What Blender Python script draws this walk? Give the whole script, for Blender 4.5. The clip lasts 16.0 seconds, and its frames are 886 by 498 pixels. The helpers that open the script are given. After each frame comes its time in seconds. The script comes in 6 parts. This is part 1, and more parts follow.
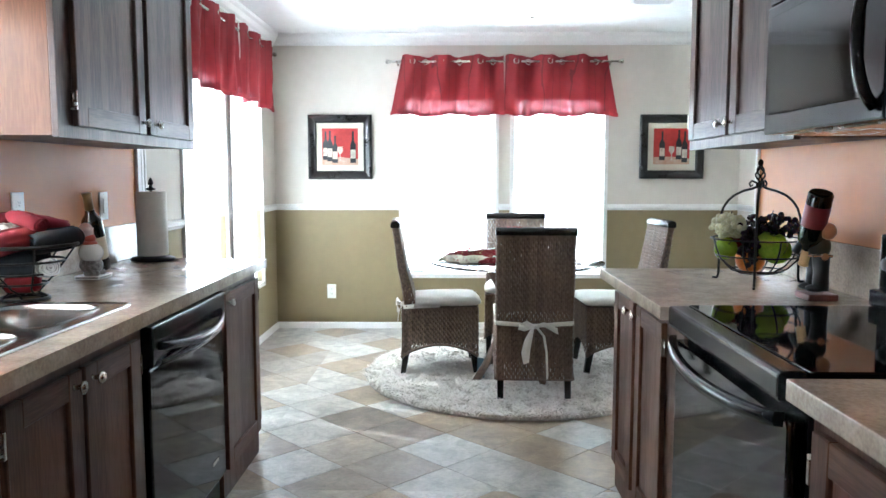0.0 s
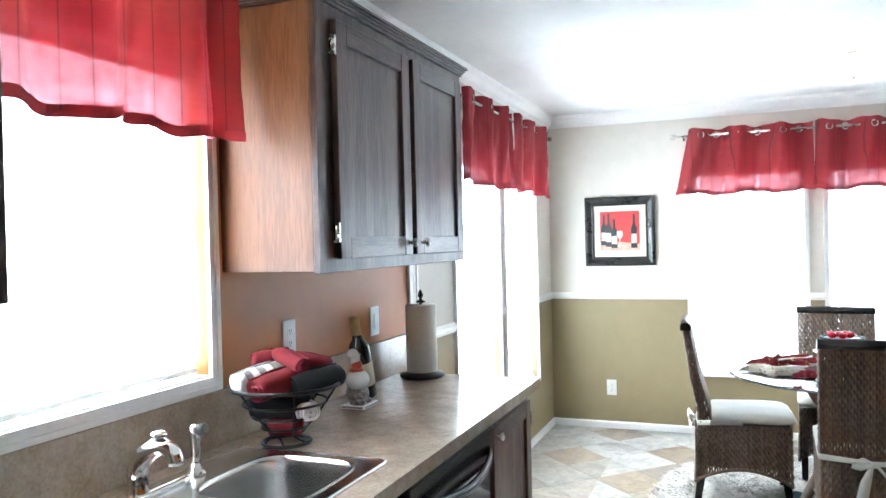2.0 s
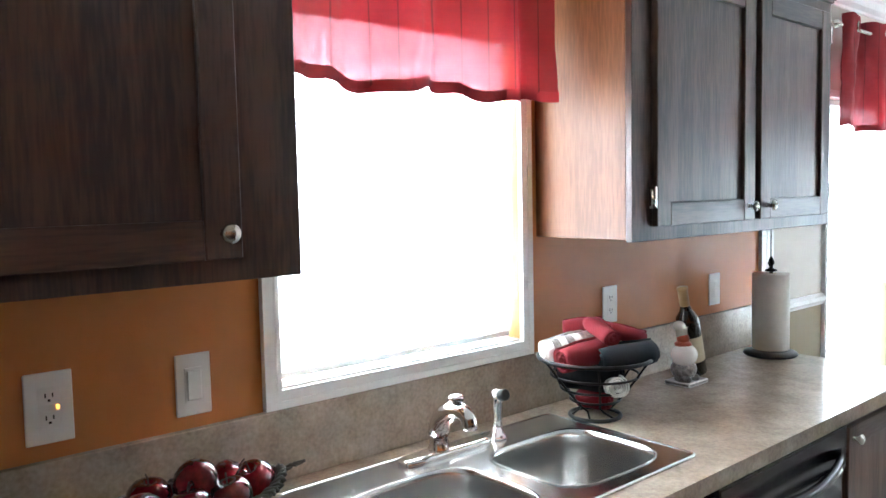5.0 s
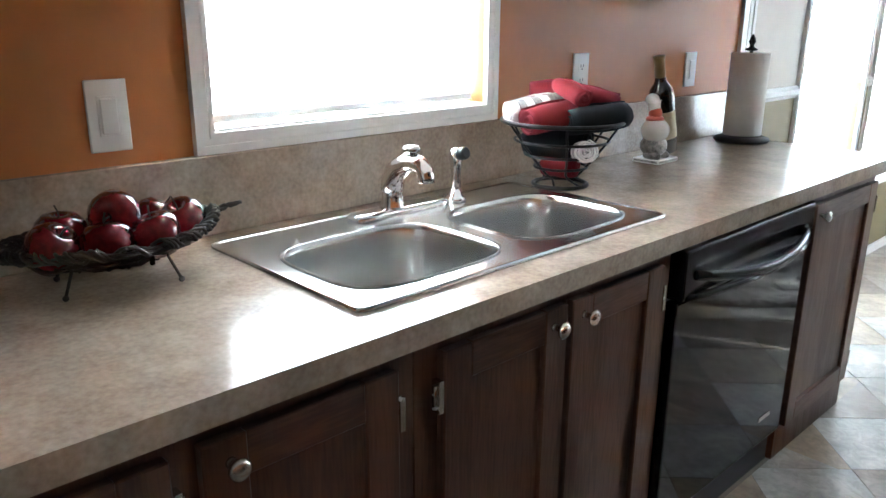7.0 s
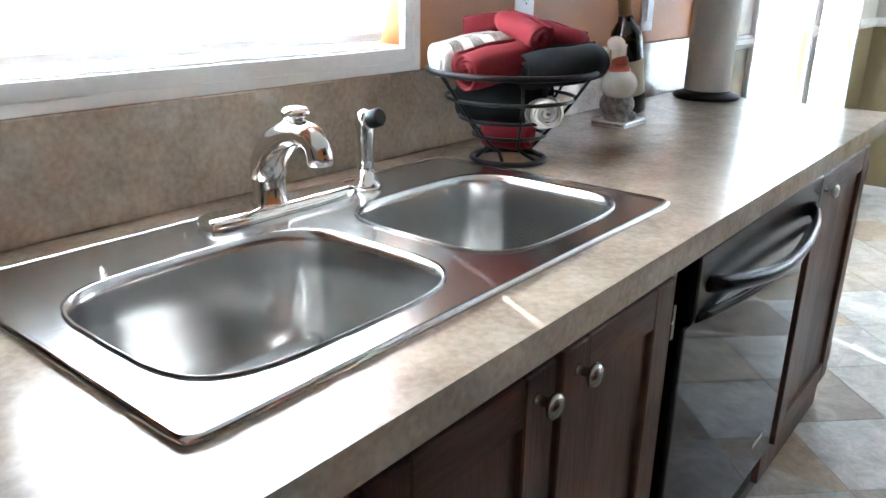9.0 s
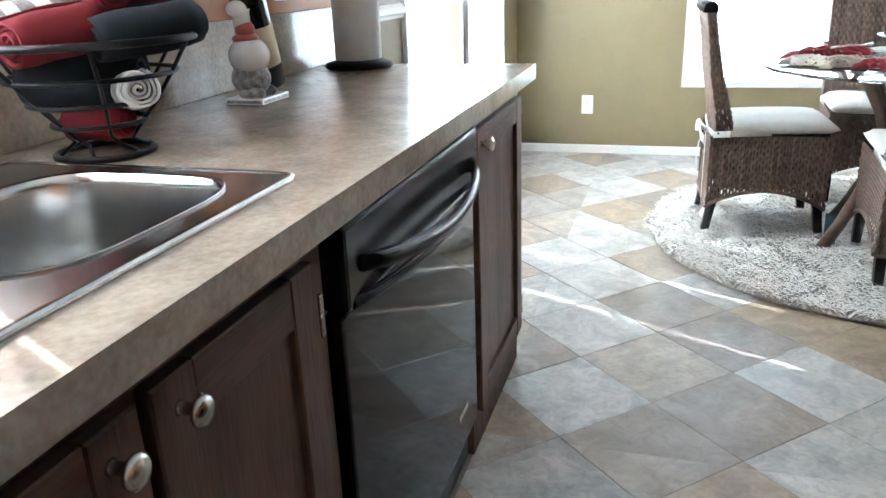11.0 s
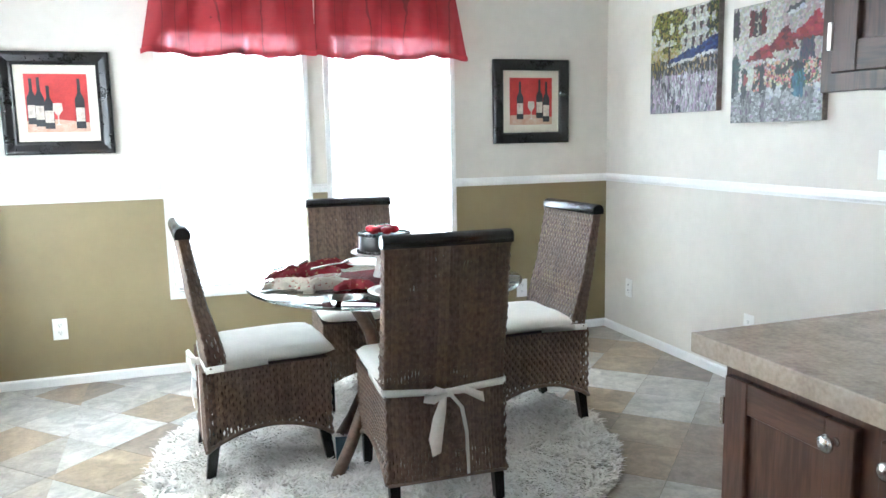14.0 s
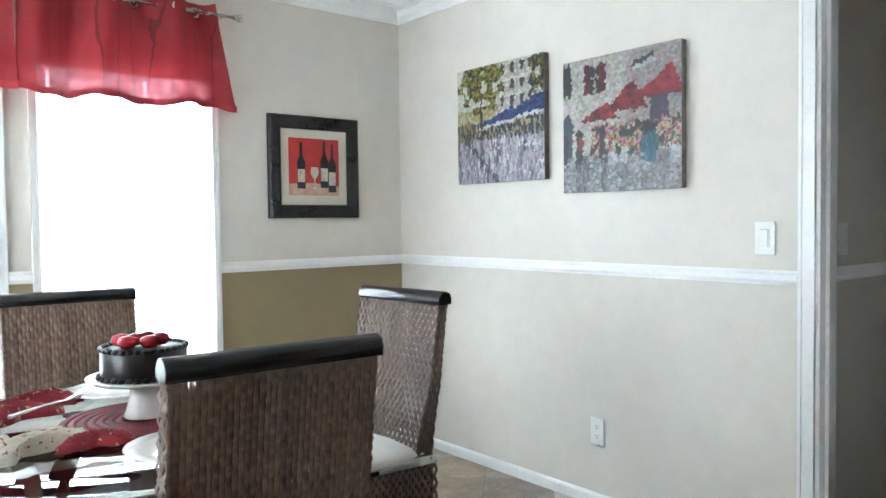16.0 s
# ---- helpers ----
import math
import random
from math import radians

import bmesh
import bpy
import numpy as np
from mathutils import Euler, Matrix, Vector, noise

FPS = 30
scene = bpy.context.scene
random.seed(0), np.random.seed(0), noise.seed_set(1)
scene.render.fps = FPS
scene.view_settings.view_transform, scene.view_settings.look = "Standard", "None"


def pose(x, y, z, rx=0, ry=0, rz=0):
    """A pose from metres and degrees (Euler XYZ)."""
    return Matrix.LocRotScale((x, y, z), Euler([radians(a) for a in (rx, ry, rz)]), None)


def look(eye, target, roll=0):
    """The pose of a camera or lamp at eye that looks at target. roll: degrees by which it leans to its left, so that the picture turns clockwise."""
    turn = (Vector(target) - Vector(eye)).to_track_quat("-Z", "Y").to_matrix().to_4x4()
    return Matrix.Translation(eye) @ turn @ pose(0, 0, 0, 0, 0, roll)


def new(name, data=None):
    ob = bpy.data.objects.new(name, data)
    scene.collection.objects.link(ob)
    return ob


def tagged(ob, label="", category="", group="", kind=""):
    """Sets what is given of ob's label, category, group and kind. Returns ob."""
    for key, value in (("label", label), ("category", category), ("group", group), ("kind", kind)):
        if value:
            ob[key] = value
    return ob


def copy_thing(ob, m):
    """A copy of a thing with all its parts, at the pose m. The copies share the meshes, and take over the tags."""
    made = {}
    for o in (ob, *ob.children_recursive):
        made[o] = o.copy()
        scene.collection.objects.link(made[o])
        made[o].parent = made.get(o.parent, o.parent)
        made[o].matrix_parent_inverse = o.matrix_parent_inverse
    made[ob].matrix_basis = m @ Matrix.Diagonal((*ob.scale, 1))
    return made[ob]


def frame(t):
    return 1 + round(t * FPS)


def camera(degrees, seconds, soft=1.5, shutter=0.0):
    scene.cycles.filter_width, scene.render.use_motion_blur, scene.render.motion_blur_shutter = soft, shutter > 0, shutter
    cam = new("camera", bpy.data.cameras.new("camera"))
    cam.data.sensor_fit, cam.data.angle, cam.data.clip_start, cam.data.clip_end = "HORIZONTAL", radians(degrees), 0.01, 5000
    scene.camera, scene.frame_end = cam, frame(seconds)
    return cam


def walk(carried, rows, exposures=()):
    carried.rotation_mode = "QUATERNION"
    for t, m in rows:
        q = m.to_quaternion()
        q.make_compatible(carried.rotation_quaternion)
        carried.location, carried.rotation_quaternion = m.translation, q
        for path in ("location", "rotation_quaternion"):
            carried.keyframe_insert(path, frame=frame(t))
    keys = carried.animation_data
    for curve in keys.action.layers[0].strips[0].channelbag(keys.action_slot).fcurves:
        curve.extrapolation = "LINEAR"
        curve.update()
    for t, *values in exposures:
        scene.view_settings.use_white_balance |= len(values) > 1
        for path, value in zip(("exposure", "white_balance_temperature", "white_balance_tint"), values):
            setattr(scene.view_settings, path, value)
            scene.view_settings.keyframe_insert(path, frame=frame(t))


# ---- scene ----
cam = camera(60.5, 16.0)
PATH = [
    (0, (0.139, 0.06, 1.259), (0.108, 2.051, 1.067), 0.0),
    (0.5, (0.094, 0.154, 1.291), (-0.049, 2.144, 1.155), 0.2),
    (1, (0.071, 0.242, 1.323), (-0.223, 2.218, 1.231), 0.0),
    (1.5, (0.072, 0.352, 1.391), (-0.43, 2.287, 1.33), -0.5),
    (2, (0.066, 0.455, 1.452), (-0.668, 2.315, 1.43), -1.4),
    (2.5, (0.036, 0.536, 1.539), (-0.935, 2.285, 1.561), -2.2),
    (3, (0.047, 0.579, 1.603), (-1.141, 2.185, 1.701), -2.4),
    (3.2, (0.066, 0.593, 1.615), (-1.191, 2.144, 1.738), -2.5),
    (5.3, (0.144, 0.664, 1.474), (-1.388, 1.931, 1.257), -1.5),
    (5.5, (0.147, 0.671, 1.456), (-1.379, 1.934, 1.179), -1.4),
    (6, (0.141, 0.689, 1.4), (-1.362, 1.945, 0.991), -1.3),
    (6.5, (0.123, 0.71, 1.345), (-1.334, 1.98, 0.831), -0.8),
    (7, (0.036, 0.75, 1.3), (-1.352, 2.067, 0.717), 0.3),
    (7.5, (-0.093, 0.813, 1.278), (-1.42, 2.17, 0.649), 1.2),
    (8, (-0.199, 0.888, 1.253), (-1.475, 2.28, 0.593), 1.8),
    (8.2, (-0.244, 0.936, 1.248), (-1.502, 2.339, 0.579), 1.7),
    (10.3, (-0.392, 1.315, 1.132), (-1.269, 2.982, 0.456), -1.1),
    (10.5, (-0.377, 1.329, 1.128), (-1.162, 3.036, 0.443), -1.3),
    (11, (-0.333, 1.357, 1.127), (-0.897, 3.15, 0.445), -2.2),
    (11.5, (-0.295, 1.377, 1.151), (-0.644, 3.232, 0.492), -2.8),
    (12, (-0.285, 1.411, 1.172), (-0.4, 3.314, 0.563), -3.5),
    (12.5, (-0.271, 1.433, 1.211), (-0.17, 3.352, 0.656), -2.6),
    (13, (-0.248, 1.552, 1.248), (0.027, 3.474, 0.769), -2.0),
    (13.3, (-0.235, 1.635, 1.27), (0.135, 3.554, 0.845), -1.6),
    (13.5, (-0.225, 1.683, 1.273), (0.214, 3.597, 0.892), -1.5),
    (14, (-0.215, 1.864, 1.282), (0.424, 3.737, 0.991), -1.1),
    (14.5, (-0.245, 2.083, 1.287), (0.572, 3.896, 1.075), -0.7),
    (15, (-0.213, 2.336, 1.264), (0.746, 4.085, 1.119), -0.9),
    (15.5, (-0.147, 2.573, 1.236), (0.946, 4.245, 1.139), -1.3),
    (16, (-0.085, 2.848, 1.209), (1.187, 4.39, 1.137), -0.7),
]
walk(cam, [(t, look(eye, target, roll)) for t, eye, target, roll in PATH], [(0.0, 2.25, 5550, 5), (3.0, 2.45, 5550, 5), (6.5, 2.5, 5550, 5), (10.5, 2.45, 5500, 5), (12.5, 2.4, 5550, 5), (16.0, 2.2, 5600, 4)])

# ---- world and large lights ----
world = bpy.data.worlds.new("sky")
scene.world = world
world.use_nodes = True
wn = world.node_tree.nodes
sky = wn.new("ShaderNodeTexSky")
sky.sky_type, sky.sun_disc, sky.sun_elevation, sky.sun_rotation = "NISHITA", False, radians(48), radians(-64.5)
wn["Background"].inputs[1].default_value = 0.12
world.node_tree.links.new(sky.outputs[0], wn["Background"].inputs[0])


def area(name, loc, target, sx, sy, watts, colour=(1, 1, 1)):
    d = bpy.data.lights.new(name, "AREA")
    d.shape, d.size, d.size_y, d.energy, d.color = "RECTANGLE", sx, sy, watts, colour
    ob = new(name, d)
    ob.matrix_world = look(loc, target)
    return ob


sun = bpy.data.lights.new("sun", "SUN")
sun.energy, sun.angle, sun.color = 5.0, radians(0.4), (1.0, 0.96, 0.88)
new("sun", sun).matrix_world = look((-9.0, 4.23 + 4.2, 11.05), (0.0, 4.2, 0.0))
DAY = (0.88, 0.95, 1.0)
# daylight entering by the five windows, just outside the glass
area("daylight_back_a", (0.09, 6.40, 1.26), (0.09, 0, 1.26), 0.74, 1.6, 21, DAY)
area("daylight_back_b", (0.98, 6.40, 1.26), (0.98, 0, 1.26), 0.74, 1.6, 21, DAY)
area("daylight_side_a", (-1.47, 4.53, 1.26), (5, 4.53, 1.26), 0.76, 1.6, 17.5, DAY)
area("daylight_side_b", (-1.47, 5.42, 1.26), (5, 5.42, 1.26), 0.76, 1.6, 17.5, DAY)
area("daylight_sink", (-1.47, 1.81, 1.57), (5, 1.81, 1.57), 0.76, 0.96, 17, DAY)


def bulb(name, loc, watts, colour, r=0.05):
    d = bpy.data.lights.new(name, "POINT")
    d.energy, d.color, d.shadow_soft_size = watts, colour, r
    new(name, d).location = loc


bulb("dining_bulb", (0.63, 5.03, 2.31), 0.9, (1.0, 0.93, 0.82))
bulb("sink_bulb", (-1.05, 1.82, 2.29), 2.2, (1.0, 0.80, 0.55))
# fill added behind the camera to lift the counter, cabinets and near floor
bulb("kitchen_bulb", (0.1, -0.6, 2.29), 2.8, (1.0, 0.9, 0.78))


# ---- materials ----
def mat(name, colour, rough=0.5, metal=0.0, var=0.12, scale=6.0, bump=0.0, bscale=120.0, dark=None, coat=0.0, ior=None, stretch=(1, 1, 1)):
    """Principled paint with two scales of mottling and a fine relief."""
    m = bpy.data.materials.new(name)
    m.use_nodes = True
    n, l = m.node_tree.nodes, m.node_tree.links
    b = n["Principled BSDF"]
    b.inputs["Roughness"].default_value, b.inputs["Metallic"].default_value = rough, metal
    b.inputs["Coat Weight"].default_value = coat
    b.inputs["Coat Roughness"].default_value = 0.08
    co, mp = n.new("ShaderNodeTexCoord"), n.new("ShaderNodeMapping")
    mp.inputs["Scale"].default_value = stretch
    l.new(co.outputs["Object"], mp.inputs[0])
    a, c, mixer, ramp = n.new("ShaderNodeTexNoise"), n.new("ShaderNodeTexNoise"), n.new("ShaderNodeMath"), n.new("ShaderNodeMixRGB")
    a.inputs["Scale"].default_value, c.inputs["Scale"].default_value = scale, scale * 7.3
    a.inputs["Detail"].default_value = c.inputs["Detail"].default_value = 4
    l.new(mp.outputs[0], a.inputs[0]), l.new(mp.outputs[0], c.inputs[0])
    mixer.operation = "MULTIPLY_ADD"
    mixer.inputs[1].default_value = 0.45
    l.new(c.outputs[0], mixer.inputs[0])
    sub = n.new("ShaderNodeMath")
    sub.operation, sub.inputs[1].default_value = "MULTIPLY", 0.55
    l.new(a.outputs[0], sub.inputs[0]), l.new(sub.outputs[0], mixer.inputs[2])
    con = n.new("ShaderNodeMapRange")
    con.inputs[1].default_value, con.inputs[2].default_value = 0.33, 0.67
    l.new(mixer.outputs[0], con.inputs[0])
    l.new(con.outputs[0], ramp.inputs[0])
    d = dark or [v * (1 - 2 * var) for v in colour]
    ramp.inputs[1].default_value, ramp.inputs[2].default_value = (*d, 1), (*[min(1, v * (1 + (var if not dark else 0))) for v in colour], 1)
    l.new(ramp.outputs[0], b.inputs["Base Color"])
    rr = n.new("ShaderNodeMapRange")
    rr.inputs[3].default_value, rr.inputs[4].default_value = rough * 0.85, min(1, rough * 1.15)
    l.new(mixer.outputs[0], rr.inputs[0]), l.new(rr.outputs[0], b.inputs["Roughness"])
    if bump:
        f, bp = n.new("ShaderNodeTexNoise"), n.new("ShaderNodeBump")
        f.inputs["Scale"].default_value, f.inputs["Detail"].default_value = bscale, 3
        bp.inputs["Strength"].default_value, bp.inputs["Distance"].default_value = bump, 0.002
        l.new(mp.outputs[0], f.inputs[0]), l.new(f.outputs[0], bp.inputs["Height"]), l.new(bp.outputs[0], b.inputs["Normal"])
    return m


def wood(name, light, deep, rough=0.38, axis=2, scale=9.0, spec=0.5):
    """Stained oak: long cathedral grain along one axis and fine dark pores."""
    m = bpy.data.materials.new(name)
    m.use_nodes = True
    n, l = m.node_tree.nodes, m.node_tree.links
    b = n["Principled BSDF"]
    b.inputs["Specular IOR Level"].default_value = spec
    co, mp = n.new("ShaderNodeTexCoord"), n.new("ShaderNodeMapping")
    s = [1.0, 1.0, 1.0]
    s[axis] = 0.09
    mp.inputs["Scale"].default_value = s
    l.new(co.outputs["Object"], mp.inputs[0])
    wob = n.new("ShaderNodeTexNoise")
    wob.inputs["Scale"].default_value, wob.inputs["Detail"].default_value = scale, 3
    l.new(mp.outputs[0], wob.inputs[0])
    ring = n.new("ShaderNodeMath")
    ring.operation, ring.inputs[1].default_value = "MULTIPLY", 22.0
    l.new(wob.outputs[0], ring.inputs[0])
    fr = n.new("ShaderNodeMath")
    fr.operation = "SINE"
    l.new(ring.outputs[0], fr.inputs[0])
    pores = n.new("ShaderNodeTexNoise")
    pores.inputs["Scale"].default_value, pores.inputs["Detail"].default_value = 170, 2
    l.new(mp.outputs[0], pores.inputs[0])
    h = n.new("ShaderNodeMath")
    h.operation, h.inputs[1].default_value = "MULTIPLY_ADD", 0.16
    l.new(fr.outputs[0], h.inputs[0]), l.new(pores.outputs[0], h.inputs[2])
    r = n.new("ShaderNodeValToRGB")
    r.color_ramp.elements[0].position, r.color_ramp.elements[1].position = 0.28, 0.66
    r.color_ramp.elements[0].color, r.color_ramp.elements[1].color = (*deep, 1), (*light, 1)
    l.new(h.outputs[0], r.inputs[0]), l.new(r.outputs[0], b.inputs["Base Color"])
    rr = n.new("ShaderNodeMapRange")
    rr.inputs[3].default_value, rr.inputs[4].default_value = rough + 0.12, rough - 0.06
    l.new(h.outputs[0], rr.inputs[0]), l.new(rr.outputs[0], b.inputs["Roughness"])
    bp = n.new("ShaderNodeBump")
    bp.inputs["Strength"].default_value, bp.inputs["Distance"].default_value = 0.35, 0.001
    l.new(h.outputs[0], bp.inputs["Height"]), l.new(bp.outputs[0], b.inputs["Normal"])
    return m


def glass(name, tint=(1, 1, 1), rough=0.0):
    m = bpy.data.materials.new(name)
    m.use_nodes = True
    b = m.node_tree.nodes["Principled BSDF"]
    b.inputs["Base Color"].default_value = (*tint, 1)
    b.inputs["Transmission Weight"].default_value, b.inputs["Roughness"].default_value, b.inputs["IOR"].default_value = 1.0, rough, 1.45
    return m


def sheer(name, colour, thin, rough=0.8, weave=700.0):
    """Cloth or slat that lets part of the light through."""
    m = mat(name, colour, rough, 0, 0.06, 30, 0.15, weave)
    n, l = m.node_tree.nodes, m.node_tree.links
    t, mx = n.new("ShaderNodeBsdfTranslucent"), n.new("ShaderNodeMixShader")
    t.inputs[0].default_value = (*colour, 1)
    mx.inputs[0].default_value = thin
    l.new(n["Principled BSDF"].outputs[0], mx.inputs[1]), l.new(t.outputs[0], mx.inputs[2])
    l.new(mx.outputs[0], n["Material Output"].inputs[0])
    return m


def tile_mat():
    """Stone-look floor tile: each one its own shade of grey, sand or brown, with clouds and veins."""
    m = bpy.data.materials.new("stone_tile")
    m.use_nodes = True
    n, l = m.node_tree.nodes, m.node_tree.links
    b = n["Principled BSDF"]
    co, oi, geo = n.new("ShaderNodeTexCoord"), n.new("ShaderNodeObjectInfo"), n.new("ShaderNodeNewGeometry")
    rnd = n.new("ShaderNodeMath")
    rnd.operation = "ADD"
    l.new(oi.outputs["Random"], rnd.inputs[0]), l.new(geo.outputs["Random Per Island"], rnd.inputs[1])
    fr = n.new("ShaderNodeMath")
    fr.operation = "FRACT"
    l.new(rnd.outputs[0], fr.inputs[0])
    sc = n.new("ShaderNodeVectorMath")
    sc.operation = "MULTIPLY_ADD"
    sc.inputs[1].default_value = (1, 1, 1)
    off = n.new("ShaderNodeCombineXYZ")
    mul = n.new("ShaderNodeMath")
    mul.operation, mul.inputs[1].default_value = "MULTIPLY", 37.0
    l.new(fr.outputs[0], mul.inputs[0]), l.new(mul.outputs[0], off.inputs[0]), l.new(mul.outputs[0], off.inputs[2])
    l.new(co.outputs["Object"], sc.inputs[0]), l.new(off.outputs[0], sc.inputs[2])
    base = n.new("ShaderNodeValToRGB")
    e = base.color_ramp.elements
    e[0].color, e[1].color = (0.47, 0.45, 0.41, 1), (0.25, 0.21, 0.175, 1)
    e[0].position, e[1].position = 0.0, 1.0
    for p, c in ((0.22, (0.43, 0.415, 0.385)), (0.3, (0.30, 0.235, 0.165)), (0.52, (0.36, 0.28, 0.19)), (0.58, (0.44, 0.42, 0.38)), (0.76, (0.38, 0.36, 0.33)), (0.84, (0.24, 0.19, 0.14))):
        base.color_ramp.elements.new(p).color = (*c, 1)
    l.new(fr.outputs[0], base.inputs[0])
    cloud, vein = n.new("ShaderNodeTexNoise"), n.new("ShaderNodeTexNoise")
    cloud.inputs["Scale"].default_value, cloud.inputs["Detail"].default_value, cloud.inputs["Distortion"].default_value = 7, 6, 1.2
    vein.inputs["Scale"].default_value, vein.inputs["Detail"].default_value, vein.inputs["Distortion"].default_value = 24, 6, 2.0
    l.new(sc.outputs[0], cloud.inputs[0]), l.new(sc.outputs[0], vein.inputs[0])
    r1 = n.new("ShaderNodeMapRange")
    r1.inputs[1].default_value, r1.inputs[2].default_value, r1.inputs[3].default_value, r1.inputs[4].default_value = 0.35, 0.65, 0.74, 1.18
    l.new(cloud.outputs[0], r1.inputs[0])
    r2 = n.new("ShaderNodeMapRange")
    r2.inputs[1].default_value, r2.inputs[2].default_value, r2.inputs[3].default_value, r2.inputs[4].default_value = 0.35, 0.6, 0.86, 1.08
    l.new(vein.outputs[0], r2.inputs[0])
    pr = n.new("ShaderNodeMath")
    pr.operation = "MULTIPLY"
    l.new(r1.outputs[0], pr.inputs[0]), l.new(r2.outputs[0], pr.inputs[1])
    fin = n.new("ShaderNodeVectorMath")
    fin.operation = "SCALE"
    l.new(base.outputs[0], fin.inputs[0]), l.new(pr.outputs[0], fin.inputs["Scale"])
    l.new(fin.outputs[0], b.inputs["Base Color"])
    rr = n.new("ShaderNodeMapRange")
    rr.inputs[3].default_value, rr.inputs[4].default_value = 0.28, 0.5
    l.new(cloud.outputs[0], rr.inputs[0]), l.new(rr.outputs[0], b.inputs["Roughness"])
    bp = n.new("ShaderNodeBump")
    bp.inputs["Strength"].default_value, bp.inputs["Distance"].default_value = 0.2, 0.002
    l.new(vein.outputs[0], bp.inputs["Height"]), l.new(bp.outputs[0], b.inputs["Normal"])
    return m


CREAM = mat("cream_wall_paint", (0.64, 0.595, 0.525), 0.62, var=0.03, scale=2, bump=0.12, bscale=260)
OLIVE = mat("olive_wall_paint", (0.27, 0.215, 0.115), 0.6, var=0.04, scale=2, bump=0.12, bscale=260)
ORANGE = mat("burnt_orange_wall_paint", (0.50, 0.180, 0.045), 0.5, var=0.05, scale=2, bump=0.12, bscale=260)
CEIL = mat("ceiling_paint", (0.80, 0.79, 0.77), 0.8, var=0.03, scale=3, bump=0.3, bscale=180)
WHITE = mat("white_trim_paint", (0.80, 0.79, 0.77), 0.35, var=0.03, scale=9, bump=0.05)
PLATE = mat("white_plastic_plate", (0.78, 0.77, 0.73), 0.35, var=0.02)
UPPER = wood("dark_stained_oak", (0.072, 0.035, 0.023), (0.032, 0.015, 0.011), 0.36)
UPPER_H = wood("dark_stained_oak_rail", (0.072, 0.035, 0.023), (0.032, 0.015, 0.011), 0.36, axis=1)
SIDE = wood("cabinet_side_panel", (0.155, 0.066, 0.028), (0.105, 0.043, 0.018), 0.42, scale=4.0, spec=0.35)
LOWER = wood("brown_stained_oak", (0.104, 0.045, 0.026), (0.064, 0.027, 0.016), 0.40, spec=0.3)
LOWER_H = wood("brown_stained_oak_rail", (0.104, 0.045, 0.026), (0.064, 0.027, 0.016), 0.40, axis=1, spec=0.3)
LAMIN = mat("mottled_tan_laminate", (0.46, 0.38, 0.295), 0.2, dark=(0.27, 0.212, 0.16), scale=15, bump=0.03)
STEEL = mat("brushed_steel", (0.57, 0.56, 0.54), 0.21, 1.0, var=0.06, scale=30, bump=0.04, bscale=300, stretch=(1, 0.08, 1))
CHROME = mat("polished_chrome", (0.78, 0.77, 0.75), 0.10, 1.0, var=0.02)
NICKEL = mat("satin_nickel", (0.60, 0.57, 0.52), 0.27, 1.0, var=0.05)
BLACK = mat("black_enamel", (0.010, 0.010, 0.011), 0.2, var=0.1)
BGLASS = mat("black_glass", (0.006, 0.006, 0.007), 0.05, var=0.1)
for gloss, level in ((BLACK, 0.3), (BGLASS, 0.28)):
    gloss.node_tree.nodes["Principled BSDF"].inputs["Specular IOR Level"].default_value = level
GROUT = mat("floor_grout", (0.20, 0.17, 0.14), 0.8, var=0.1, scale=20)
TILE = tile_mat()
PANE = glass("window_glass")
SLAT = sheer("white_blind_slat", (0.88, 0.88, 0.87), 0.68)
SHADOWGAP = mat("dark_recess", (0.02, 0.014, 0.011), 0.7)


# ---- mesh helpers ----
def box(bm, x0, x1, y0, y1, z0, z1, bev=0.0, seg=1, mi=0):
    vs = [bm.verts.new((x, y, z)) for x in (x0, x1) for y in (y0, y1) for z in (z0, z1)]
    fs = [bm.faces.new([vs[i] for i in q]) for q in ((0, 1, 3, 2), (4, 6, 7, 5), (0, 4, 5, 1), (2, 3, 7, 6), (0, 2, 6, 4), (1, 5, 7, 3))]
    for f in fs:
        f.material_index = mi
    if bev:
        es = list({e for f in fs for e in f.edges})
        bmesh.ops.bevel(bm, geom=es, offset=bev, segments=seg, profile=0.6, affect="EDGES")
    return bm


def boxed(*a, **k):
    return box(bmesh.new(), *a, **k)


def lathe(bm, prof, at=(0, 0, 0), n=24, m=None, cap=True):
    """Turn a profile of (radius, height) pairs about the upright axis."""
    rings = []
    m = m or Matrix.Identity(4)
    for r, z in prof:
        rings.append([bm.verts.new(m @ Vector((at[0] + r * math.cos(2 * math.pi * i / n), at[1] + r * math.sin(2 * math.pi * i / n), at[2] + z))) for i in range(n)])
    for a, b in zip(rings, rings[1:]):
        for i in range(n):
            bm.faces.new((a[i], a[(i + 1) % n], b[(i + 1) % n], b[i])).smooth = True
    if cap:
        bm.faces.new(rings[0][::-1])
        bm.faces.new(rings[-1])
    return bm


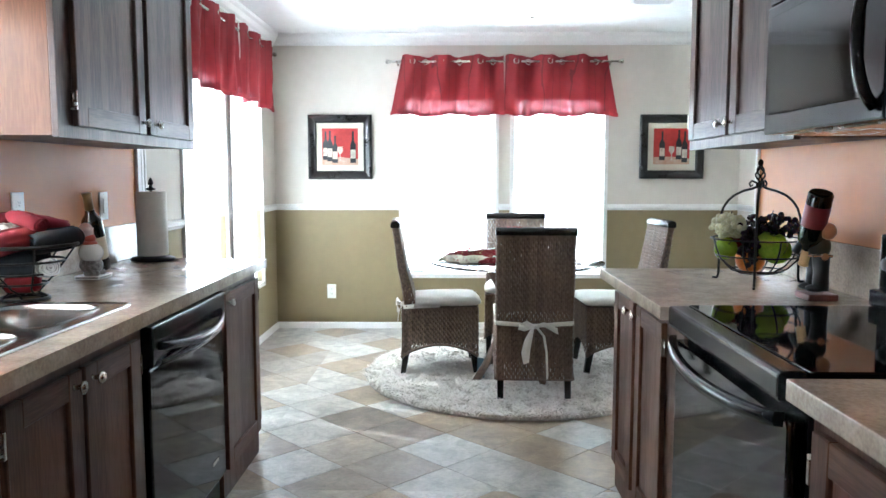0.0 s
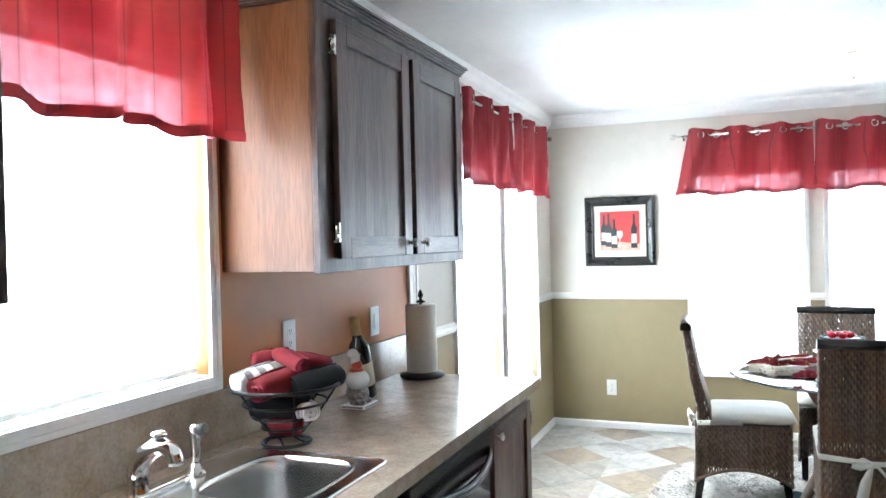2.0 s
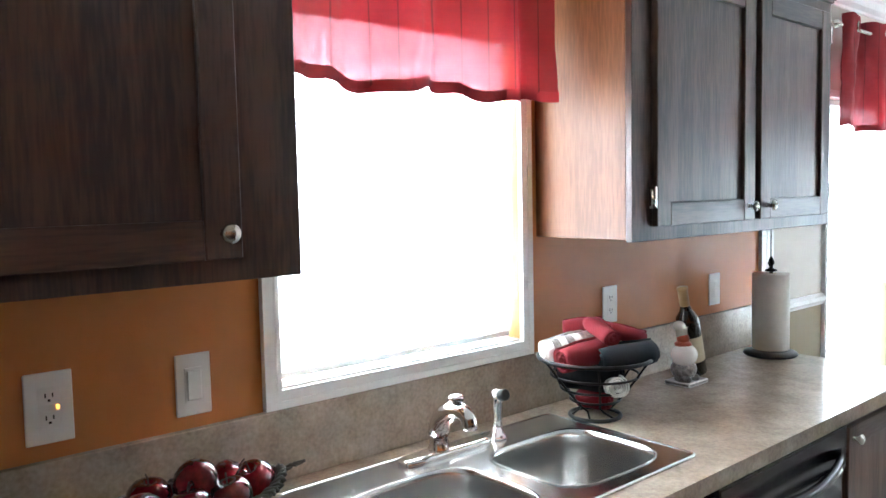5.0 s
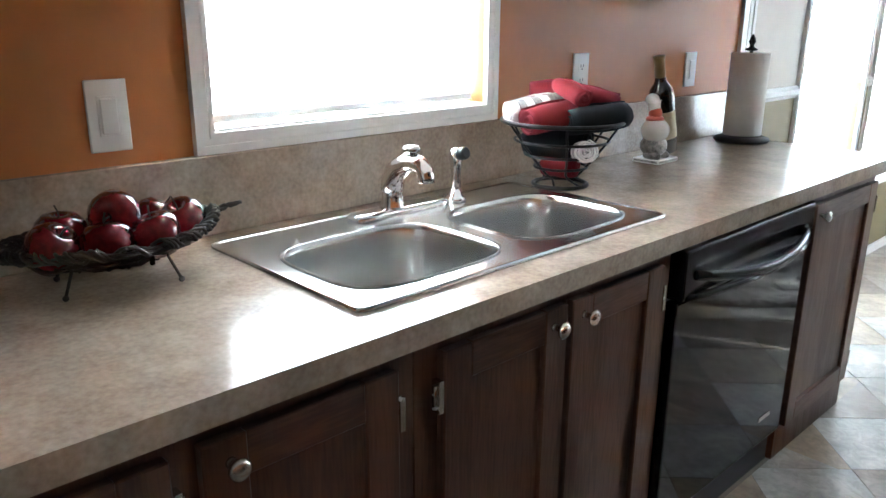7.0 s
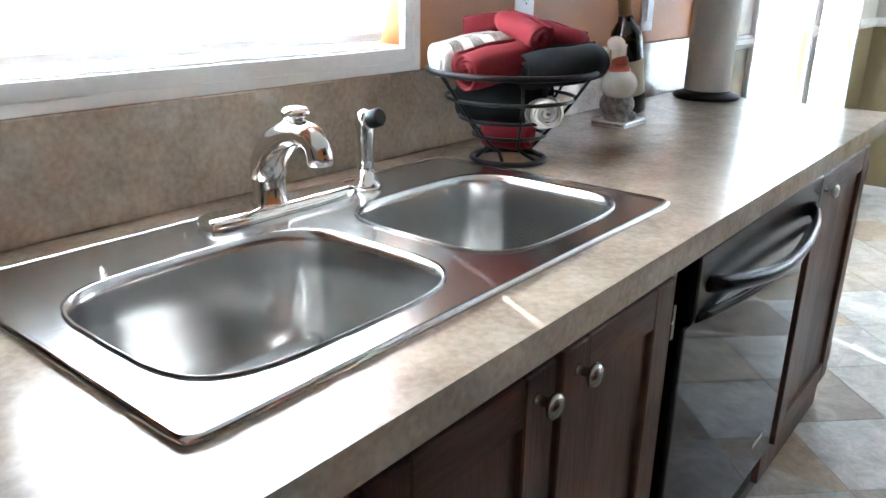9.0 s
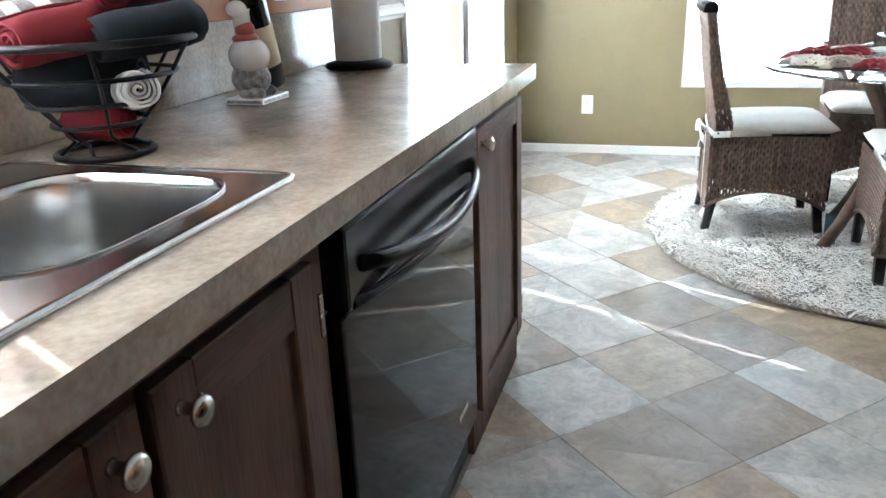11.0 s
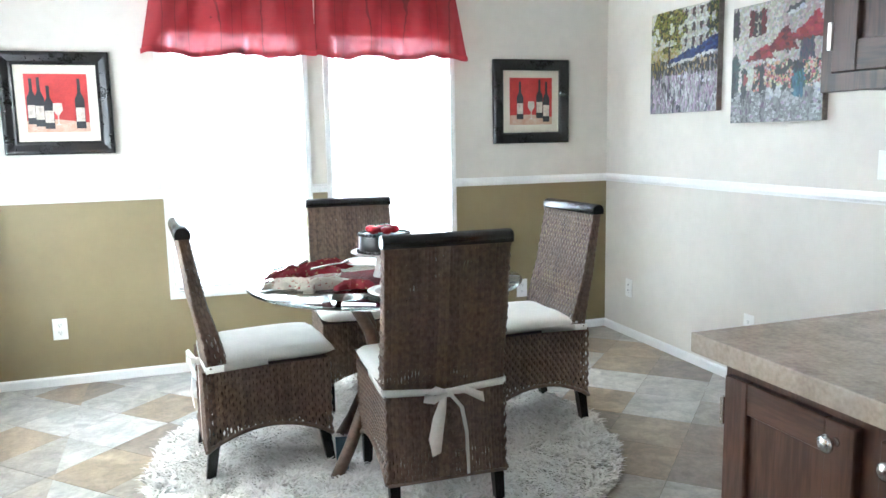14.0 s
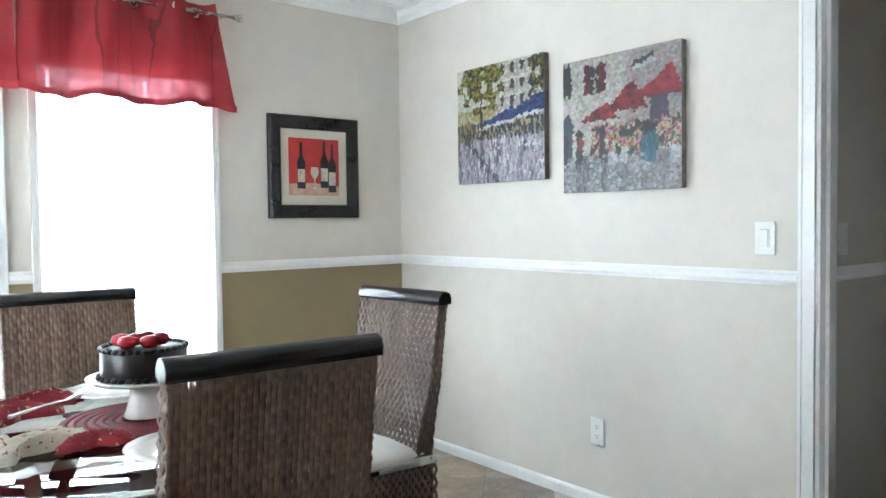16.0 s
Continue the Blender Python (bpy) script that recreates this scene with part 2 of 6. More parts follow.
def tube(bm, pts, r, n=8, closed=False, taper=None):
    """A round rod along the points."""
    pts = [Vector(p) for p in pts]
    rings, prev = [], None
    k = len(pts)
    for i, p in enumerate(pts):
        if closed:
            d = pts[(i + 1) % k] - pts[i - 1]
        else:
            d = pts[min(i + 1, k - 1)] - pts[max(i - 1, 0)]
        d.normalize()
        u = prev - d * prev.dot(d) if prev else d.orthogonal()
        if u.length < 1e-6:
            u = d.orthogonal()
        u.normalize()
        prev = u
        v = d.cross(u)
        rr = r * (taper[i] if taper else 1)
        rings.append([bm.verts.new(p + rr * (math.cos(2 * math.pi * j / n) * u + math.sin(2 * math.pi * j / n) * v)) for j in range(n)])
    for i in range(k if closed else k - 1):
        a, b = rings[i], rings[(i + 1) % k]
        for j in range(n):
            bm.faces.new((a[j], a[(j + 1) % n], b[(j + 1) % n], b[j])).smooth = True
    if not closed:
        bm.faces.new(rings[0][::-1])
        bm.faces.new(rings[-1])
    return bm


def ball(bm, c, r, n=12, squash=(1, 1, 1)):
    prof = [(max(1e-4, math.sin(math.pi * i / n)), -math.cos(math.pi * i / n)) for i in range(n + 1)]
    m = Matrix.Translation(c) @ Matrix.Diagonal((r * squash[0], r * squash[1], r * squash[2], 1))
    return lathe(bm, prof, n=n + 4, m=m)


def root_place(ob):
    while ob.parent:
        ob = ob.parent
    return ob.location


def mesh_of(name, bm, *mats):
    bmesh.ops.recalc_face_normals(bm, faces=bm.faces)
    me = bpy.data.meshes.new(name)
    bm.to_mesh(me)
    bm.free()
    for m in mats:
        me.materials.append(m)
    return me


def part(name, bm, material, parent=None, label="", more=()):
    """One mesh, given in world coordinates, under its thing."""
    if parent is not None:
        bmesh.ops.translate(bm, verts=bm.verts, vec=-root_place(parent))
    ob = new(name, mesh_of(name, bm, material, *more))
    ob.parent = parent
    return tagged(ob, label)


def thing(name, at, label, category, group="", kind=""):
    ob = new(name)
    ob.empty_display_size = 0.1
    ob.location = at
    return tagged(ob, label, category, group, kind)


def solid(name, bm, material, label, category, group="", kind="", more=()):
    """A thing of one mesh, with its origin at its base."""
    vs = [v.co for v in bm.verts]
    c = Vector([(min(v[i] for v in vs) + max(v[i] for v in vs)) / 2 for i in range(3)])
    c.z = min(v.z for v in vs)
    bmesh.ops.translate(bm, verts=bm.verts, vec=-c)
    ob = new(name, mesh_of(name, bm, material, *more))
    ob.location = c
    return tagged(ob, label, category, group, kind)


def structure(name, bm, material, label, category="wall", more=()):
    return tagged(new(name, mesh_of(name, bm, material, *more)), label, category, "", "structure")


def pierced(bm, axis, w0, w1, us, zs, holes, pick):
    """A wall of thickness w0..w1 with rectangular holes (u0, u1, z0, z1); pick(u, z) names the paint."""
    us = sorted({*us, *[h[0] for h in holes], *[h[1] for h in holes]})
    zs = sorted({*zs, *[h[2] for h in holes], *[h[3] for h in holes]})
    for a, b in zip(us, us[1:]):
        for c, d in zip(zs, zs[1:]):
            u, z = (a + b) / 2, (c + d) / 2
            if any(h[0] < u < h[1] and h[2] < z < h[3] for h in holes):
                continue
            if axis == "x":
                box(bm, w0, w1, a, b, c, d, mi=pick(u, z))
            else:
                box(bm, a, b, w0, w1, c, d, mi=pick(u, z))
    return bm


# ---- the shell ----
XL, XR, YB, H = -1.33, 2.435, 6.267, 2.385
XK = 1.385          # kitchen's stove wall
NEAR = -2.6
WIN_BACK = [(-0.285, 0.465), (0.615, 1.346)]
WIN_SIDE = [(4.15, 4.91), (5.04, 5.80)]
WZ0, WZ1 = 0.452, 1.895
SINKWIN = (1.432, 2.185, 1.087, 1.935)
RAIL = 1.003

structure("wall_back", pierced(bmesh.new(), "y", YB, YB + 0.15, [XL - 0.15, XR + 0.12], [0, RAIL, H],
          [(a, b, WZ0, WZ1) for a, b in WIN_BACK], lambda u, z: 0 if z > RAIL else 1), CREAM,
          "two-tone dining wall, cream above olive with white rail", more=(OLIVE,))
structure("wall_left", pierced(bmesh.new(), "x", XL - 0.15, XL, [NEAR, 3.59, YB], [0, RAIL, H],
          [(a, b, WZ0, WZ1) for a, b in WIN_SIDE] + [SINKWIN], lambda u, z: 2 if u < 3.59 else 0 if z > RAIL else 1), CREAM,
          "burnt orange kitchen wall turning cream and olive", more=(OLIVE, ORANGE))
structure("wall_right", pierced(bmesh.new(), "x", XR, XR + 0.12, [3.0, YB], [0, H], [(3.05, 3.99, 0, 2.05)], lambda u, z: 0), CREAM, "plain cream dining wall with a cased opening")
structure("wall_stove", boxed(XK, XK + 0.12, NEAR, 3.2, 0, H), ORANGE, "burnt orange painted wall behind the stove")
structure("wall_return", boxed(XK + 0.12, XR + 0.12, 2.88, 3.0, 0, H), CREAM, "plain cream return wall")
structure("wall_near", boxed(XL - 0.15, XK + 0.12, NEAR - 0.12, NEAR, 0, H), CREAM, "plain cream wall closing the kitchen")
structure("wall_hall", boxed(XR + 0.12, 5.2, 4.05, 4.17, 0, H), CREAM, "cream hallway wall beyond the opening")
structure("wall_hall_end", boxed(5.2, 5.32, 1.9, 4.17, 0, H), CREAM, "plain cream end wall of the hallway")
structure("wall_hall_near", boxed(XR + 0.12, 5.32, 1.78, 1.9, 0, H), CREAM, "plain cream wall of the hallway")
structure("wall_hall_side", boxed(XR, XR + 0.12, 1.9, 2.88, 0, H), CREAM, "plain cream short hallway wall")
structure("ceiling", boxed(XL - 0.15, 5.32, NEAR - 0.12, YB + 0.15, H, H + 0.1), CEIL, "white textured ceiling", "ceiling")
floor = structure("floor", boxed(XL - 0.15, 5.32, NEAR - 0.12, YB + 0.15, -0.12, -0.0015), GROUT, "diagonal stone-look tile floor in grey, sand and brown", "floor")


def strip(axis, a, b, w, out, z0, z1, prof):
    """A moulding along a wall: prof gives (distance off the wall, share of the height)."""
    bm = bmesh.new()
    pts = [(out * d, z0 + (z1 - z0) * s) for d, s in prof]
    rows = []
    for u in (a, b):
        rows.append([bm.verts.new((w + d, u, z) if axis == "x" else (u, w + d, z)) for d, z in pts])
    k = len(pts)
    for i in range(k):
        bm.faces.new((rows[0][i], rows[0][(i + 1) % k], rows[1][(i + 1) % k], rows[1][i]))
    bm.faces.new(rows[0])
    bm.faces.new(rows[1][::-1])
    return bm


CROWN = [(0, 0), (0.008, 0), (0.012, 0.12), (0.03, 0.3), (0.045, 0.62), (0.062, 0.8), (0.066, 1), (0, 1)]
CHAIR = [(0, 0), (0.010, 0), (0.012, 0.2), (0.018, 0.35), (0.018, 0.7), (0.012, 0.85), (0.009, 1), (0, 1)]
BASE = [(0, 0), (0.012, 0), (0.012, 0.8), (0.006, 1), (0, 1)]
for nm, ax, a, b, w, out in (("crown_trim_back", "y", XL, XR, YB, -1), ("crown_trim_left", "x", NEAR, YB, XL, 1), ("crown_trim_right", "x", 3.0, YB, XR, -1), ("crown_trim_stove", "x", NEAR, 3.2, XK, -1)):
    structure(nm, strip(ax, a, b, w, out, 2.297, H, CROWN), WHITE, "white stepped crown moulding under the ceiling", "trim")
for nm, ax, a, b, w, out in (("chair_rail_back_a", "y", XL, -0.317, YB, -1), ("chair_rail_back_b", "y", 0.497, 0.583, YB, -1), ("chair_rail_back_c", "y", 1.378, XR, YB, -1),
                             ("chair_rail_left_a", "x", 3.64, 4.118, XL, 1), ("chair_rail_left_b", "x", 4.942, 5.008, XL, 1), ("chair_rail_left_c", "x", 5.832, YB, XL, 1),
                             ("chair_rail_right", "x", 4.04, YB, XR, -1), ("chair_rail_hall", "y", XR + 0.12, 5.2, 4.05, -1)):
    structure(nm, strip(ax, a, b, w, out, 0.98, 1.03, CHAIR), WHITE, "white moulded chair rail", "trim")
for nm, ax, a, b, w, out in (("baseboard_back", "y", XL, XR, YB, -1), ("baseboard_left", "x", 3.45, YB, XL, 1), ("baseboard_right", "x", 4.04, YB, XR, -1), ("baseboard_hall", "y", XR + 0.12, 5.2, 4.05, -1)):
    structure(nm, strip(ax, a, b, w, out, 0.0, 0.052, BASE), WHITE, "low white baseboard", "baseboard")


def casing(bm, axis, w, out, u0, u1, z0, z1):
    """A ribbed upright board."""
    for i, (p, q, d) in enumerate(((0, 0.22, 0.014), (0.22, 0.5, 0.010), (0.5, 0.78, 0.012), (0.78, 1, 0.016))):
        a, b = u0 + (u1 - u0) * p, u0 + (u1 - u0) * q
        if axis == "x":
            box(bm, *sorted((w, w + out * d)), a, b, z0, z1)
        else:
            box(bm, a, b, *sorted((w, w + out * d)), z0, z1)
    return bm


structure("trim_orange_end", casing(bmesh.new(), "x", XL, 1, 3.545, 3.64, 0.0, 2.297), WHITE, "white ribbed upright trim where the orange wall ends", "trim")
structure("trim_stove_wall_end", boxed(XK - 0.014, XK + 0.134, 3.2, 3.216, 0, H, 0.003), WHITE, "white trim capping the stove wall", "trim")
bm = casing(bmesh.new(), "x", XR, -1, 4.04, 3.985, 0.0, 2.09)
casing(bm, "x", XR + 0.12, 1, 4.04, 3.985, 0.0, 2.09)
box(bm, XR - 0.002, XR + 0.122, 3.972, 3.99, 0, 2.05)
box(bm, XR + 0.04, XR + 0.075, 3.960, 3.972, 0, 2.04)
box(bm, XR - 0.002, XR + 0.122, 3.068, 3.972, 2.03, 2.05)
box(bm, XR - 0.014, XR, 3.0, 3.985, 2.05, 2.105)
box(bm, XR - 0.002, XR + 0.122, 3.05, 3.068, 0, 2.05)
structure("trim_hall_opening", bm, WHITE, "white ribbed casing round the hallway opening", "door frame")


def window(name, axis, w, out, u0, u1, z0, z1, trim, label, cords=(0.075, 0.613), gap=0.0058):
    """Casing on the wall, sash in the reveal, glass, and a white mini blind let down inside the reveal."""
    at = (w, (u0 + u1) / 2, z0) if axis == "x" else ((u0 + u1) / 2, w, z0)
    ob = thing(name, at, label, "window", "", "structure")

    def B(bm, d0, d1, a, b, c, d, bev=0.0):
        p, q = sorted((w + out * d0, w + out * d1))
        return box(bm, p, q, a, b, c, d, bev) if axis == "x" else box(bm, a, b, p, q, c, d, bev)
    bm = bmesh.new()
    t = trim
    for d, s0, s1 in ((0.016, 0, 0.4), (0.011, 0.4, 0.75), (0.014, 0.75, 1)):
        p, q = t * s0, t * s1
        B(bm, 0, d, u0 - t + p, u0 - t + q, z0 - t + p, z1 + t - p)
        B(bm, 0, d, u1 + t - q, u1 + t - p, z0 - t + p, z1 + t - p)
        B(bm, 0, d, u0 - t + q, u1 + t - q, z0 - t + p, z0 - t + q)
        B(bm, 0, d, u0 - t + q, u1 + t - q, z1 + t - q, z1 + t - p)
    part("window_frame", bm, WHITE, ob)
    bm = bmesh.new()
    zm = (z0 + z1) / 2
    for a, b, c, d in ((u0, u0 + 0.03, z0, z1), (u1 - 0.03, u1, z0, z1), (u0 + 0.03, u1 - 0.03, z0, z0 + 0.035), (u0 + 0.03, u1 - 0.03, z1 - 0.035, z1), (u0 + 0.03, u1 - 0.03, zm - 0.02, zm + 0.02)):
        B(bm, -0.12, -0.085, a, b, c, d, 0.003)
    part("sash", bm, WHITE, ob)
    for c, d in ((z0 + 0.035, zm - 0.02), (zm + 0.02, z1 - 0.035)):
        p = part("pane", B(bmesh.new(), -0.106, -0.101, u0 + 0.03, u1 - 0.03, c, d), PANE, ob)
        p.visible_shadow = False
    bl = part("blind_headrail", B(bmesh.new(), -0.055, -0.02, u0 + 0.006, u1 - 0.006, z1 - 0.03, z1 - 0.002, 0.003), WHITE, ob)
    bm = bmesh.new()
    z = z0 + 0.045
    while z < z1 - 0.035:
        cuts = [u0 + 0.012] + [u0 + q * (u1 - u0) for q in cords] + [u1 - 0.012]
        for a0, a1 in zip(cuts, cuts[1:]):
            a0, a1 = a0 + gap * (a0 > cuts[0]), a1 - gap * (a1 < cuts[-1])
            rows = []
            for s, zz in ((-0.0045, -0.0125), (0.0015, 0.0), (0.0045, 0.0125)):
                rows.append([bm.verts.new((w + out * (-0.04 + s), u, z + zz) if axis == "x" else (u, w + out * (-0.04 + s), z + zz)) for u in (a0, a1)])
            for r0, r1 in zip(rows, rows[1:]):
                bm.faces.new((r0[0], r0[1], r1[1], r1[0])).smooth = True
        z += 0.0205
    part("slats", bm, SLAT, bl, "white translucent mini blind slats, let down")
    part("bottom_rail", B(bmesh.new(), -0.053, -0.028, u0 + 0.012, u1 - 0.012, z0 + 0.012, z0 + 0.03, 0.004), WHITE, bl)
    bm = bmesh.new()
    B(bm, -0.085, 0.0, u0, u1, z0 - 0.001, z0 + 0.006, 0.002)
    part("window_sill", bm, WHITE, ob)
    return ob


for i, (a, b) in enumerate(WIN_BACK):
    window("window_%d" % (i + 1), "y", YB, -1, a, b, WZ0, WZ1, 0.03, "tall white window with a closed white mini blind")
for i, (a, b) in enumerate(WIN_SIDE):
    window("window_%d" % (i + 3), "x", XL, 1, a, b, WZ0, WZ1, 0.03, "tall white side window with closed mini blind")
window("window_5", "x", XL, 1, SINKWIN[0], SINKWIN[1], SINKWIN[2], SINKWIN[3], 0.04, "white-framed window over the sink, blind let down", (0.22, 0.78), 0.0025)


# ---- kitchen cabinets ----
def knob(parent, x, y, z, out):
    """Round satin knob on a door that faces along x."""
    m = Matrix.Translation((x, y, z)) @ Matrix.Rotation(radians(90 * out), 4, "Y")
    part("knob", lathe(bmesh.new(), [(0.009, 0), (0.006, 0.003), (0.0055, 0.014), (0.010, 0.018), (0.0155, 0.022), (0.0155, 0.026), (0.011, 0.030), (0.002, 0.0315)], n=16, m=m), NICKEL, parent, "satin nickel knob")


def shaker_door(parent, x, out, y0, y1, z0, z1, vm, hm, stile=0.062, hinge=None):
    """Recessed-panel door; x is the plane of its front."""
    def B(bm, d0, d1, a, b, c, d, bev=0.0):
        p, q = sorted((x - out * d0, x - out * d1))
        return box(bm, p, q, a, b, c, d, bev)
    door = part("door", B(bmesh.new(), 0.011, 0.0175, y0 + stile, y1 - stile, z0 + stile, z1 - stile), vm, parent)
    for a, b in ((y0, y0 + stile), (y1 - stile, y1)):
        part("stile", B(bmesh.new(), 0, 0.019, a, b, z0, z1, 0.0025), vm, door)
    for a, b in ((z0, z0 + stile), (z1 - stile, z1)):
        part("rail", B(bmesh.new(), 0.0006, 0.019, y0 + stile, y1 - stile, a, b, 0.002), hm, door)
    if hinge is not None:
        s = 1 if hinge == y1 else -1
        for z in (z0 + 0.075, z1 - 0.075):
            bm = B(bmesh.new(), -0.001, 0.018, *sorted((hinge + s * 0.001, hinge + s * 0.011)), z - 0.028, z + 0.028, 0.001)
            xx = x - out * 0.008
            tube(bm, [(xx, hinge + s * 0.013, z - 0.02), (xx, hinge + s * 0.013, z + 0.02)], 0.0045, 8)
            part("hinge", bm, NICKEL, door, "small nickel hinge")
    return door


def upper_unit(at_y0, at_y1, xw, xf, out, z0, z1, doors, label, rightside=True):
    """A wall cabinet with face frame, doors and a stepped crown; doors: (y0, y1, knob y, hinge y)."""
    ob = thing("wall_cabinet", ((xw + xf) / 2, (at_y0 + at_y1) / 2, z0), label, "cabinet")
    x0, x1 = sorted((xw, xf - out * 0.02))
    part("body", boxed(x0, x1, at_y0, at_y1, z0 + 0.006, z1, 0.001), SIDE, ob, "reddish wood-grain side panels")
    p, q = sorted((xf - out * 0.02, xf))
    part("face_frame", boxed(p, q, at_y0 - 0.001, at_y1 + 0.001, z0, z1, 0.0015), UPPER, ob)
    bm = bmesh.new()
    for d, a, b in ((0.008, 0.0, 0.010), (0.014, 0.010, 0.018), (0.020, 0.018, 0.026), (0.028, 0.026, 0.036)):
        p, q = sorted((xw, xf + out * d))
        box(bm, p, q, at_y0 - d, at_y1 + d, z1 + a, z1 + b, 0.0015)
    part("crown", bm, UPPER_H, ob)
    for y0, y1, ky, hy in doors:
        d = shaker_door(ob, xf + out * 0.0205, out, y0, y1, z0 + 0.037, z1 - 0.04, UPPER, UPPER_H, hinge=hy)
        knob(d, xf + out * 0.0195, ky, z0 + 0.078, out)
    return ob


upper_unit(2.255, 3.392, XL + 0.001, -1.003, 1, 1.37, 2.122, [(2.335, 2.837, 2.800, 2.335), (2.872, 3.345, 2.912, 3.345)], "dark-stained oak wall cabinet with two recessed doors")
upper_unit(0.30, 1.309, XL + 0.001, -1.003, 1, 1.37, 2.122, [(0.345, 0.755, 0.72, 0.345), (0.787, 1.195, 1.165, 0.787)], "dark-stained oak wall cabinet beside the sink window")
upper_unit(2.22, 3.164, XK - 0.001, 1.085, -1, 1.36, 2.122, [(2.265, 2.675, 2.645, 2.265), (2.703, 3.12, 2.735, 3.12)], "dark-stained oak wall cabinet over the fruit basket")

FX, DX = -0.757, -0.7355     # face frame and door fronts, window side


def base_unit(y0, y1, xw, xf, out, doors, label, z1=0.85, inner=0.85):
    ob = thing("base_cabinet", ((xw + xf) / 2, (y0 + y1) / 2, 0), label, "cabinet")
    p, q = sorted((xw, xf - out * 0.02))
    part("body", boxed(p, q, y0, y1, 0, inner), LOWER, ob)
    p, q = sorted((xf - out * 0.02, xf))
    part("face_frame", boxed(p, q, y0, y1, 0, z1, 0.001), LOWER, ob)
    for a, b, ky, hy in doors:
        d = shaker_door(ob, xf + out * 0.0205, out, a, b, 0.115, 0.808, LOWER, LOWER_H, hinge=hy)
        knob(d, xf + out * 0.0195, ky, 0.774, out)
    return ob


base_unit(-1.2, 0.36, XL + 0.002, FX, 1, [(-0.42, -0.06, -0.1, -0.42), (-0.03, 0.33, 0.01, 0.33)], "brown oak base cabinet under the worktop")
base_unit(0.362, 1.44, XL + 0.002, FX, 1, [(0.41, 0.72, 0.69, 0.41), (0.74, 1.05, 0.775, 1.05), (1.088, 1.397, 1.125, 1.397)], "brown oak base cabinet with recessed-panel doors", inner=0.70)
base_unit(1.442, 2.178, XL + 0.002, FX, 1, [(1.488, 1.797, 1.757, 1.488), (1.812, 2.125, 1.846, 2.125)], "brown oak sink cabinet with two recessed doors", inner=0.70)
base_unit(2.90, 3.428, XL + 0.002, FX, 1, [(2.917, 3.40, 2.945, 3.40)], "brown oak end cabinet beside the dishwasher")
base_unit(2.205, 3.075, XK - 0.002, 0.795, -1, [(2.37, 2.700, 2.668, 2.37), (2.745, 3.055, 2.782, 3.055)], "reddish-brown oak base cabinet beside the stove")
base_unit(-0.6, 1.42, XK - 0.002, 0.795, -1, [(0.96, 1.385, 1.0, 1.385)], "brown oak base cabinet before the stove")


def worktop(x0, x1, y0, y1, front, label, hole=None, splash=None, round_corner=False):
    ob = thing("worktop", ((x0 + x1) / 2, (y0 + y1) / 2, 0.85), label, "worktop")
    bm = bmesh.new()
    if hole:
        hx0, hx1, hy0, hy1 = hole
        xs, ys = (x0, hx0, hx1, x1), (y0, hy0, hy1, y1)
        top = [[bm.verts.new((x, y, 0.89)) for y in ys] for x in xs]
        low = [[bm.verts.new((x, y, 0.85)) for y in ys] for x in xs]
        for i in range(3):
            for j in range(3):
                if (i, j) != (1, 1):
                    for g in (top, low):
                        bm.faces.new((g[i][j], g[i + 1][j], g[i + 1][j + 1], g[i][j + 1]))
        for i in range(3):
            for j in (0, 3):
                bm.faces.new((top[i][j], top[i + 1][j], low[i + 1][j], low[i][j]))
                bm.faces.new((top[j][i], top[j][i + 1], low[j][i + 1], low[j][i]))
        for p, q in (((1, 1), (1, 2)), ((1, 2), (2, 2)), ((2, 2), (2, 1)), ((2, 1), (1, 1))):
            bm.faces.new((top[p[0]][p[1]], top[q[0]][q[1]], low[q[0]][q[1]], low[p[0]][p[1]]))
    else:
        box(bm, x0, x1, y0, y1, 0.85, 0.89, 0.003, 2)
    part("top", bm, LAMIN, ob)
    if splash:
        part("backsplash", boxed(splash[0], splash[1], splash[2], splash[3], 0.8905, 1.046, 0.002), LAMIN, ob)
    return ob


worktop(XL + 0.001, -0.703, -1.2, 3.43, 1, "mottled tan laminate worktop with upstand", (-1.205, -0.82, 1.395, 2.165), (XL + 0.001, XL + 0.020, -1.2, 3.50))
worktop(0.722, XK - 0.001, 2.20, 3.095, -1, "mottled tan laminate worktop beside the stove", None, (XK - 0.020, XK - 0.001, 2.20, 3.095))
worktop(0.745, XK - 0.001, -0.6, 1.43, -1, "mottled tan laminate worktop before the stove", None, (XK - 0.020, XK - 0.001, -0.6, 1.43))


# ---- kitchen things ----
REDCLOTH = sheer("red_terry_cloth", (0.19, 0.010, 0.017), 0.05, 0.95, 350)
NAVY = sheer("black_navy_terry_cloth", (0.009, 0.011, 0.015), 0.03, 0.95, 350)
WHITECLOTH = mat("white_cotton", (0.72, 0.70, 0.66), 0.85, var=0.06, scale=25, bump=0.3, bscale=500)
IRON = mat("black_wrought_iron", (0.018, 0.017, 0.017), 0.45, 0.6, var=0.2, scale=30, bump=0.2)
TWIG = mat("dark_twig", (0.038, 0.028, 0.02), 0.7, var=0.35, scale=40, bump=0.5)
APPLE = mat("dark_red_apple_skin", (0.17, 0.008, 0.013), 0.10, dark=(0.045, 0.002, 0.005), scale=18, coat=0.5)
BOTTLE = mat("dark_wine_glass", (0.010, 0.014, 0.010), 0.07, var=0.1, coat=0.6)
GOLD = mat("gold_foil", (0.50, 0.30, 0.13), 0.4, 0.35, var=0.1)
LABEL = mat("cream_paper_label", (0.62, 0.52, 0.34), 0.6, var=0.06)
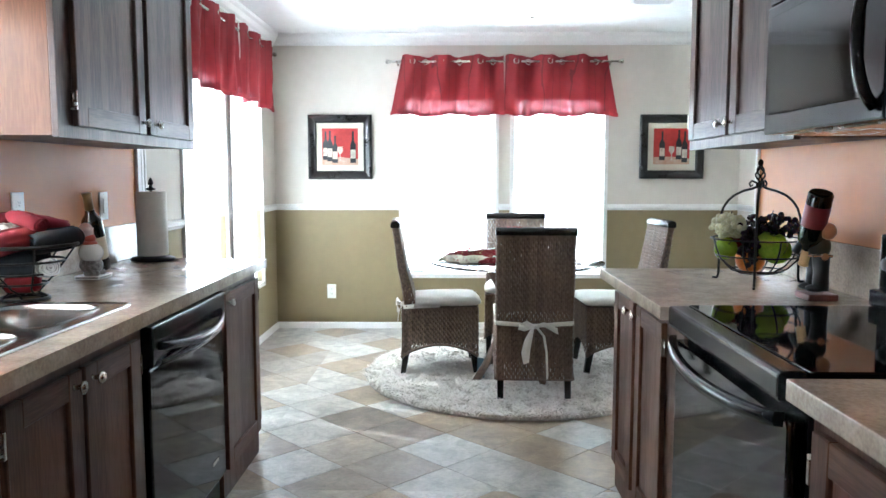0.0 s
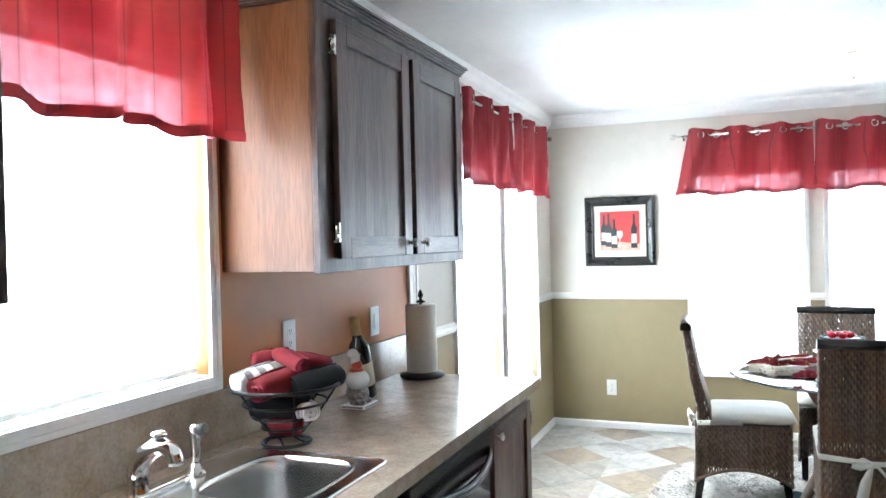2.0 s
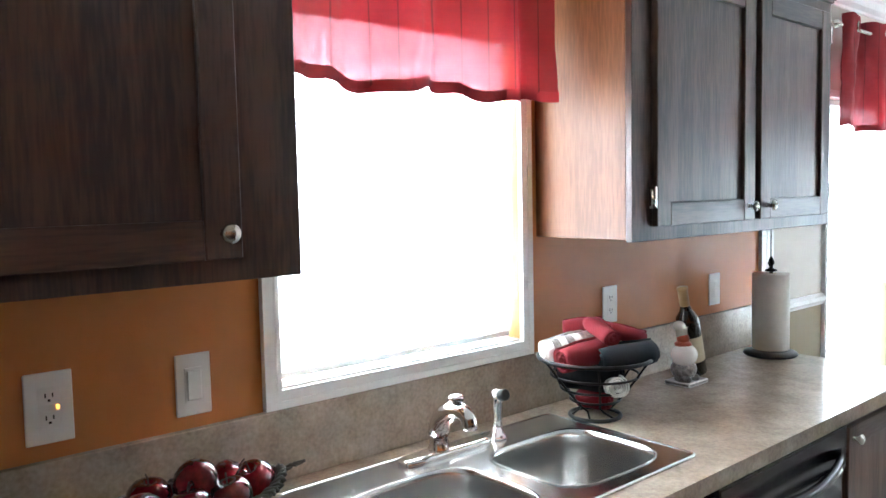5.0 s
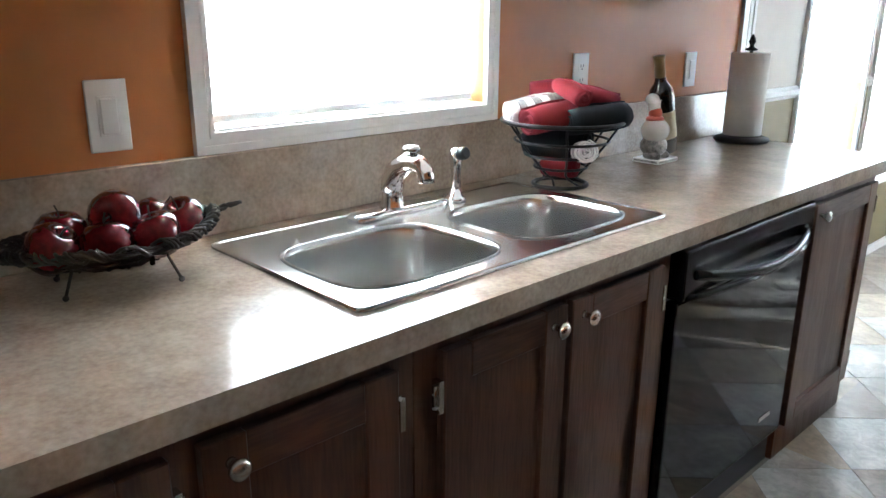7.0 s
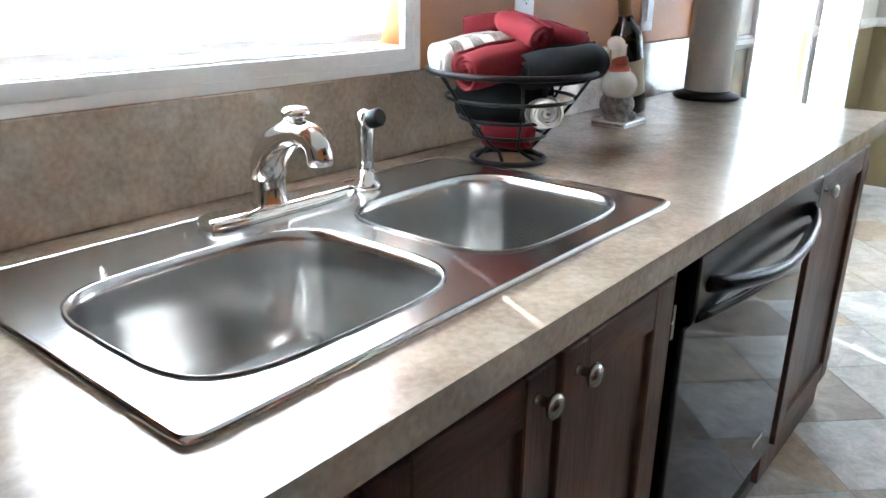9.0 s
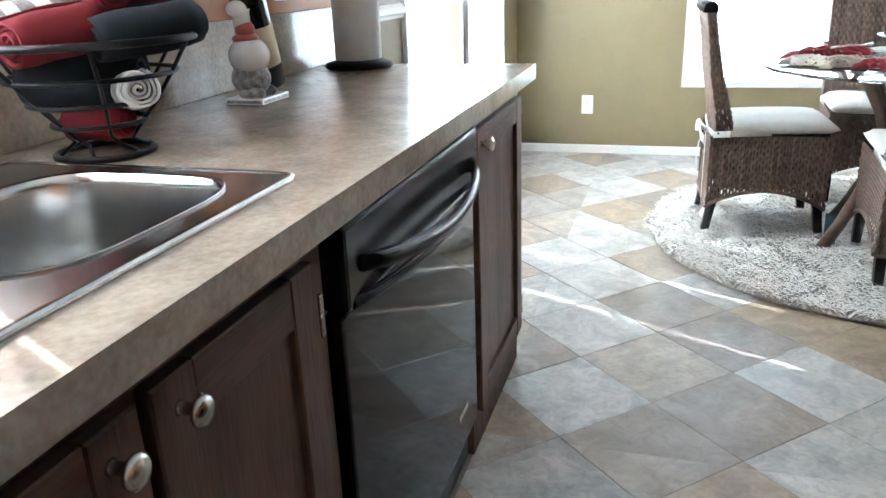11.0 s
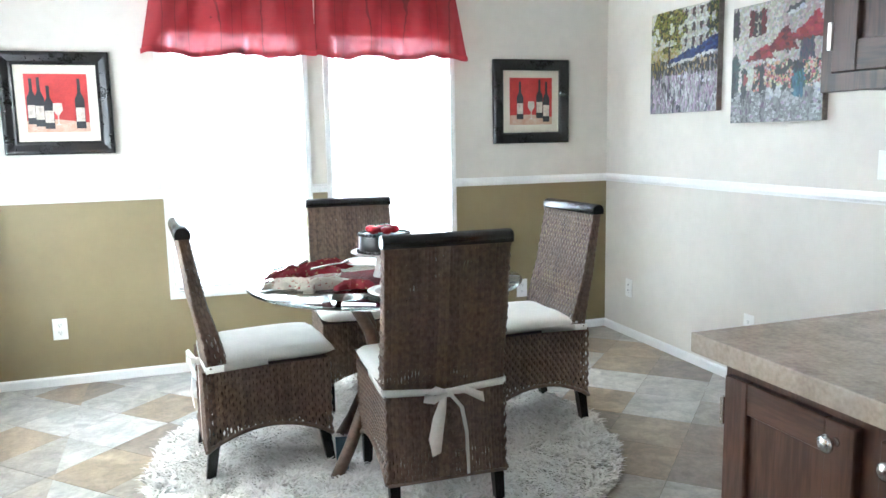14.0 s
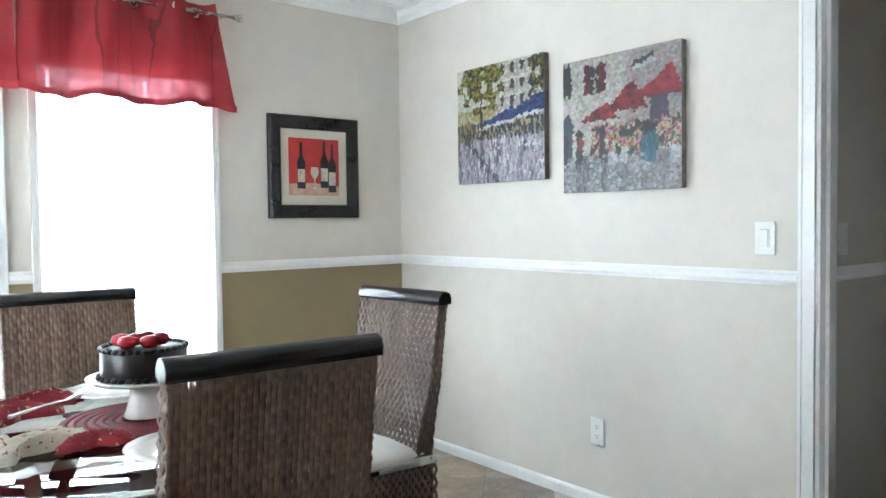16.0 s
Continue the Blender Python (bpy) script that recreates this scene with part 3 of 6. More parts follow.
PORC = mat("white_glazed_ceramic", (0.74, 0.71, 0.66), 0.22, var=0.04, coat=0.3)
CHECK = mat("dark_checked_glaze", (0.05, 0.045, 0.04), 0.3, dark=(0.45, 0.42, 0.38), scale=90)
PAPER = mat("white_paper_towel", (0.76, 0.74, 0.70), 0.9, var=0.03, scale=40, bump=0.5, bscale=220)
RUBBER = mat("black_plastic", (0.015, 0.015, 0.015), 0.4)


def rounded(cx, cy, hx, hy, n=40, p=4.0):
    pts = []
    for i in range(n):
        a = 2 * math.pi * i / n
        c, s = math.cos(a), math.sin(a)
        pts.append((cx + hx * math.copysign(abs(c) ** (2 / p), c), cy + hy * math.copysign(abs(s) ** (2 / p), s)))
    return pts


def sink():
    x0, x1, y0, y1, z = -1.243, -0.783, 1.362, 2.198, 0.8965
    ob = thing("kitchen_sink", ((x0 + x1) / 2, (y0 + y1) / 2, 0.8905), "double-bowl stainless steel sink let into the worktop", "sink")
    bowls = [(-0.975, 1.583, 0.148, 0.178), (-0.975, 1.985, 0.148, 0.172)]
    bm = bmesh.new()
    edges = []
    for loop in [rounded((x0 + x1) / 2, (y0 + y1) / 2, (x1 - x0) / 2 - 0.008, (y1 - y0) / 2 - 0.008, 48, 40)] + [rounded(*b) for b in bowls]:
        vs = [bm.verts.new((x, y, z)) for x, y in loop]
        edges += [bm.edges.new((a, b)) for a, b in zip(vs, vs[1:] + vs[:1])]
    bmesh.ops.triangle_fill(bm, edges=edges, use_beauty=True)
    # rolled outer lip
    lip = [rounded((x0 + x1) / 2, (y0 + y1) / 2, (x1 - x0) / 2 - d, (y1 - y0) / 2 - d, 48, 40) for d in (0.008, 0.005, 0.0, 0.0)]
    rows = [[bm.verts.new((x, y, zz)) for x, y in l] for l, zz in zip(lip, (z, z + 0.0025, z, 0.8905))]
    for a, b in zip(rows, rows[1:]):
        for i in range(48):
            bm.faces.new((a[i], a[(i + 1) % 48], b[(i + 1) % 48], b[i])).smooth = True
    part("rim", bm, STEEL, ob)
    for cx, cy, hx, hy in bowls:
        bm = bmesh.new()
        rows = []
        for s, zz, pw in ((1.0, 0.0, 4), (1.012, 0.003, 4), (0.985, 0.001, 4), (0.965, -0.012, 4), (0.95, -0.06, 4), (0.93, -0.12, 4), (0.89, -0.155, 3.6), (0.80, -0.17, 3.2), (0.45, -0.174, 2.6), (0.15, -0.177, 2)):
            rows.append([bm.verts.new((x, y, z + zz)) for x, y in rounded(cx, cy, hx * s, hy * s, 40, pw)])
        for a, b in zip(rows, rows[1:]):
            for i in range(40):
                bm.faces.new((a[i], a[(i + 1) % 40], b[(i + 1) % 40], b[i])).smooth = True
        bm.faces.new(rows[-1])
        bowl = part("bowl", bm, STEEL, ob)
        part("drain", lathe(bmesh.new(), [(0.04, 0), (0.04, 0.004), (0.033, 0.005), (0.03, 0.002), (0.008, 0.002), (0.007, 0.012), (0.001, 0.013)], (cx, cy, z - 0.1765), 20), CHROME, bowl)


sink()


def faucet():
    x, y, z = -1.19, 1.763, 0.897
    ob = thing("kitchen_faucet", (x, y, z), "chrome single-lever faucet on the sink deck", "faucet")
    bm = bmesh.new()
    rows = [[bm.verts.new((px, py, z + h)) for px, py in rounded(x, y + 0.02, 0.029 - d, 0.130 - d, 32, 5)] for d, h in ((0, 0), (0, 0.008), (0.004, 0.013), (0.012, 0.015))]
    for p, q in zip(rows, rows[1:]):
        for i in range(32):
            bm.faces.new((p[i], p[(i + 1) % 32], q[(i + 1) % 32], q[i])).smooth = True
    bm.faces.new(rows[-1])
    part("base_plate", bm, CHROME, ob)
    part("body", lathe(bmesh.new(), [(0.027, 0.012), (0.026, 0.018), (0.0235, 0.026), (0.0225, 0.055), (0.023, 0.062)], (x, y, z), 24), CHROME, ob)
    part("spout", tube(bmesh.new(), [(x + d, y + d * 0.06, z + h) for d, h in ((0, 0.05), (0.001, 0.07), (0.010, 0.088), (0.026, 0.103), (0.048, 0.115), (0.07, 0.119), (0.088, 0.115), (0.098, 0.104), (0.101, 0.09), (0.101, 0.082))], 0.0185, 16, taper=[1.34, 1.36, 1.34, 1.24, 1.1, 1.0, 0.96, 0.95, 0.95, 0.95]), CHROME, ob)
    lev = part("lever", tube(bmesh.new(), [(x + 0.030, y + 0.002, z + 0.112), (x + 0.044, y + 0.003, z + 0.128), (x + 0.056, y + 0.004, z + 0.140)], 0.009, 12, taper=[1.5, 1.0, 0.8]), CHROME, ob)
    part("grip", lathe(bmesh.new(), [(0.007, -0.006), (0.018, 0.0), (0.0195, 0.006), (0.014, 0.011), (0.001, 0.013)], (x + 0.058, y + 0.004, z + 0.141), 20), CHROME, lev)


faucet()
sp = thing("sprayer", (-1.185, 1.948, 0.897), "chrome side sprayer with a black tip", "sprayer")
part("collar", lathe(bmesh.new(), [(0.024, 0), (0.024, 0.006), (0.016, 0.014), (0.012, 0.03)], (-1.185, 1.948, 0.897), 20), CHROME, sp)
part("stem", lathe(bmesh.new(), [(0.0125, 0.025), (0.011, 0.05), (0.013, 0.08), (0.016, 0.1), (0.013, 0.118), (0.004, 0.122)], (-1.185, 1.948, 0.897), 16), CHROME, sp)
m = Matrix.Translation((-1.172, 1.95, 1.005)) @ Matrix.Rotation(radians(70), 4, "Y")
part("tip", lathe(bmesh.new(), [(0.012, -0.008), (0.0145, 0.0), (0.0145, 0.016), (0.011, 0.019)], n=16, m=m), RUBBER, sp, "black rubber tip")


def apple_basket():
    cx, cy, z = -1.165, 1.165, 0.8905
    ob = thing("twig_basket", (cx, cy, z), "leaf-shaped dark twig basket holding red apples", "basket")
    rng = random.Random(3)
    turn = Matrix.Rotation(radians(-8), 4, "Z")

    def at(a, s, wob=0.0):
        y = 0.165 * math.cos(a) * s
        x = 0.105 * math.sin(a) * s * (1 - 0.25 * abs(math.cos(a)))
        zz = 0.030 + 0.044 * s ** 2.2 + 0.02 * max(0, math.cos(a)) ** 6 * s
        v = turn @ Vector((x, y, zz))
        return Vector((cx, cy, z)) + v + Vector([rng.uniform(-wob, wob) for _ in range(3)])
    bm = bmesh.new()
    for k in range(26):
        s = 0.35 + 0.65 * (k / 25) ** 0.6
        tube(bm, [at(2 * math.pi * i / 28, s, 0.005) for i in range(28)], rng.uniform(0.0022, 0.0038), 5, True)
    for k in range(44):
        a = rng.uniform(0, 2 * math.pi)
        b = a + rng.uniform(-0.5, 0.5)
        tube(bm, [at(a + (b - a) * i / 6, 0.25 + 0.8 * i / 6, 0.004) for i in range(7)], rng.uniform(0.0018, 0.003), 5)
    for k in range(30):
        a = rng.uniform(0, 2 * math.pi)
        tube(bm, [at(a + 0.1 * i, 0.97 + 0.05 * math.sin(i * 2.2), 0.006) for i in range(5)], 0.002, 5)
    part("weave", bm, TWIG, ob)
    for name, a, ln in (("stem_handle", 0, 0.05), ("end_knot", math.pi, 0.014)):
        p = at(a, 1.0)
        d = (turn @ Vector((0, math.cos(a), 0.18)))
        bm = bmesh.new()
        for k in range(4):
            tube(bm, [p + d * ln * i / 5 + Vector((0.006 * math.sin(i * 1.7 + k), 0, 0.006 * math.cos(i * 1.7 + k))) * (1 - i / 6) for i in range(6)], 0.003, 6)
        part(name, bm, TWIG, ob)
    for dx, dy in ((0.062, 0.085), (0.055, -0.085), (-0.05, 0.07), (-0.05, -0.08)):
        v = turn @ Vector((dx, dy, 0))
        bm = tube(bmesh.new(), [(cx + v.x * 0.75, cy + v.y * 0.75, z + 0.06), (cx + v.x, cy + v.y, z + 0.006)], 0.0026, 6)
        ball(bm, (cx + v.x, cy + v.y, z + 0.005), 0.005, 6)
        part("leg", bm, TWIG, ob)
    for k in range(3):
        bm = bmesh.new()
        pts = []
        for i in range(120):
            t = 2 * math.pi * i / 120
            w = t * (17 + 3 * k) + 2 * k
            o = at(t, 1.0, 0.0015)
            away = (o - Vector((cx, cy, o.z))).normalized()
            pts.append(o + away * 0.009 * math.cos(w) + Vector((0, 0, 0.009 * math.sin(w))))
        part("rim_twist", tube(bm, pts, 0.0030, 5, True), TWIG, ob)
    spots = [(0.034, -0.092, 0.076), (0.046, -0.015, 0.074), (0.040, 0.060, 0.076), (0.0, 0.115, 0.082), (-0.036, -0.066, 0.078), (-0.046, 0.012, 0.078), (-0.034, 0.078, 0.080), (0.0, 0.012, 0.110)]
    for i, (dx, dy, dz) in enumerate(spots):
        v = turn @ Vector((dx, dy, dz))
        c = Vector((cx, cy, z)) + v
        ap = thing("apple", c - Vector((0, 0, 0.037)), "glossy dark red apple in the twig basket", "apple", "apples in the basket")
        tilt = Matrix.Translation(c) @ Euler((rng.uniform(-0.6, 0.6) + (1.3 if i == 7 else 0), rng.uniform(-0.6, 0.6), i)).to_matrix().to_4x4()
        prof = [(0.001, -0.028), (0.012, -0.034), (0.024, -0.03), (0.035, -0.012), (0.040, 0.006), (0.037, 0.022), (0.026, 0.034), (0.013, 0.036), (0.005, 0.030), (0.001, 0.026)]
        part("skin", lathe(bmesh.new(), prof, n=20, m=tilt), APPLE, ap)
        part("stem", tube(bmesh.new(), [tilt @ Vector((0, 0, 0.026)), tilt @ Vector((0.002, 0, 0.04)), tilt @ Vector((0.006, 0.001, 0.05))], 0.0016, 6), TWIG, ap)


apple_basket()


def towel_roll(c, d, ln, r, cloth, label, stripes=False):
    """A rolled hand towel: a spiral sheet of cloth."""
    d = Vector(d).normalized()
    m = Matrix.Translation(c) @ d.to_track_quat("Z", "Y").to_matrix().to_4x4()
    bm = bmesh.new()
    n, turns = 120, 4.2
    rows = []
    for side in (0, 1):
        for k in range(9):
            zz = ln * (k / 8 - 0.5)
            if side == 0:
                rows.append([])
            for i in range(n):
                a = 2 * math.pi * turns * i / n
                rr = r * (0.16 + 0.84 * i / n) + 0.0016 * math.sin(a * 3 + k * 1.3) * (i / n)
                if side:
                    rr -= 0.0042
                rr *= 1 - 0.10 * abs(2 * k / 8 - 1) ** 4
                rows[k].append(bm.verts.new(m @ Vector((rr * math.cos(a), 0.92 * rr * math.sin(a), zz + 0.004 * math.sin(a * 0.5)))))
    for k in range(8):
        for i in range(n - 1):
            for o in (0, n):
                f = bm.faces.new((rows[k][o + i], rows[k][o + i + 1], rows[k + 1][o + i + 1], rows[k + 1][o + i]))
                f.smooth = True
                if stripes and k in (1, 3, 5, 6):
                    f.material_index = 1
    for k in (0, 8):
        for i in range(n - 1):
            bm.faces.new((rows[k][i], rows[k][i + 1], rows[k][n + i + 1], rows[k][n + i]))
    for k in range(8):
        bm.faces.new((rows[k][n - 1], rows[k + 1][n - 1], rows[k + 1][2 * n - 1], rows[k][2 * n - 1]))
    return solid("rolled_towel", bm, cloth, label, "towel", "rolled towels in the wire bowl", more=(CHECK,) if stripes else ())


def wire_bowl():
    cx, cy, z = -1.144, 2.28, 0.8905
    ob = thing("wire_bowl", (cx, cy, z), "black wire bowl on a ring foot holding rolled towels", "bowl")

    def ring(r, h, t, wav=0.0):
        return tube(bmesh.new(), [(cx + r * math.cos(a), cy + r * math.sin(a), z + h + wav * math.sin(6 * a)) for a in [2 * math.pi * i / 40 for i in range(40)]], t, 8, True)
    part("rim", ring(0.152, 0.166, 0.0055), IRON, ob)
    for r, h in ((0.118, 0.118), (0.092, 0.082), (0.066, 0.05)):
        part("hoop", ring(r, h, 0.0035), IRON, ob)
    part("foot", ring(0.068, 0.0055, 0.0055), IRON, ob)
    for k in range(6):
        a = math.pi / 3 * k + 0.2
        part("rib", tube(bmesh.new(), [(cx + r * math.cos(a + s), cy + r * math.sin(a + s), z + h) for r, h, s in ((0.152, 0.166, 0), (0.118, 0.118, 0.05), (0.085, 0.075, 0.1), (0.05, 0.035, 0.2), (0.04, 0.022, 0.5), (0.068, 0.006, 0.8))], 0.003, 6), IRON, ob)
    # places in the bowl: across it, towards the aisle, and up
    def roll(side, front, up, d, ln, r, cloth, label, stripes=False):
        def turned(p, q, h):
            return Vector((0.83 * p + 0.56 * q, 0.56 * p - 0.83 * q, h))
        towel_roll(Vector((cx, cy, z)) + turned(side, front, up), turned(*d), ln, r, cloth, label, stripes)
    roll(-0.060, 0.0, 0.196, (0.8, -0.6, 0.14), 0.175, 0.038, WHITECLOTH, "white towel with dark stripes, rolled", True)
    roll(-0.018, 0.045, 0.182, (0.72, -0.69, 0.12), 0.165, 0.042, REDCLOTH, "red terry towel, rolled")
    roll(0.088, 0.030, 0.178, (0.9, -0.42, 0.10), 0.150, 0.042, NAVY, "black-navy terry towel, rolled")
    roll(0.018, 0.002, 0.236, (0.55, 0.8, -0.2), 0.120, 0.028, REDCLOTH, "red terry towel rolled on top")
    roll(0.075, -0.035, 0.225, (1, -0.1, -0.25), 0.115, 0.026, REDCLOTH, "thin red terry towel sloping over the pile")
    roll(-0.035, -0.065, 0.236, (1, -0.3, 0.05), 0.11, 0.029, REDCLOTH, "red terry towel rolled behind")
    roll(-0.01, 0.0, 0.112, (1, 0.3, 0), 0.16, 0.050, NAVY, "black-navy towel rolled beneath the others")
    roll(0.055, 0.045, 0.098, (0.3, 1, 0.1), 0.075, 0.034, WHITECLOTH, "white striped towel tucked low in the bowl", True)
    roll(0.0, 0.005, 0.050, (0.9, 0.3, 0), 0.085, 0.033, REDCLOTH, "dark red towel at the bottom of the bowl")


wire_bowl()


def wine_bottle(base, axis, label, h=0.30, r=0.037, paper=LABEL):
    m = Matrix.Translation(base) @ Vector(axis).normalized().to_track_quat("Z", "Y").to_matrix().to_4x4()
    ob = thing("wine_bottle", base, label, "bottle")
    k = h / 0.30
    part("glass", lathe(bmesh.new(), [(0.03, 0), (r, 0.006), (r, 0.18 * k), (r * 0.9, 0.2 * k), (r * 0.5, 0.222 * k), (0.0145, 0.24 * k), (0.0145, 0.262 * k)], n=24, m=m), BOTTLE, ob)
    part("foil", lathe(bmesh.new(), [(0.0152, 0.236 * k), (0.0155, 0.29 * k), (0.017, 0.292 * k), (0.017, h), (0.003, h + 0.001)], n=20, m=m), GOLD, ob, "gold foil neck")
    part("label", lathe(bmesh.new(), [(r + 0.0006, 0.05 * k), (r + 0.0006, 0.135 * k)], n=24, m=m, cap=False), paper, ob, "printed paper label")
    return ob


wine_bottle((-1.165, 2.815, 0.915), (-0.02, -0.24, 1), "dark green wine bottle with gold neck in a figurine holder", 0.29)


def chef_figure():
    """Round-bellied white ceramic figure that holds the bottle."""
    x, y, z = -1.165, 2.748, 0.8905
    bm = boxed(x - 0.045, x + 0.042, y - 0.036, y + 0.075, z, z + 0.014, 0.004, 2)
    n0 = len(bm.faces)
    for dy in (-0.02, 0.025):
        ball(bm, (x + 0.01, y + dy, z + 0.022), 0.02, 10, (1.5, 0.9, 0.7))
    ball(bm, (x, y, z + 0.05), 0.04, 14, (1, 1, 0.85))
    for f in list(bm.faces)[n0:]:
        f.material_index = 1
    n1 = len(bm.faces)
    ball(bm, (x + 0.004, y - 0.004, z + 0.095), 0.041, 16, (1, 1.05, 0.9))
    ball(bm, (x - 0.008, y - 0.012, z + 0.185), 0.021, 12, (1, 1, 0.8))
    lathe(bm, [(0.017, 0.15), (0.018, 0.178), (0.02, 0.185)], (x - 0.003, y - 0.005, z), 14)
    tube(bm, [(x + 0.01, y + 0.04, z + 0.11), (x + 0.01, y + 0.07, z + 0.09), (x, y + 0.08, z + 0.07)], 0.012, 8)
    n2 = len(bm.faces)
    ball(bm, (x + 0.001, y - 0.005, z + 0.145), 0.020, 12)
    lathe(bm, [(0.026, 0.124), (0.027, 0.131), (0.02, 0.137)], (x, y - 0.004, z), 16)
    for f in list(bm.faces)[n2:]:
        f.material_index = 2
    solid("chef_figurine", bm, PORC, "white ceramic chef figurine on a small base", "figurine", more=(CHECK, mat("red_glaze", (0.45, 0.09, 0.05), 0.3)))


chef_figure()


def towel_holder():
    x, y, z = -1.18, 3.345, 0.8905
    ob = thing("paper_towel_holder", (x, y, z), "black iron paper towel holder with a finial", "towel holder")
    part("base", lathe(bmesh.new(), [(0.088, 0), (0.094, 0.006), (0.09, 0.014), (0.07, 0.02), (0.02, 0.022)], (x, y, z), 32), IRON, ob)
    part("rod", lathe(bmesh.new(), [(0.006, 0.02), (0.006, 0.315)], (x, y, z), 12), IRON, ob)
    bm = lathe(bmesh.new(), [(0.006, 0.305), (0.02, 0.309), (0.021, 0.313), (0.008, 0.318), (0.006, 0.326), (0.012, 0.336), (0.008, 0.35), (0.001, 0.362)], (x, y, z), 16)
    for s in (-1, 1):
        tube(bm, [(x, y, z + 0.322), (x, y + s * 0.012, z + 0.33), (x, y + s * 0.018, z + 0.338), (x, y + s * 0.014, z + 0.345)], 0.0035, 6)
    part("finial", bm, IRON, ob)
    rl = lathe(bmesh.new(), [(0.019, 0.024), (0.062, 0.0235), (0.064, 0.026), (0.064, 0.297), (0.062, 0.3), (0.019, 0.2995)], (x, y, z), 36)
    pr = thing("paper_towel_roll", (x, y, z + 0.0235), "full white paper towel roll on its holder", "paper towel")
    part("paper", rl, PAPER, pr)
    part("core_tube", lathe(bmesh.new(), [(0.0185, 0.0245), (0.0185, 0.3005), (0.0165, 0.3005), (0.0165, 0.0245)], (x, y, z), 24, cap=False), LABEL, pr, "grey card tube")
    fl = bmesh.new()
    rows = [[fl.verts.new((x + 0.0645 * math.cos(t), y + 0.0645 * math.sin(t), z + h)) for t in [-0.5 + 0.05 * q for q in range(9)]] for h in (0.027, 0.296)]
    for q in range(8):
        fl.faces.new((rows[0][q], rows[0][q + 1], rows[1][q + 1], rows[1][q])).smooth = True
    part("loose_sheet", fl, PAPER, pr)


towel_holder()


def wall_plate(kind, axis, w, out, u, z, label, hw=0.036, hh=0.058):
    """Outlet or switch plate on a wall."""
    at = (w, u, z - hh) if axis == "x" else (u, w, z - hh)
    ob = thing(kind, at, label, "outlet" if "outlet" in kind else "switch")

    def B(d0, d1, a, b, c, d, bev=0.0):
        p, q = sorted((w + out * d0, w + out * d1))
        return box(bmesh.new(), p, q, a, b, c, d, bev) if axis == "x" else box(bmesh.new(), a, b, p, q, c, d, bev)
    part("plate", B(0.0005, 0.006, u - hw, u + hw, z - hh, z + hh, 0.002), PLATE, ob)
    if kind == "wall_outlet":
        if hh > 0.06:
            part("insert", B(0.006, 0.0072, u - 0.019, u + 0.019, z - 0.038, z + 0.038, 0.0012), PLATE, ob)
        for dz in (-0.02, 0.02):
            soc = part("socket", B(0.006, 0.0078, u - 0.0165, u + 0.0165, z + dz - 0.0145, z + dz + 0.0145, 0.001), PLATE, ob)
            for du in (-0.006, 0.006):
                part("slot", B(0.0079, 0.0083, u + du - 0.0012, u + du + 0.0012, z + dz - 0.001, z + dz + 0.007), RUBBER, soc)
            part("earth_hole", B(0.0079, 0.0083, u - 0.0022, u + 0.0022, z + dz - 0.0085, z + dz - 0.004), RUBBER, soc)
    else:
        part("rocker_frame", B(0.006, 0.0072, u - 0.0185, u + 0.0185, z - 0.035, z + 0.035, 0.0008), PLATE, ob)
        part("rocker", B(0.0072, 0.0115, u - 0.0150, u + 0.0150, z - 0.031, z + 0.0305, 0.0022), PLATE, ob)
    for s in (-1, 1):
        part("screw", B(0.006, 0.0068, u - 0.002, u + 0.002, z + s * (hh - 0.011) - 0.002, z + s * (hh - 0.011) + 0.002), PLATE, ob)
    return ob


g = wall_plate("wall_outlet", "x", XL, 1, 0.978, 1.139, "white double outlet with a small amber light", 0.04, 0.064)
AMBER = bpy.data.materials.new("amber_indicator")
AMBER.use_nodes = True
AMBER.node_tree.nodes["Principled BSDF"].inputs["Emission Color"].default_value = (1, 0.36, 0.03, 1)
AMBER.node_tree.nodes["Principled BSDF"].inputs["Emission Strength"].default_value = 0.9
part("indicator", boxed(XL + 0.0073, XL + 0.0092, 0.9895, 0.9935, 1.136, 1.143), AMBER, g, "lit amber indicator")
wall_plate("wall_switch", "x", XL, 1, 1.241, 1.134, "white rocker switch beside the sink window", 0.036, 0.062)
wall_plate("wall_outlet", "x", XL, 1, 2.588, 1.146, "white outlet on the orange wall")
wall_plate("wall_switch", "x", XL, 1, 3.21, 1.134, "white rocker switch on the orange wall")
wall_plate("wall_outlet", "y", YB, -1, -0.878, 0.309, "white outlet low on the olive wall")
wall_plate("wall_outlet", "y", YB, -1, 1.82, 0.309, "white outlet low on the olive wall by the corner")
wall_plate("wall_outlet", "x", XR, -1, 5.974, 0.313, "white outlet low on the cream wall")
wall_plate("wall_outlet", "x", XR, -1, 4.889, 0.316, "white outlet low on the cream wall by the opening")
wall_plate("wall_switch", "x", XR, -1, 4.158, 1.139, "white rocker switch beside the opening")
wall_plate("wall_switch", "y", 4.05, -1, 2.78, 1.13, "white switch on the hallway wall")


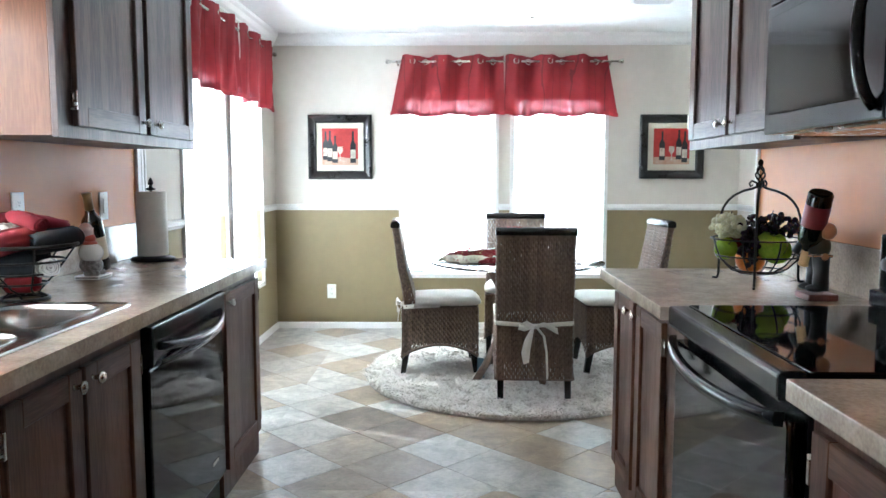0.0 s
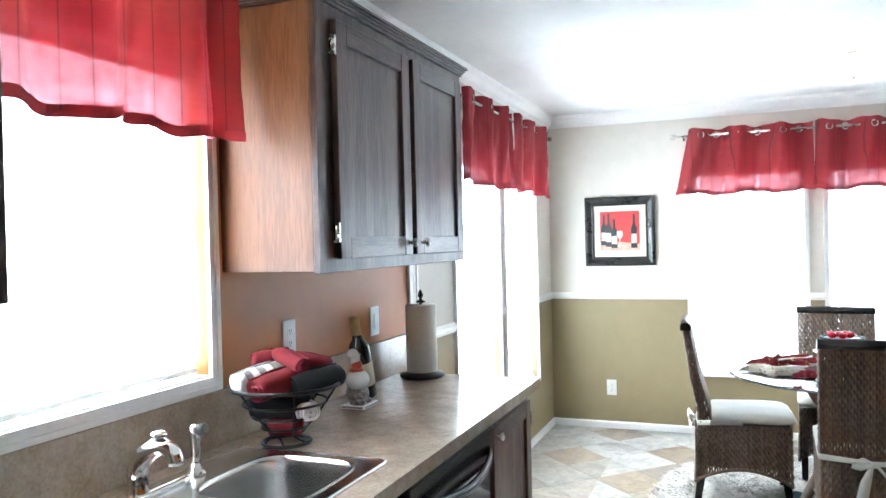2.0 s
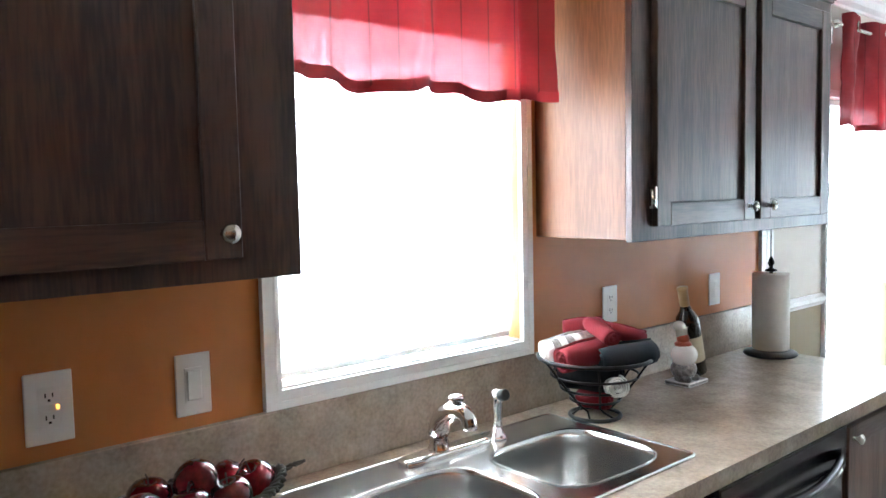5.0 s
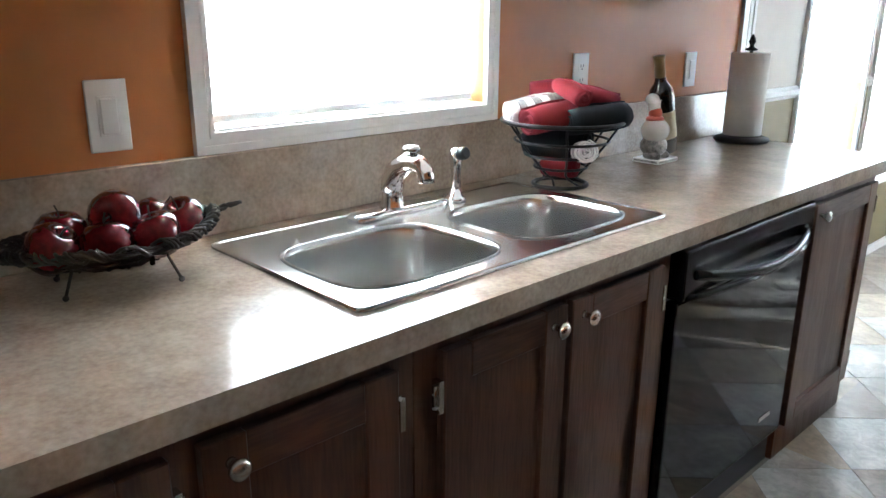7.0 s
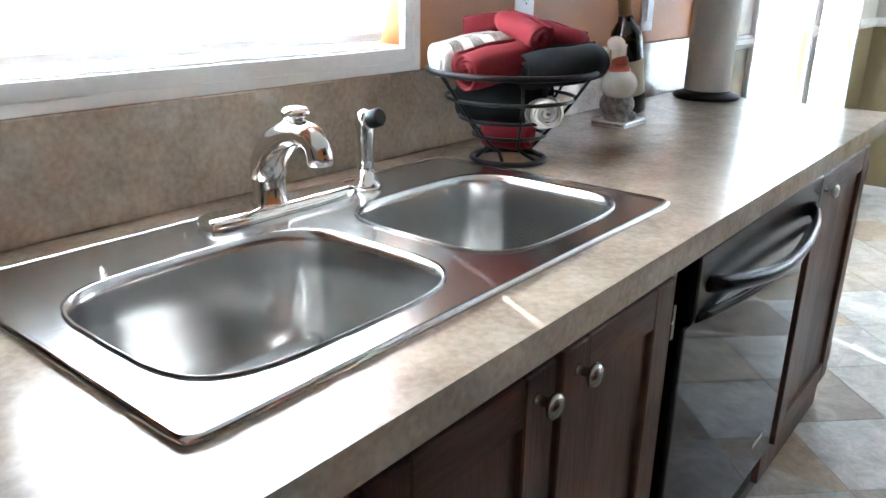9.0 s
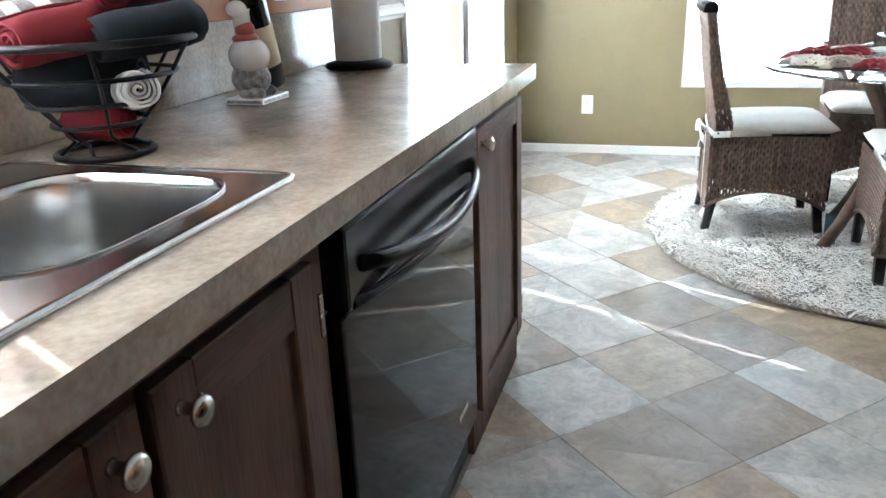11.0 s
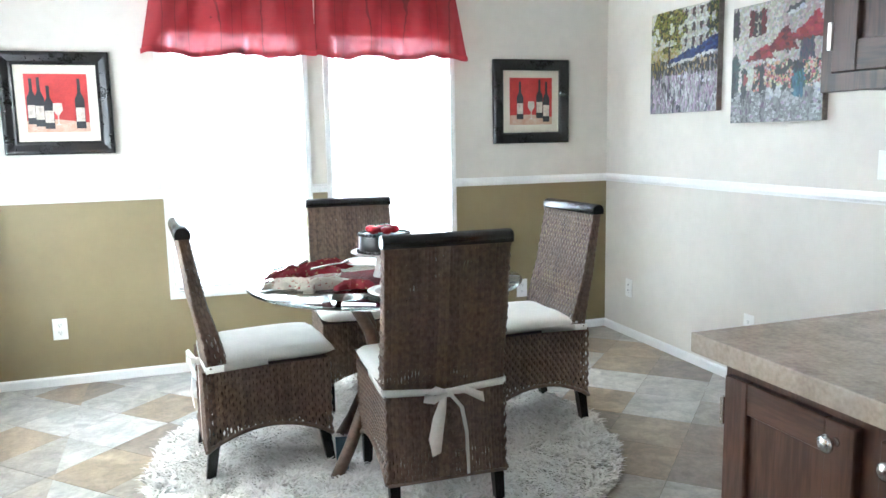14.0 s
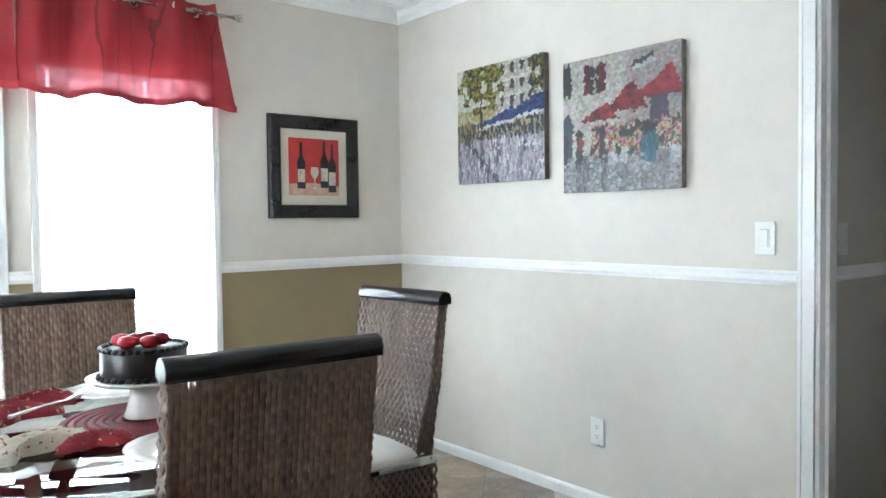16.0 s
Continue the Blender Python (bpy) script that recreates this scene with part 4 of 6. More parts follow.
def dishwasher():
    y0, y1, x = 2.196, 2.888, -0.742
    ob = thing("dishwasher", (-1.0, (y0 + y1) / 2, 0), "glossy black dishwasher under the worktop", "dishwasher")
    part("cabinet", boxed(-1.31, x - 0.03, y0 - 0.012, y1 + 0.006, 0.0, 0.846, 0.002), RUBBER, ob)
    part("door", boxed(x - 0.029, x, y0, y1, 0.12, 0.70, 0.006, 2), BGLASS, ob)
    part("control_panel", boxed(x - 0.029, x + 0.012, y0, y1, 0.705, 0.826, 0.008, 2), BLACK, ob)
    part("kick_plate", boxed(x - 0.07, x - 0.035, y0, y1, 0.004, 0.112), RUBBER, ob)
    n = 16
    bm = bmesh.new()
    rows = []
    for i in range(n + 1):
        s = i / n
        y = y0 + 0.05 + (y1 - y0 - 0.1) * s
        bow = math.sin(math.pi * s)
        zc = 0.762 - 0.026 * bow
        d = 0.012 + 0.052 * bow ** 0.6
        rows.append([bm.verts.new((x + a, y, zc + b)) for a, b in ((0.004 + d - 0.012, 0.012), (0.004 + d, 0.008), (0.004 + d + 0.004, -0.004), (0.004 + d, -0.014), (0.004 + d - 0.014, -0.016))])
    for a, b in zip(rows, rows[1:]):
        for i in range(5):
            bm.faces.new((a[i], a[(i + 1) % 5], b[(i + 1) % 5], b[i])).smooth = True
    bm.faces.new(rows[0])
    bm.faces.new(rows[-1][::-1])
    part("handle", bm, BLACK, ob, "curved black handle bar")
    lip = [(x + 0.006 + 0.034 * math.sin(math.pi * i / n) ** 0.7, y0 + 0.02 + (y1 - y0 - 0.04) * i / n, 0.712 - 0.008 * math.sin(math.pi * i / n)) for i in range(n + 1)]
    part("handle_lip", tube(bmesh.new(), lip, 0.009, 10), BLACK, ob, "bowed lip below the handle pocket")
    part("badge", boxed(x, x + 0.001, y1 - 0.16, y1 - 0.09, 0.20, 0.215), NICKEL, ob, "small silver maker's badge")


dishwasher()


def stove():
    y0, y1 = 1.452, 2.192
    ob = thing("stove", (1.06, (y0 + y1) / 2, 0), "black electric range with a glass cooktop", "stove")
    part("body", boxed(0.80, 1.375, y0, y1, 0.0, 0.872, 0.002), BLACK, ob)
    part("oven_door", boxed(0.765, 0.799, y0 + 0.006, y1 - 0.006, 0.20, 0.80, 0.006, 2), BGLASS, ob, "black glass oven door")
    part("drawer", boxed(0.768, 0.799, y0 + 0.006, y1 - 0.006, 0.03, 0.19, 0.006, 2), BLACK, ob)
    part("front_lip", boxed(0.742, 0.80, y0, y1, 0.835, 0.895, 0.012, 3), BLACK, ob)
    top = part("cooktop", boxed(0.80, 1.375, y0, y1, 0.8725, 0.8955, 0.004, 2), BGLASS, ob, "black ceramic glass cooktop")
    n = 20
    bm = bmesh.new()
    rows = []
    for i in range(n + 1):
        s = i / n
        y = y0 + 0.02 + (y1 - y0 - 0.04) * s
        bow = math.sin(math.pi * s) ** 0.7
        xc = 0.752 - 0.05 * bow
        zc = 0.800 - 0.018 * bow
        rows.append([bm.verts.new((xc + a, y, zc + b)) for a, b in ((-0.008, 0.014), (-0.012, 0), (-0.008, -0.014), (0.010, -0.016), (0.012, 0.014))])
    for a, b in zip(rows, rows[1:]):
        for i in range(5):
            bm.faces.new((a[i], a[(i + 1) % 5], b[(i + 1) % 5], b[i])).smooth = True
    bm.faces.new(rows[0])
    bm.faces.new(rows[-1][::-1])
    part("handle", bm, BLACK, ob, "bowed black oven handle")
    bm = boxed(1.30, 1.375, y0, y1, 0.896, 0.945, 0.01, 2)
    box(bm, 1.325, 1.375, y0, y1, 0.94, 1.10, 0.012, 2)
    g = part("backguard", bm, BLACK, ob)
    part("display", boxed(1.322, 1.3255, 1.72, 1.92, 1.0, 1.05), BGLASS, g)
    for y in (1.52, 1.60, 2.04, 2.12):
        m = Matrix.Translation((1.325, y, 1.02)) @ Matrix.Rotation(radians(-90), 4, "Y")
        part("dial", lathe(bmesh.new(), [(0.026, 0), (0.024, 0.012), (0.017, 0.016), (0.016, 0.026), (0.002, 0.027)], n=18, m=m), RUBBER, g)


stove()


def microwave():
    y0, y1, x, z0, z1 = 1.46, 2.215, 1.0, 1.368, 1.79
    ob = thing("microwave", (1.2, (y0 + y1) / 2, z0), "black over-range microwave with a bowed handle", "microwave")
    part("body", boxed(x + 0.035, XK - 0.002, y0, y1, z0 + 0.012, z1, 0.004), BLACK, ob)
    part("vent_grille", boxed(x + 0.006, x + 0.035, y0, y1, z1 - 0.07, z1, 0.003), BLACK, ob)
    part("underside", boxed(x + 0.03, XK - 0.03, y0 + 0.02, y1 - 0.03, z0, z0 + 0.014, 0.004), NICKEL, ob)
    d = part("door", boxed(x, x + 0.034, y0 + 0.16, y1, z0 + 0.004, z1 - 0.075, 0.006, 2), BLACK, ob)
    part("window", boxed(x - 0.003, x + 0.001, y0 + 0.25, y1 - 0.035, z0 + 0.055, z1 - 0.105, 0.0015), BGLASS, d, "dark mirror-like glass window")
    part("control_panel", boxed(x, x + 0.034, y0, y0 + 0.157, z0 + 0.004, z1 - 0.075, 0.004), BGLASS, ob)
    pts = [(x - 0.002 - 0.045 * math.sin(math.pi * i / 12) ** 0.6, y0 + 0.19, z0 + 0.03 + 0.30 * i / 12) for i in range(13)]
    part("handle", tube(bmesh.new(), pts, 0.0125, 10), BLACK, d)
    cab = thing("wall_cabinet", (1.2, (y0 + y1) / 2, z1 + 0.002), "short dark oak cabinet above the microwave", "cabinet")
    part("body", boxed(1.105, XK - 0.001, y0, y1 - 0.002, z1 + 0.002, 2.122), SIDE, cab)
    part("face_frame", boxed(1.085, 1.105, y0, y1 - 0.002, z1 + 0.002, 2.122, 0.0015), UPPER, cab)
    for a, b, k in ((1.49, 1.82, 1.79), (1.845, 2.185, 1.875)):
        knob(shaker_door(cab, 1.0645, -1, a, b, z1 + 0.03, 2.085, UPPER, UPPER_H), 1.0655, k, z1 + 0.065, -1)


microwave()


def fruit_basket():
    cx, cy, z = 1.175, 2.665, 0.8905
    ob = thing("fruit_basket", (cx, cy, z), "black iron fruit basket with a scrolled top handle", "basket")
    for k in range(3):
        a = 2 * math.pi * k / 3 + 2.2
        pts = [(0.155, 0.004), (0.15, 0.02), (0.148, 0.14), (0.152, 0.19), (0.149, 0.225), (0.138, 0.257), (0.120, 0.282), (0.095, 0.302), (0.06, 0.317), (0.03, 0.324), (0.014, 0.33), (0.004, 0.345)]
        bm = tube(bmesh.new(), [(cx + r * math.cos(a), cy + r * math.sin(a), z + h) for r, h in pts], 0.0045, 8)
        tube(bm, [(cx + r * math.cos(a), cy + r * math.sin(a), z + 0.0045) for r in (0.155, 0.172)], 0.0045, 8)
        part("leg", bm, IRON, ob)
        b = a + 0.4
        part("scroll", tube(bmesh.new(), [(cx + r * math.cos(b), cy + r * math.sin(b), z + h) for r, h in ((0.004, 0.325), (0.012, 0.345), (0.026, 0.352), (0.034, 0.342), (0.03, 0.332), (0.023, 0.337))], 0.0035, 6), IRON, ob)
    bm = bmesh.new()
    for k in range(4):
        a0 = math.pi / 2 * k
        tube(bm, [(cx + 0.016 * math.sin(math.pi * i / 8) * math.cos(a0 + i * 0.4), cy + 0.016 * math.sin(math.pi * i / 8) * math.sin(a0 + i * 0.4), z + 0.345 + 0.06 * i / 8) for i in range(9)], 0.0028, 6)
    ball(bm, (cx, cy, z + 0.412), 0.009, 8, (1, 1, 1.4))
    part("finial", bm, IRON, ob)
    for r, h in ((0.152, 0.155), (0.135, 0.098), (0.085, 0.048)):
        part("hoop", tube(bmesh.new(), [(cx + r * math.cos(t), cy + r * math.sin(t), z + h) for t in [2 * math.pi * i / 36 for i in range(36)]], 0.003, 6, True), IRON, ob)
    for k in range(8):
        a = math.pi / 4 * k + 0.1
        part("rib", tube(bmesh.new(), [(cx + r * math.cos(a), cy + r * math.sin(a), z + h) for r, h in ((0.152, 0.155), (0.146, 0.125), (0.13, 0.09), (0.1, 0.058), (0.06, 0.038), (0.0, 0.03))], 0.0026, 6), IRON, ob)
    C = Vector((cx, cy, z - 0.02))
    GREEN = mat("green_apple_skin", (0.24, 0.34, 0.03), 0.25, dark=(0.14, 0.22, 0.02), scale=15, coat=0.3)
    ORNG = mat("orange_peel", (0.62, 0.17, 0.02), 0.4, var=0.12, scale=30, bump=0.4, bscale=400)
    GRAPE = mat("black_grape_skin", (0.022, 0.010, 0.022), 0.2, var=0.3, scale=30)
    PALE = mat("pale_green_grape_skin", (0.52, 0.50, 0.30), 0.3, var=0.15, scale=30)
    prof = [(0.001, -0.028), (0.012, -0.034), (0.024, -0.03), (0.035, -0.012), (0.040, 0.006), (0.037, 0.022), (0.026, 0.034), (0.013, 0.036), (0.005, 0.030), (0.001, 0.026)]
    for nm, c, s, mt, lb, rz in (("green_apple", (0.01, -0.085, 0.155), 1.25, GREEN, "glossy green apple in the iron basket", 0.3), ("green_apple", (0.05, -0.03, 0.135), 1.2, GREEN, "green apple half hidden in the iron basket", 1.0),
                                 ("green_apple", (-0.10, 0.03, 0.135), 1.0, GREEN, "yellow-green apple at the basket edge", 0.7), ("orange", (-0.035, -0.03, 0.108), 1.2, ORNG, "orange low in the iron basket", 0), ("orange", (0.0, 0.05, 0.18), 1.0, ORNG, "small orange on top of the fruit", 0),
                                 ("red_apple", (-0.055, 0.075, 0.16), 0.9, APPLE, "red apple among the grapes", 0.5)):
        m = Matrix.Translation(C + Vector(c)) @ Euler((rz, 0.4 * rz, 0)).to_matrix().to_4x4() @ Matrix.Scale(s, 4)
        if nm == "orange":
            ball_bm = ball(bmesh.new(), C + Vector(c), 0.04 * s, 14)
            solid(nm, ball_bm, mt, lb, "orange", "fruit in the iron basket")
        else:
            ap = thing(nm, C + Vector(c) - Vector((0, 0, 0.036 * s)), lb, "apple", "fruit in the iron basket")
            part("skin", lathe(bmesh.new(), prof, n=20, m=m), mt, ap)
            part("stem", tube(bmesh.new(), [m @ Vector((0, 0, 0.026)), m @ Vector((0.003, 0, 0.046))], 0.0016, 6), TWIG, ap)
    rng = random.Random(5)
    for lb, mt, c, sp, n, r in (("bunch of black grapes over the basket rim", GRAPE, (0.03, -0.02, 0.215), (0.10, 0.09, 0.045), 130, 0.0100), ("bunch of black grapes hanging through the ribs", GRAPE, (-0.060, -0.085, 0.155), (0.035, 0.03, 0.065), 60, 0.0098),
                               ("bunch of pale green grapes on the fruit", PALE, (-0.090, 0.03, 0.215), (0.06, 0.07, 0.04), 120, 0.0098)):
        g = thing("grapes", C + Vector(c), lb, "grapes", "fruit in the iron basket")
        bm = bmesh.new()
        for _ in range(n):
            while True:
                v = Vector([rng.uniform(-1, 1) for _ in range(3)])
                if v.length < 1:
                    break
            ball(bm, C + Vector(c) + Vector([v[i] * sp[i] for i in range(3)]), r * rng.uniform(0.85, 1.1), 7)
        tagged(part("cluster", bm, mt, g), kind="stuff")
        part("stalk", tube(bmesh.new(), [C + Vector(c), C + Vector(c) + Vector((0.01, 0, sp[2] + 0.012))], 0.002, 6), TWIG, g)


fruit_basket()


def bottle_butler():
    """Figure in dark trousers whose arms hold a bottle upside down."""
    x, y, z = 1.225, 2.335, 0.8905
    bm = boxed(x - 0.044, x + 0.044, y - 0.048, y + 0.048, z, z + 0.02, 0.003)
    for f in bm.faces:
        f.material_index = 2
    for dy in (-0.022, 0.022):
        tube(bm, [(x, y + dy, z + 0.03), (x, y + dy, z + 0.08), (x, y + dy * 0.8, z + 0.13)], 0.024, 10, taper=[1.0, 0.9, 1.05])
        ball(bm, (x - 0.014, y + dy, z + 0.036), 0.02, 8, (1.6, 0.9, 0.6))
    ball(bm, (x, y, z + 0.158), 0.034, 14, (1, 1, 1.15))
    box(bm, x - 0.03, x + 0.03, y - 0.032, y + 0.032, z + 0.128, z + 0.136, 0.002)
    n1 = len(bm.faces)
    tube(bm, [(x, y + 0.048 * math.cos(a), z + 0.133 + 0.006 * math.sin(2 * a)) for a in (-0.1, 0.8, 1.6, 2.4, 3.2)], 0.01, 8)
    ball(bm, (x + 0.01, y - 0.035, z + 0.206), 0.023, 12, (1, 1, 1.1))
    for f in list(bm.faces)[n1:]:
        f.material_index = 1
    tube(bm, [(x, y + 0.035, z + 0.18), (x - 0.02, y + 0.065, z + 0.165), (x - 0.03, y + 0.085, z + 0.135)], 0.013, 8)
    solid("bottle_butler_statuette", bm, RUBBER, "dark painted statuette holding a wine bottle", "figurine", more=(mat("tan_glaze", (0.5, 0.2, 0.09), 0.35), mat("brown_plinth", (0.10, 0.03, 0.025), 0.35)))
    b = Vector((1.203, 2.285, 1.212))
    wine_bottle(b, (-0.03, 0.36, -1), "dark red wine bottle held neck-down by the statuette", 0.235, 0.035, mat("dark_red_label", (0.16, 0.02, 0.02), 0.4))


bottle_butler()


# ---- valances ----
RED = sheer("red_curtain_cloth", (0.255, 0.013, 0.019), 0.21, 0.75, 900)
HEM = sheer("red_curtain_hem", (0.30, 0.012, 0.02), 0.08, 0.75, 900)


def open_weave(m):
    """Slubbed threads across the cloth, the shade of pressed creases painted down it, and enough open weave to see a
    bright window through it.
    """
    n, l = m.node_tree.nodes, m.node_tree.links
    co, mp, slub = n.new("ShaderNodeTexCoord"), n.new("ShaderNodeMapping"), n.new("ShaderNodeTexNoise")
    mp.inputs["Scale"].default_value = (5, 5, 110)
    slub.inputs["Scale"].default_value, slub.inputs["Detail"].default_value = 1.0, 4
    l.new(co.outputs["Object"], mp.inputs[0]), l.new(mp.outputs[0], slub.inputs[0])
    r = n.new("ShaderNodeMapRange")
    r.inputs[1].default_value, r.inputs[2].default_value, r.inputs[3].default_value, r.inputs[4].default_value = 0.35, 0.65, 0.034, 0.085
    l.new(slub.outputs[0], r.inputs[0])
    # painted crease shade about 9 cm apart, whichever wall the cloth hangs on
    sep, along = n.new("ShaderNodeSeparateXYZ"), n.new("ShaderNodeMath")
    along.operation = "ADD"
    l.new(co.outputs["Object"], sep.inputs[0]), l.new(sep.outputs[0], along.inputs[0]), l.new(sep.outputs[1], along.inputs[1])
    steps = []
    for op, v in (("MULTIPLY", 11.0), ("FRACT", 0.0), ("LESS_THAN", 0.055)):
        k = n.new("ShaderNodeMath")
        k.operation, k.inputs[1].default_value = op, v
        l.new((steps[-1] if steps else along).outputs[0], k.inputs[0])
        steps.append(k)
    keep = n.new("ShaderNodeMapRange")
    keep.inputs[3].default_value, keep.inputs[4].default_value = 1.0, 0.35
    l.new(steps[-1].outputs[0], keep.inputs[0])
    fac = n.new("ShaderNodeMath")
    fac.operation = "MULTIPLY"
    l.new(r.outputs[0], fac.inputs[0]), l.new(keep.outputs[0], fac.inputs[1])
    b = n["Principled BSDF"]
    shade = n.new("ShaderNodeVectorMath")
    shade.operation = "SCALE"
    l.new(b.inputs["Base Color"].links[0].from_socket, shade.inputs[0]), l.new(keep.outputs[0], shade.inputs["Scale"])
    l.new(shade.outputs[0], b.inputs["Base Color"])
    tr, mx = n.new("ShaderNodeBsdfTransparent"), n.new("ShaderNodeMixShader")
    tr.inputs[0].default_value = (1.0, 0.55, 0.6, 1)
    out = n["Material Output"]
    old = out.inputs[0].links[0].from_socket
    l.new(fac.outputs[0], mx.inputs[0]), l.new(old, mx.inputs[1]), l.new(tr.outputs[0], mx.inputs[2]), l.new(mx.outputs[0], out.inputs[0])


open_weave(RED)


def valance(axis, w, out, u0, u1, z0, z1, panels, label, flare=0.03, rod_over=0.1, ring=NICKEL):
    """Grommet-top valance in soft folds on its rod; panels: number of cloth pieces."""
    depth = 0.105
    zr = z1 - 0.045

    def W(u, d, z):
        return (w + out * d, u, z) if axis == "x" else (u, w + out * d, z)
    ob = thing("curtain_valance", W((u0 + u1) / 2, depth, z0), label, "curtain", "red valances")
    for k in range(panels):
        a, b = u0 + (u1 - u0) * k / panels + 0.008, u0 + (u1 - u0) * (k + 1) / panels - 0.008
        waves = max(2, round((b - a) / 0.27))
        n, m = waves * 26, 26
        bm = bmesh.new()
        rows = []
        for j in range(m + 1):
            v = j / m
            row = []
            for i in range(n + 1):
                s = i / n
                fl = flare * v * (2 * s - 1) * (1.0 if panels == 1 else (1.6 if (s < 0.5) == (k == 0) else 0.2))
                u = a + (b - a) * s + fl
                ph = 2 * math.pi * waves * s
                d = depth + (0.040 - 0.010 * v) * math.sin(ph) + 0.014 * v * math.sin(ph * 1.7 + k * 2 + 1.0) + 0.004 * math.sin(ph * 3.1 + 5 * v) + 0.007 * noise.noise(Vector((u * 22, v * 3, z1 + k))) + 0.004 * noise.noise(Vector((u * 30, v * 14, z1 - k)))
                z = z1 + (z0 - z1) * v + 0.006 * math.sin(ph + 0.6) * (1 - v) + 0.010 * v * math.sin(ph * 0.8 + 2.0 * k) + 0.004 * math.sin(ph * 2.3)
                row.append(bm.verts.new(W(u, d, z)))
            rows.append(row)
        for r0, r1 in zip(rows, rows[1:]):
            for i in range(n):
                bm.faces.new((r0[i], r0[i + 1], r1[i + 1], r1[i])).smooth = True
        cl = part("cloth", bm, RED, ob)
        bm = bmesh.new()
        pts = []
        for i in range(n + 1):
            s = i / n
            fl = flare * (2 * s - 1) * (1.0 if panels == 1 else (1.6 if (s < 0.5) == (k == 0) else 0.2))
            ph = 2 * math.pi * waves * s
            d = depth + 0.030 * math.sin(ph) + 0.014 * math.sin(ph * 1.7 + k * 2 + 1.0) + 0.004 * math.sin(ph * 3.1 + 5)
            z = z0 + 0.010 * math.sin(ph * 0.8 + 2.0 * k) + 0.004 * math.sin(ph * 2.3)
            pts.append((a + (b - a) * s + fl, d + 0.002, z))
        r0, r1 = [bm.verts.new(W(u, d, z)) for u, d, z in pts], [bm.verts.new(W(u, d, z + 0.028)) for u, d, z in pts]
        for i in range(n):
            bm.faces.new((r0[i], r0[i + 1], r1[i + 1], r1[i])).smooth = True
        part("hem", bm, HEM, cl, "doubled stitched hem")
        for i in range(2 * waves):
            s = (i + (0.12 if i % 2 == 0 else -0.12) + 0.5) / (2 * waves)
            ph = 2 * math.pi * waves * s
            u = a + (b - a) * s
            sl = (0.034 * math.cos(ph) * 2 * math.pi * waves / (b - a))
            dd = depth + 0.034 * math.sin(ph)
            tan = Vector((1, sl)).normalized()
            rr = 0.027 if ring == GOLD else 0.020
            gm = tube(bmesh.new(), [W(u + tan.x * rr * math.cos(t), dd + tan.y * rr * math.cos(t), zr + rr * math.sin(t)) for t in [2 * math.pi * q / 18 for q in range(18)]], 0.22 * rr, 8, True)
            part("grommet", gm, ring, cl)
    part("rod", tube(bmesh.new(), [W(u0 - rod_over, depth, zr), W(u1 + rod_over, depth, zr)], 0.008, 12), NICKEL, ob, "brushed metal curtain rod")
    for u, s in ((u0 - rod_over, -1), (u1 + rod_over, 1)):
        bm = ball(bmesh.new(), W(u + s * 0.022, depth, zr), 0.019, 12)
        tube(bm, [W(u - s * 0.006, depth, zr), W(u + s * 0.008, depth, zr)], 0.013, 12)
        part("finial", bm, NICKEL, ob)
    for u in (u0 - rod_over * 0.4, u1 + rod_over * 0.4):
        bm = tube(bmesh.new(), [W(u, 0.002, zr), W(u, depth - 0.004, zr)], 0.005, 8)
        tube(bm, [W(u, 0.001, zr - 0.02), W(u, 0.001, zr + 0.02)], 0.009, 8)
        part("bracket", bm, NICKEL, ob)
    return ob


valance("y", YB, -1, -0.285, 1.342, 1.735, 2.20, 2, "red grommet valance in soft folds over the back windows", 0.06, 0.085)
valance("x", XL, 1, 4.02, 5.84, 1.75, 2.215, 2, "red grommet valance over the side windows", 0.02, 0.03)
valance("x", XL, 1, 1.365, 2.225, 1.735, 2.215, 1, "red grommet valance over the sink window", 0.0, 0.01, GOLD)


# ---- dining room ----
def rattan(name, light, deep):
    m = bpy.data.materials.new(name)
    m.use_nodes = True
    n, l = m.node_tree.nodes, m.node_tree.links
    b = n["Principled BSDF"]
    b.inputs["Roughness"].default_value = 0.42
    geo, co, no = n.new("ShaderNodeNewGeometry"), n.new("ShaderNodeTexCoord"), n.new("ShaderNodeTexNoise")
    no.inputs["Scale"].default_value, no.inputs["Detail"].default_value = 60, 3
    l.new(co.outputs["Object"], no.inputs[0])
    ad = n.new("ShaderNodeMath")
    ad.operation, ad.inputs[1].default_value = "MULTIPLY_ADD", 0.25
    l.new(geo.outputs["Random Per Island"], ad.inputs[0]), l.new(no.outputs[0], ad.inputs[2])
    r = n.new("ShaderNodeValToRGB")
    r.color_ramp.elements[0].position, r.color_ramp.elements[1].position = 0.3, 0.85
    r.color_ramp.elements[0].color, r.color_ramp.elements[1].color = (*deep, 1), (*light, 1)
    l.new(ad.outputs[0], r.inputs[0]), l.new(r.outputs[0], b.inputs["Base Color"])
    return m


RATTAN = rattan("dark_brown_rattan", (0.21, 0.135, 0.095), (0.065, 0.040, 0.029))
STAIN = mat("black_stained_wood", (0.012, 0.010, 0.010), 0.25, var=0.2, scale=20)
CUSHION = mat("cream_canvas", (0.76, 0.73, 0.67), 0.85, var=0.04, scale=14, bump=0.35, bscale=600)
CORE = mat("chair_core", (0.060, 0.036, 0.025), 0.8)


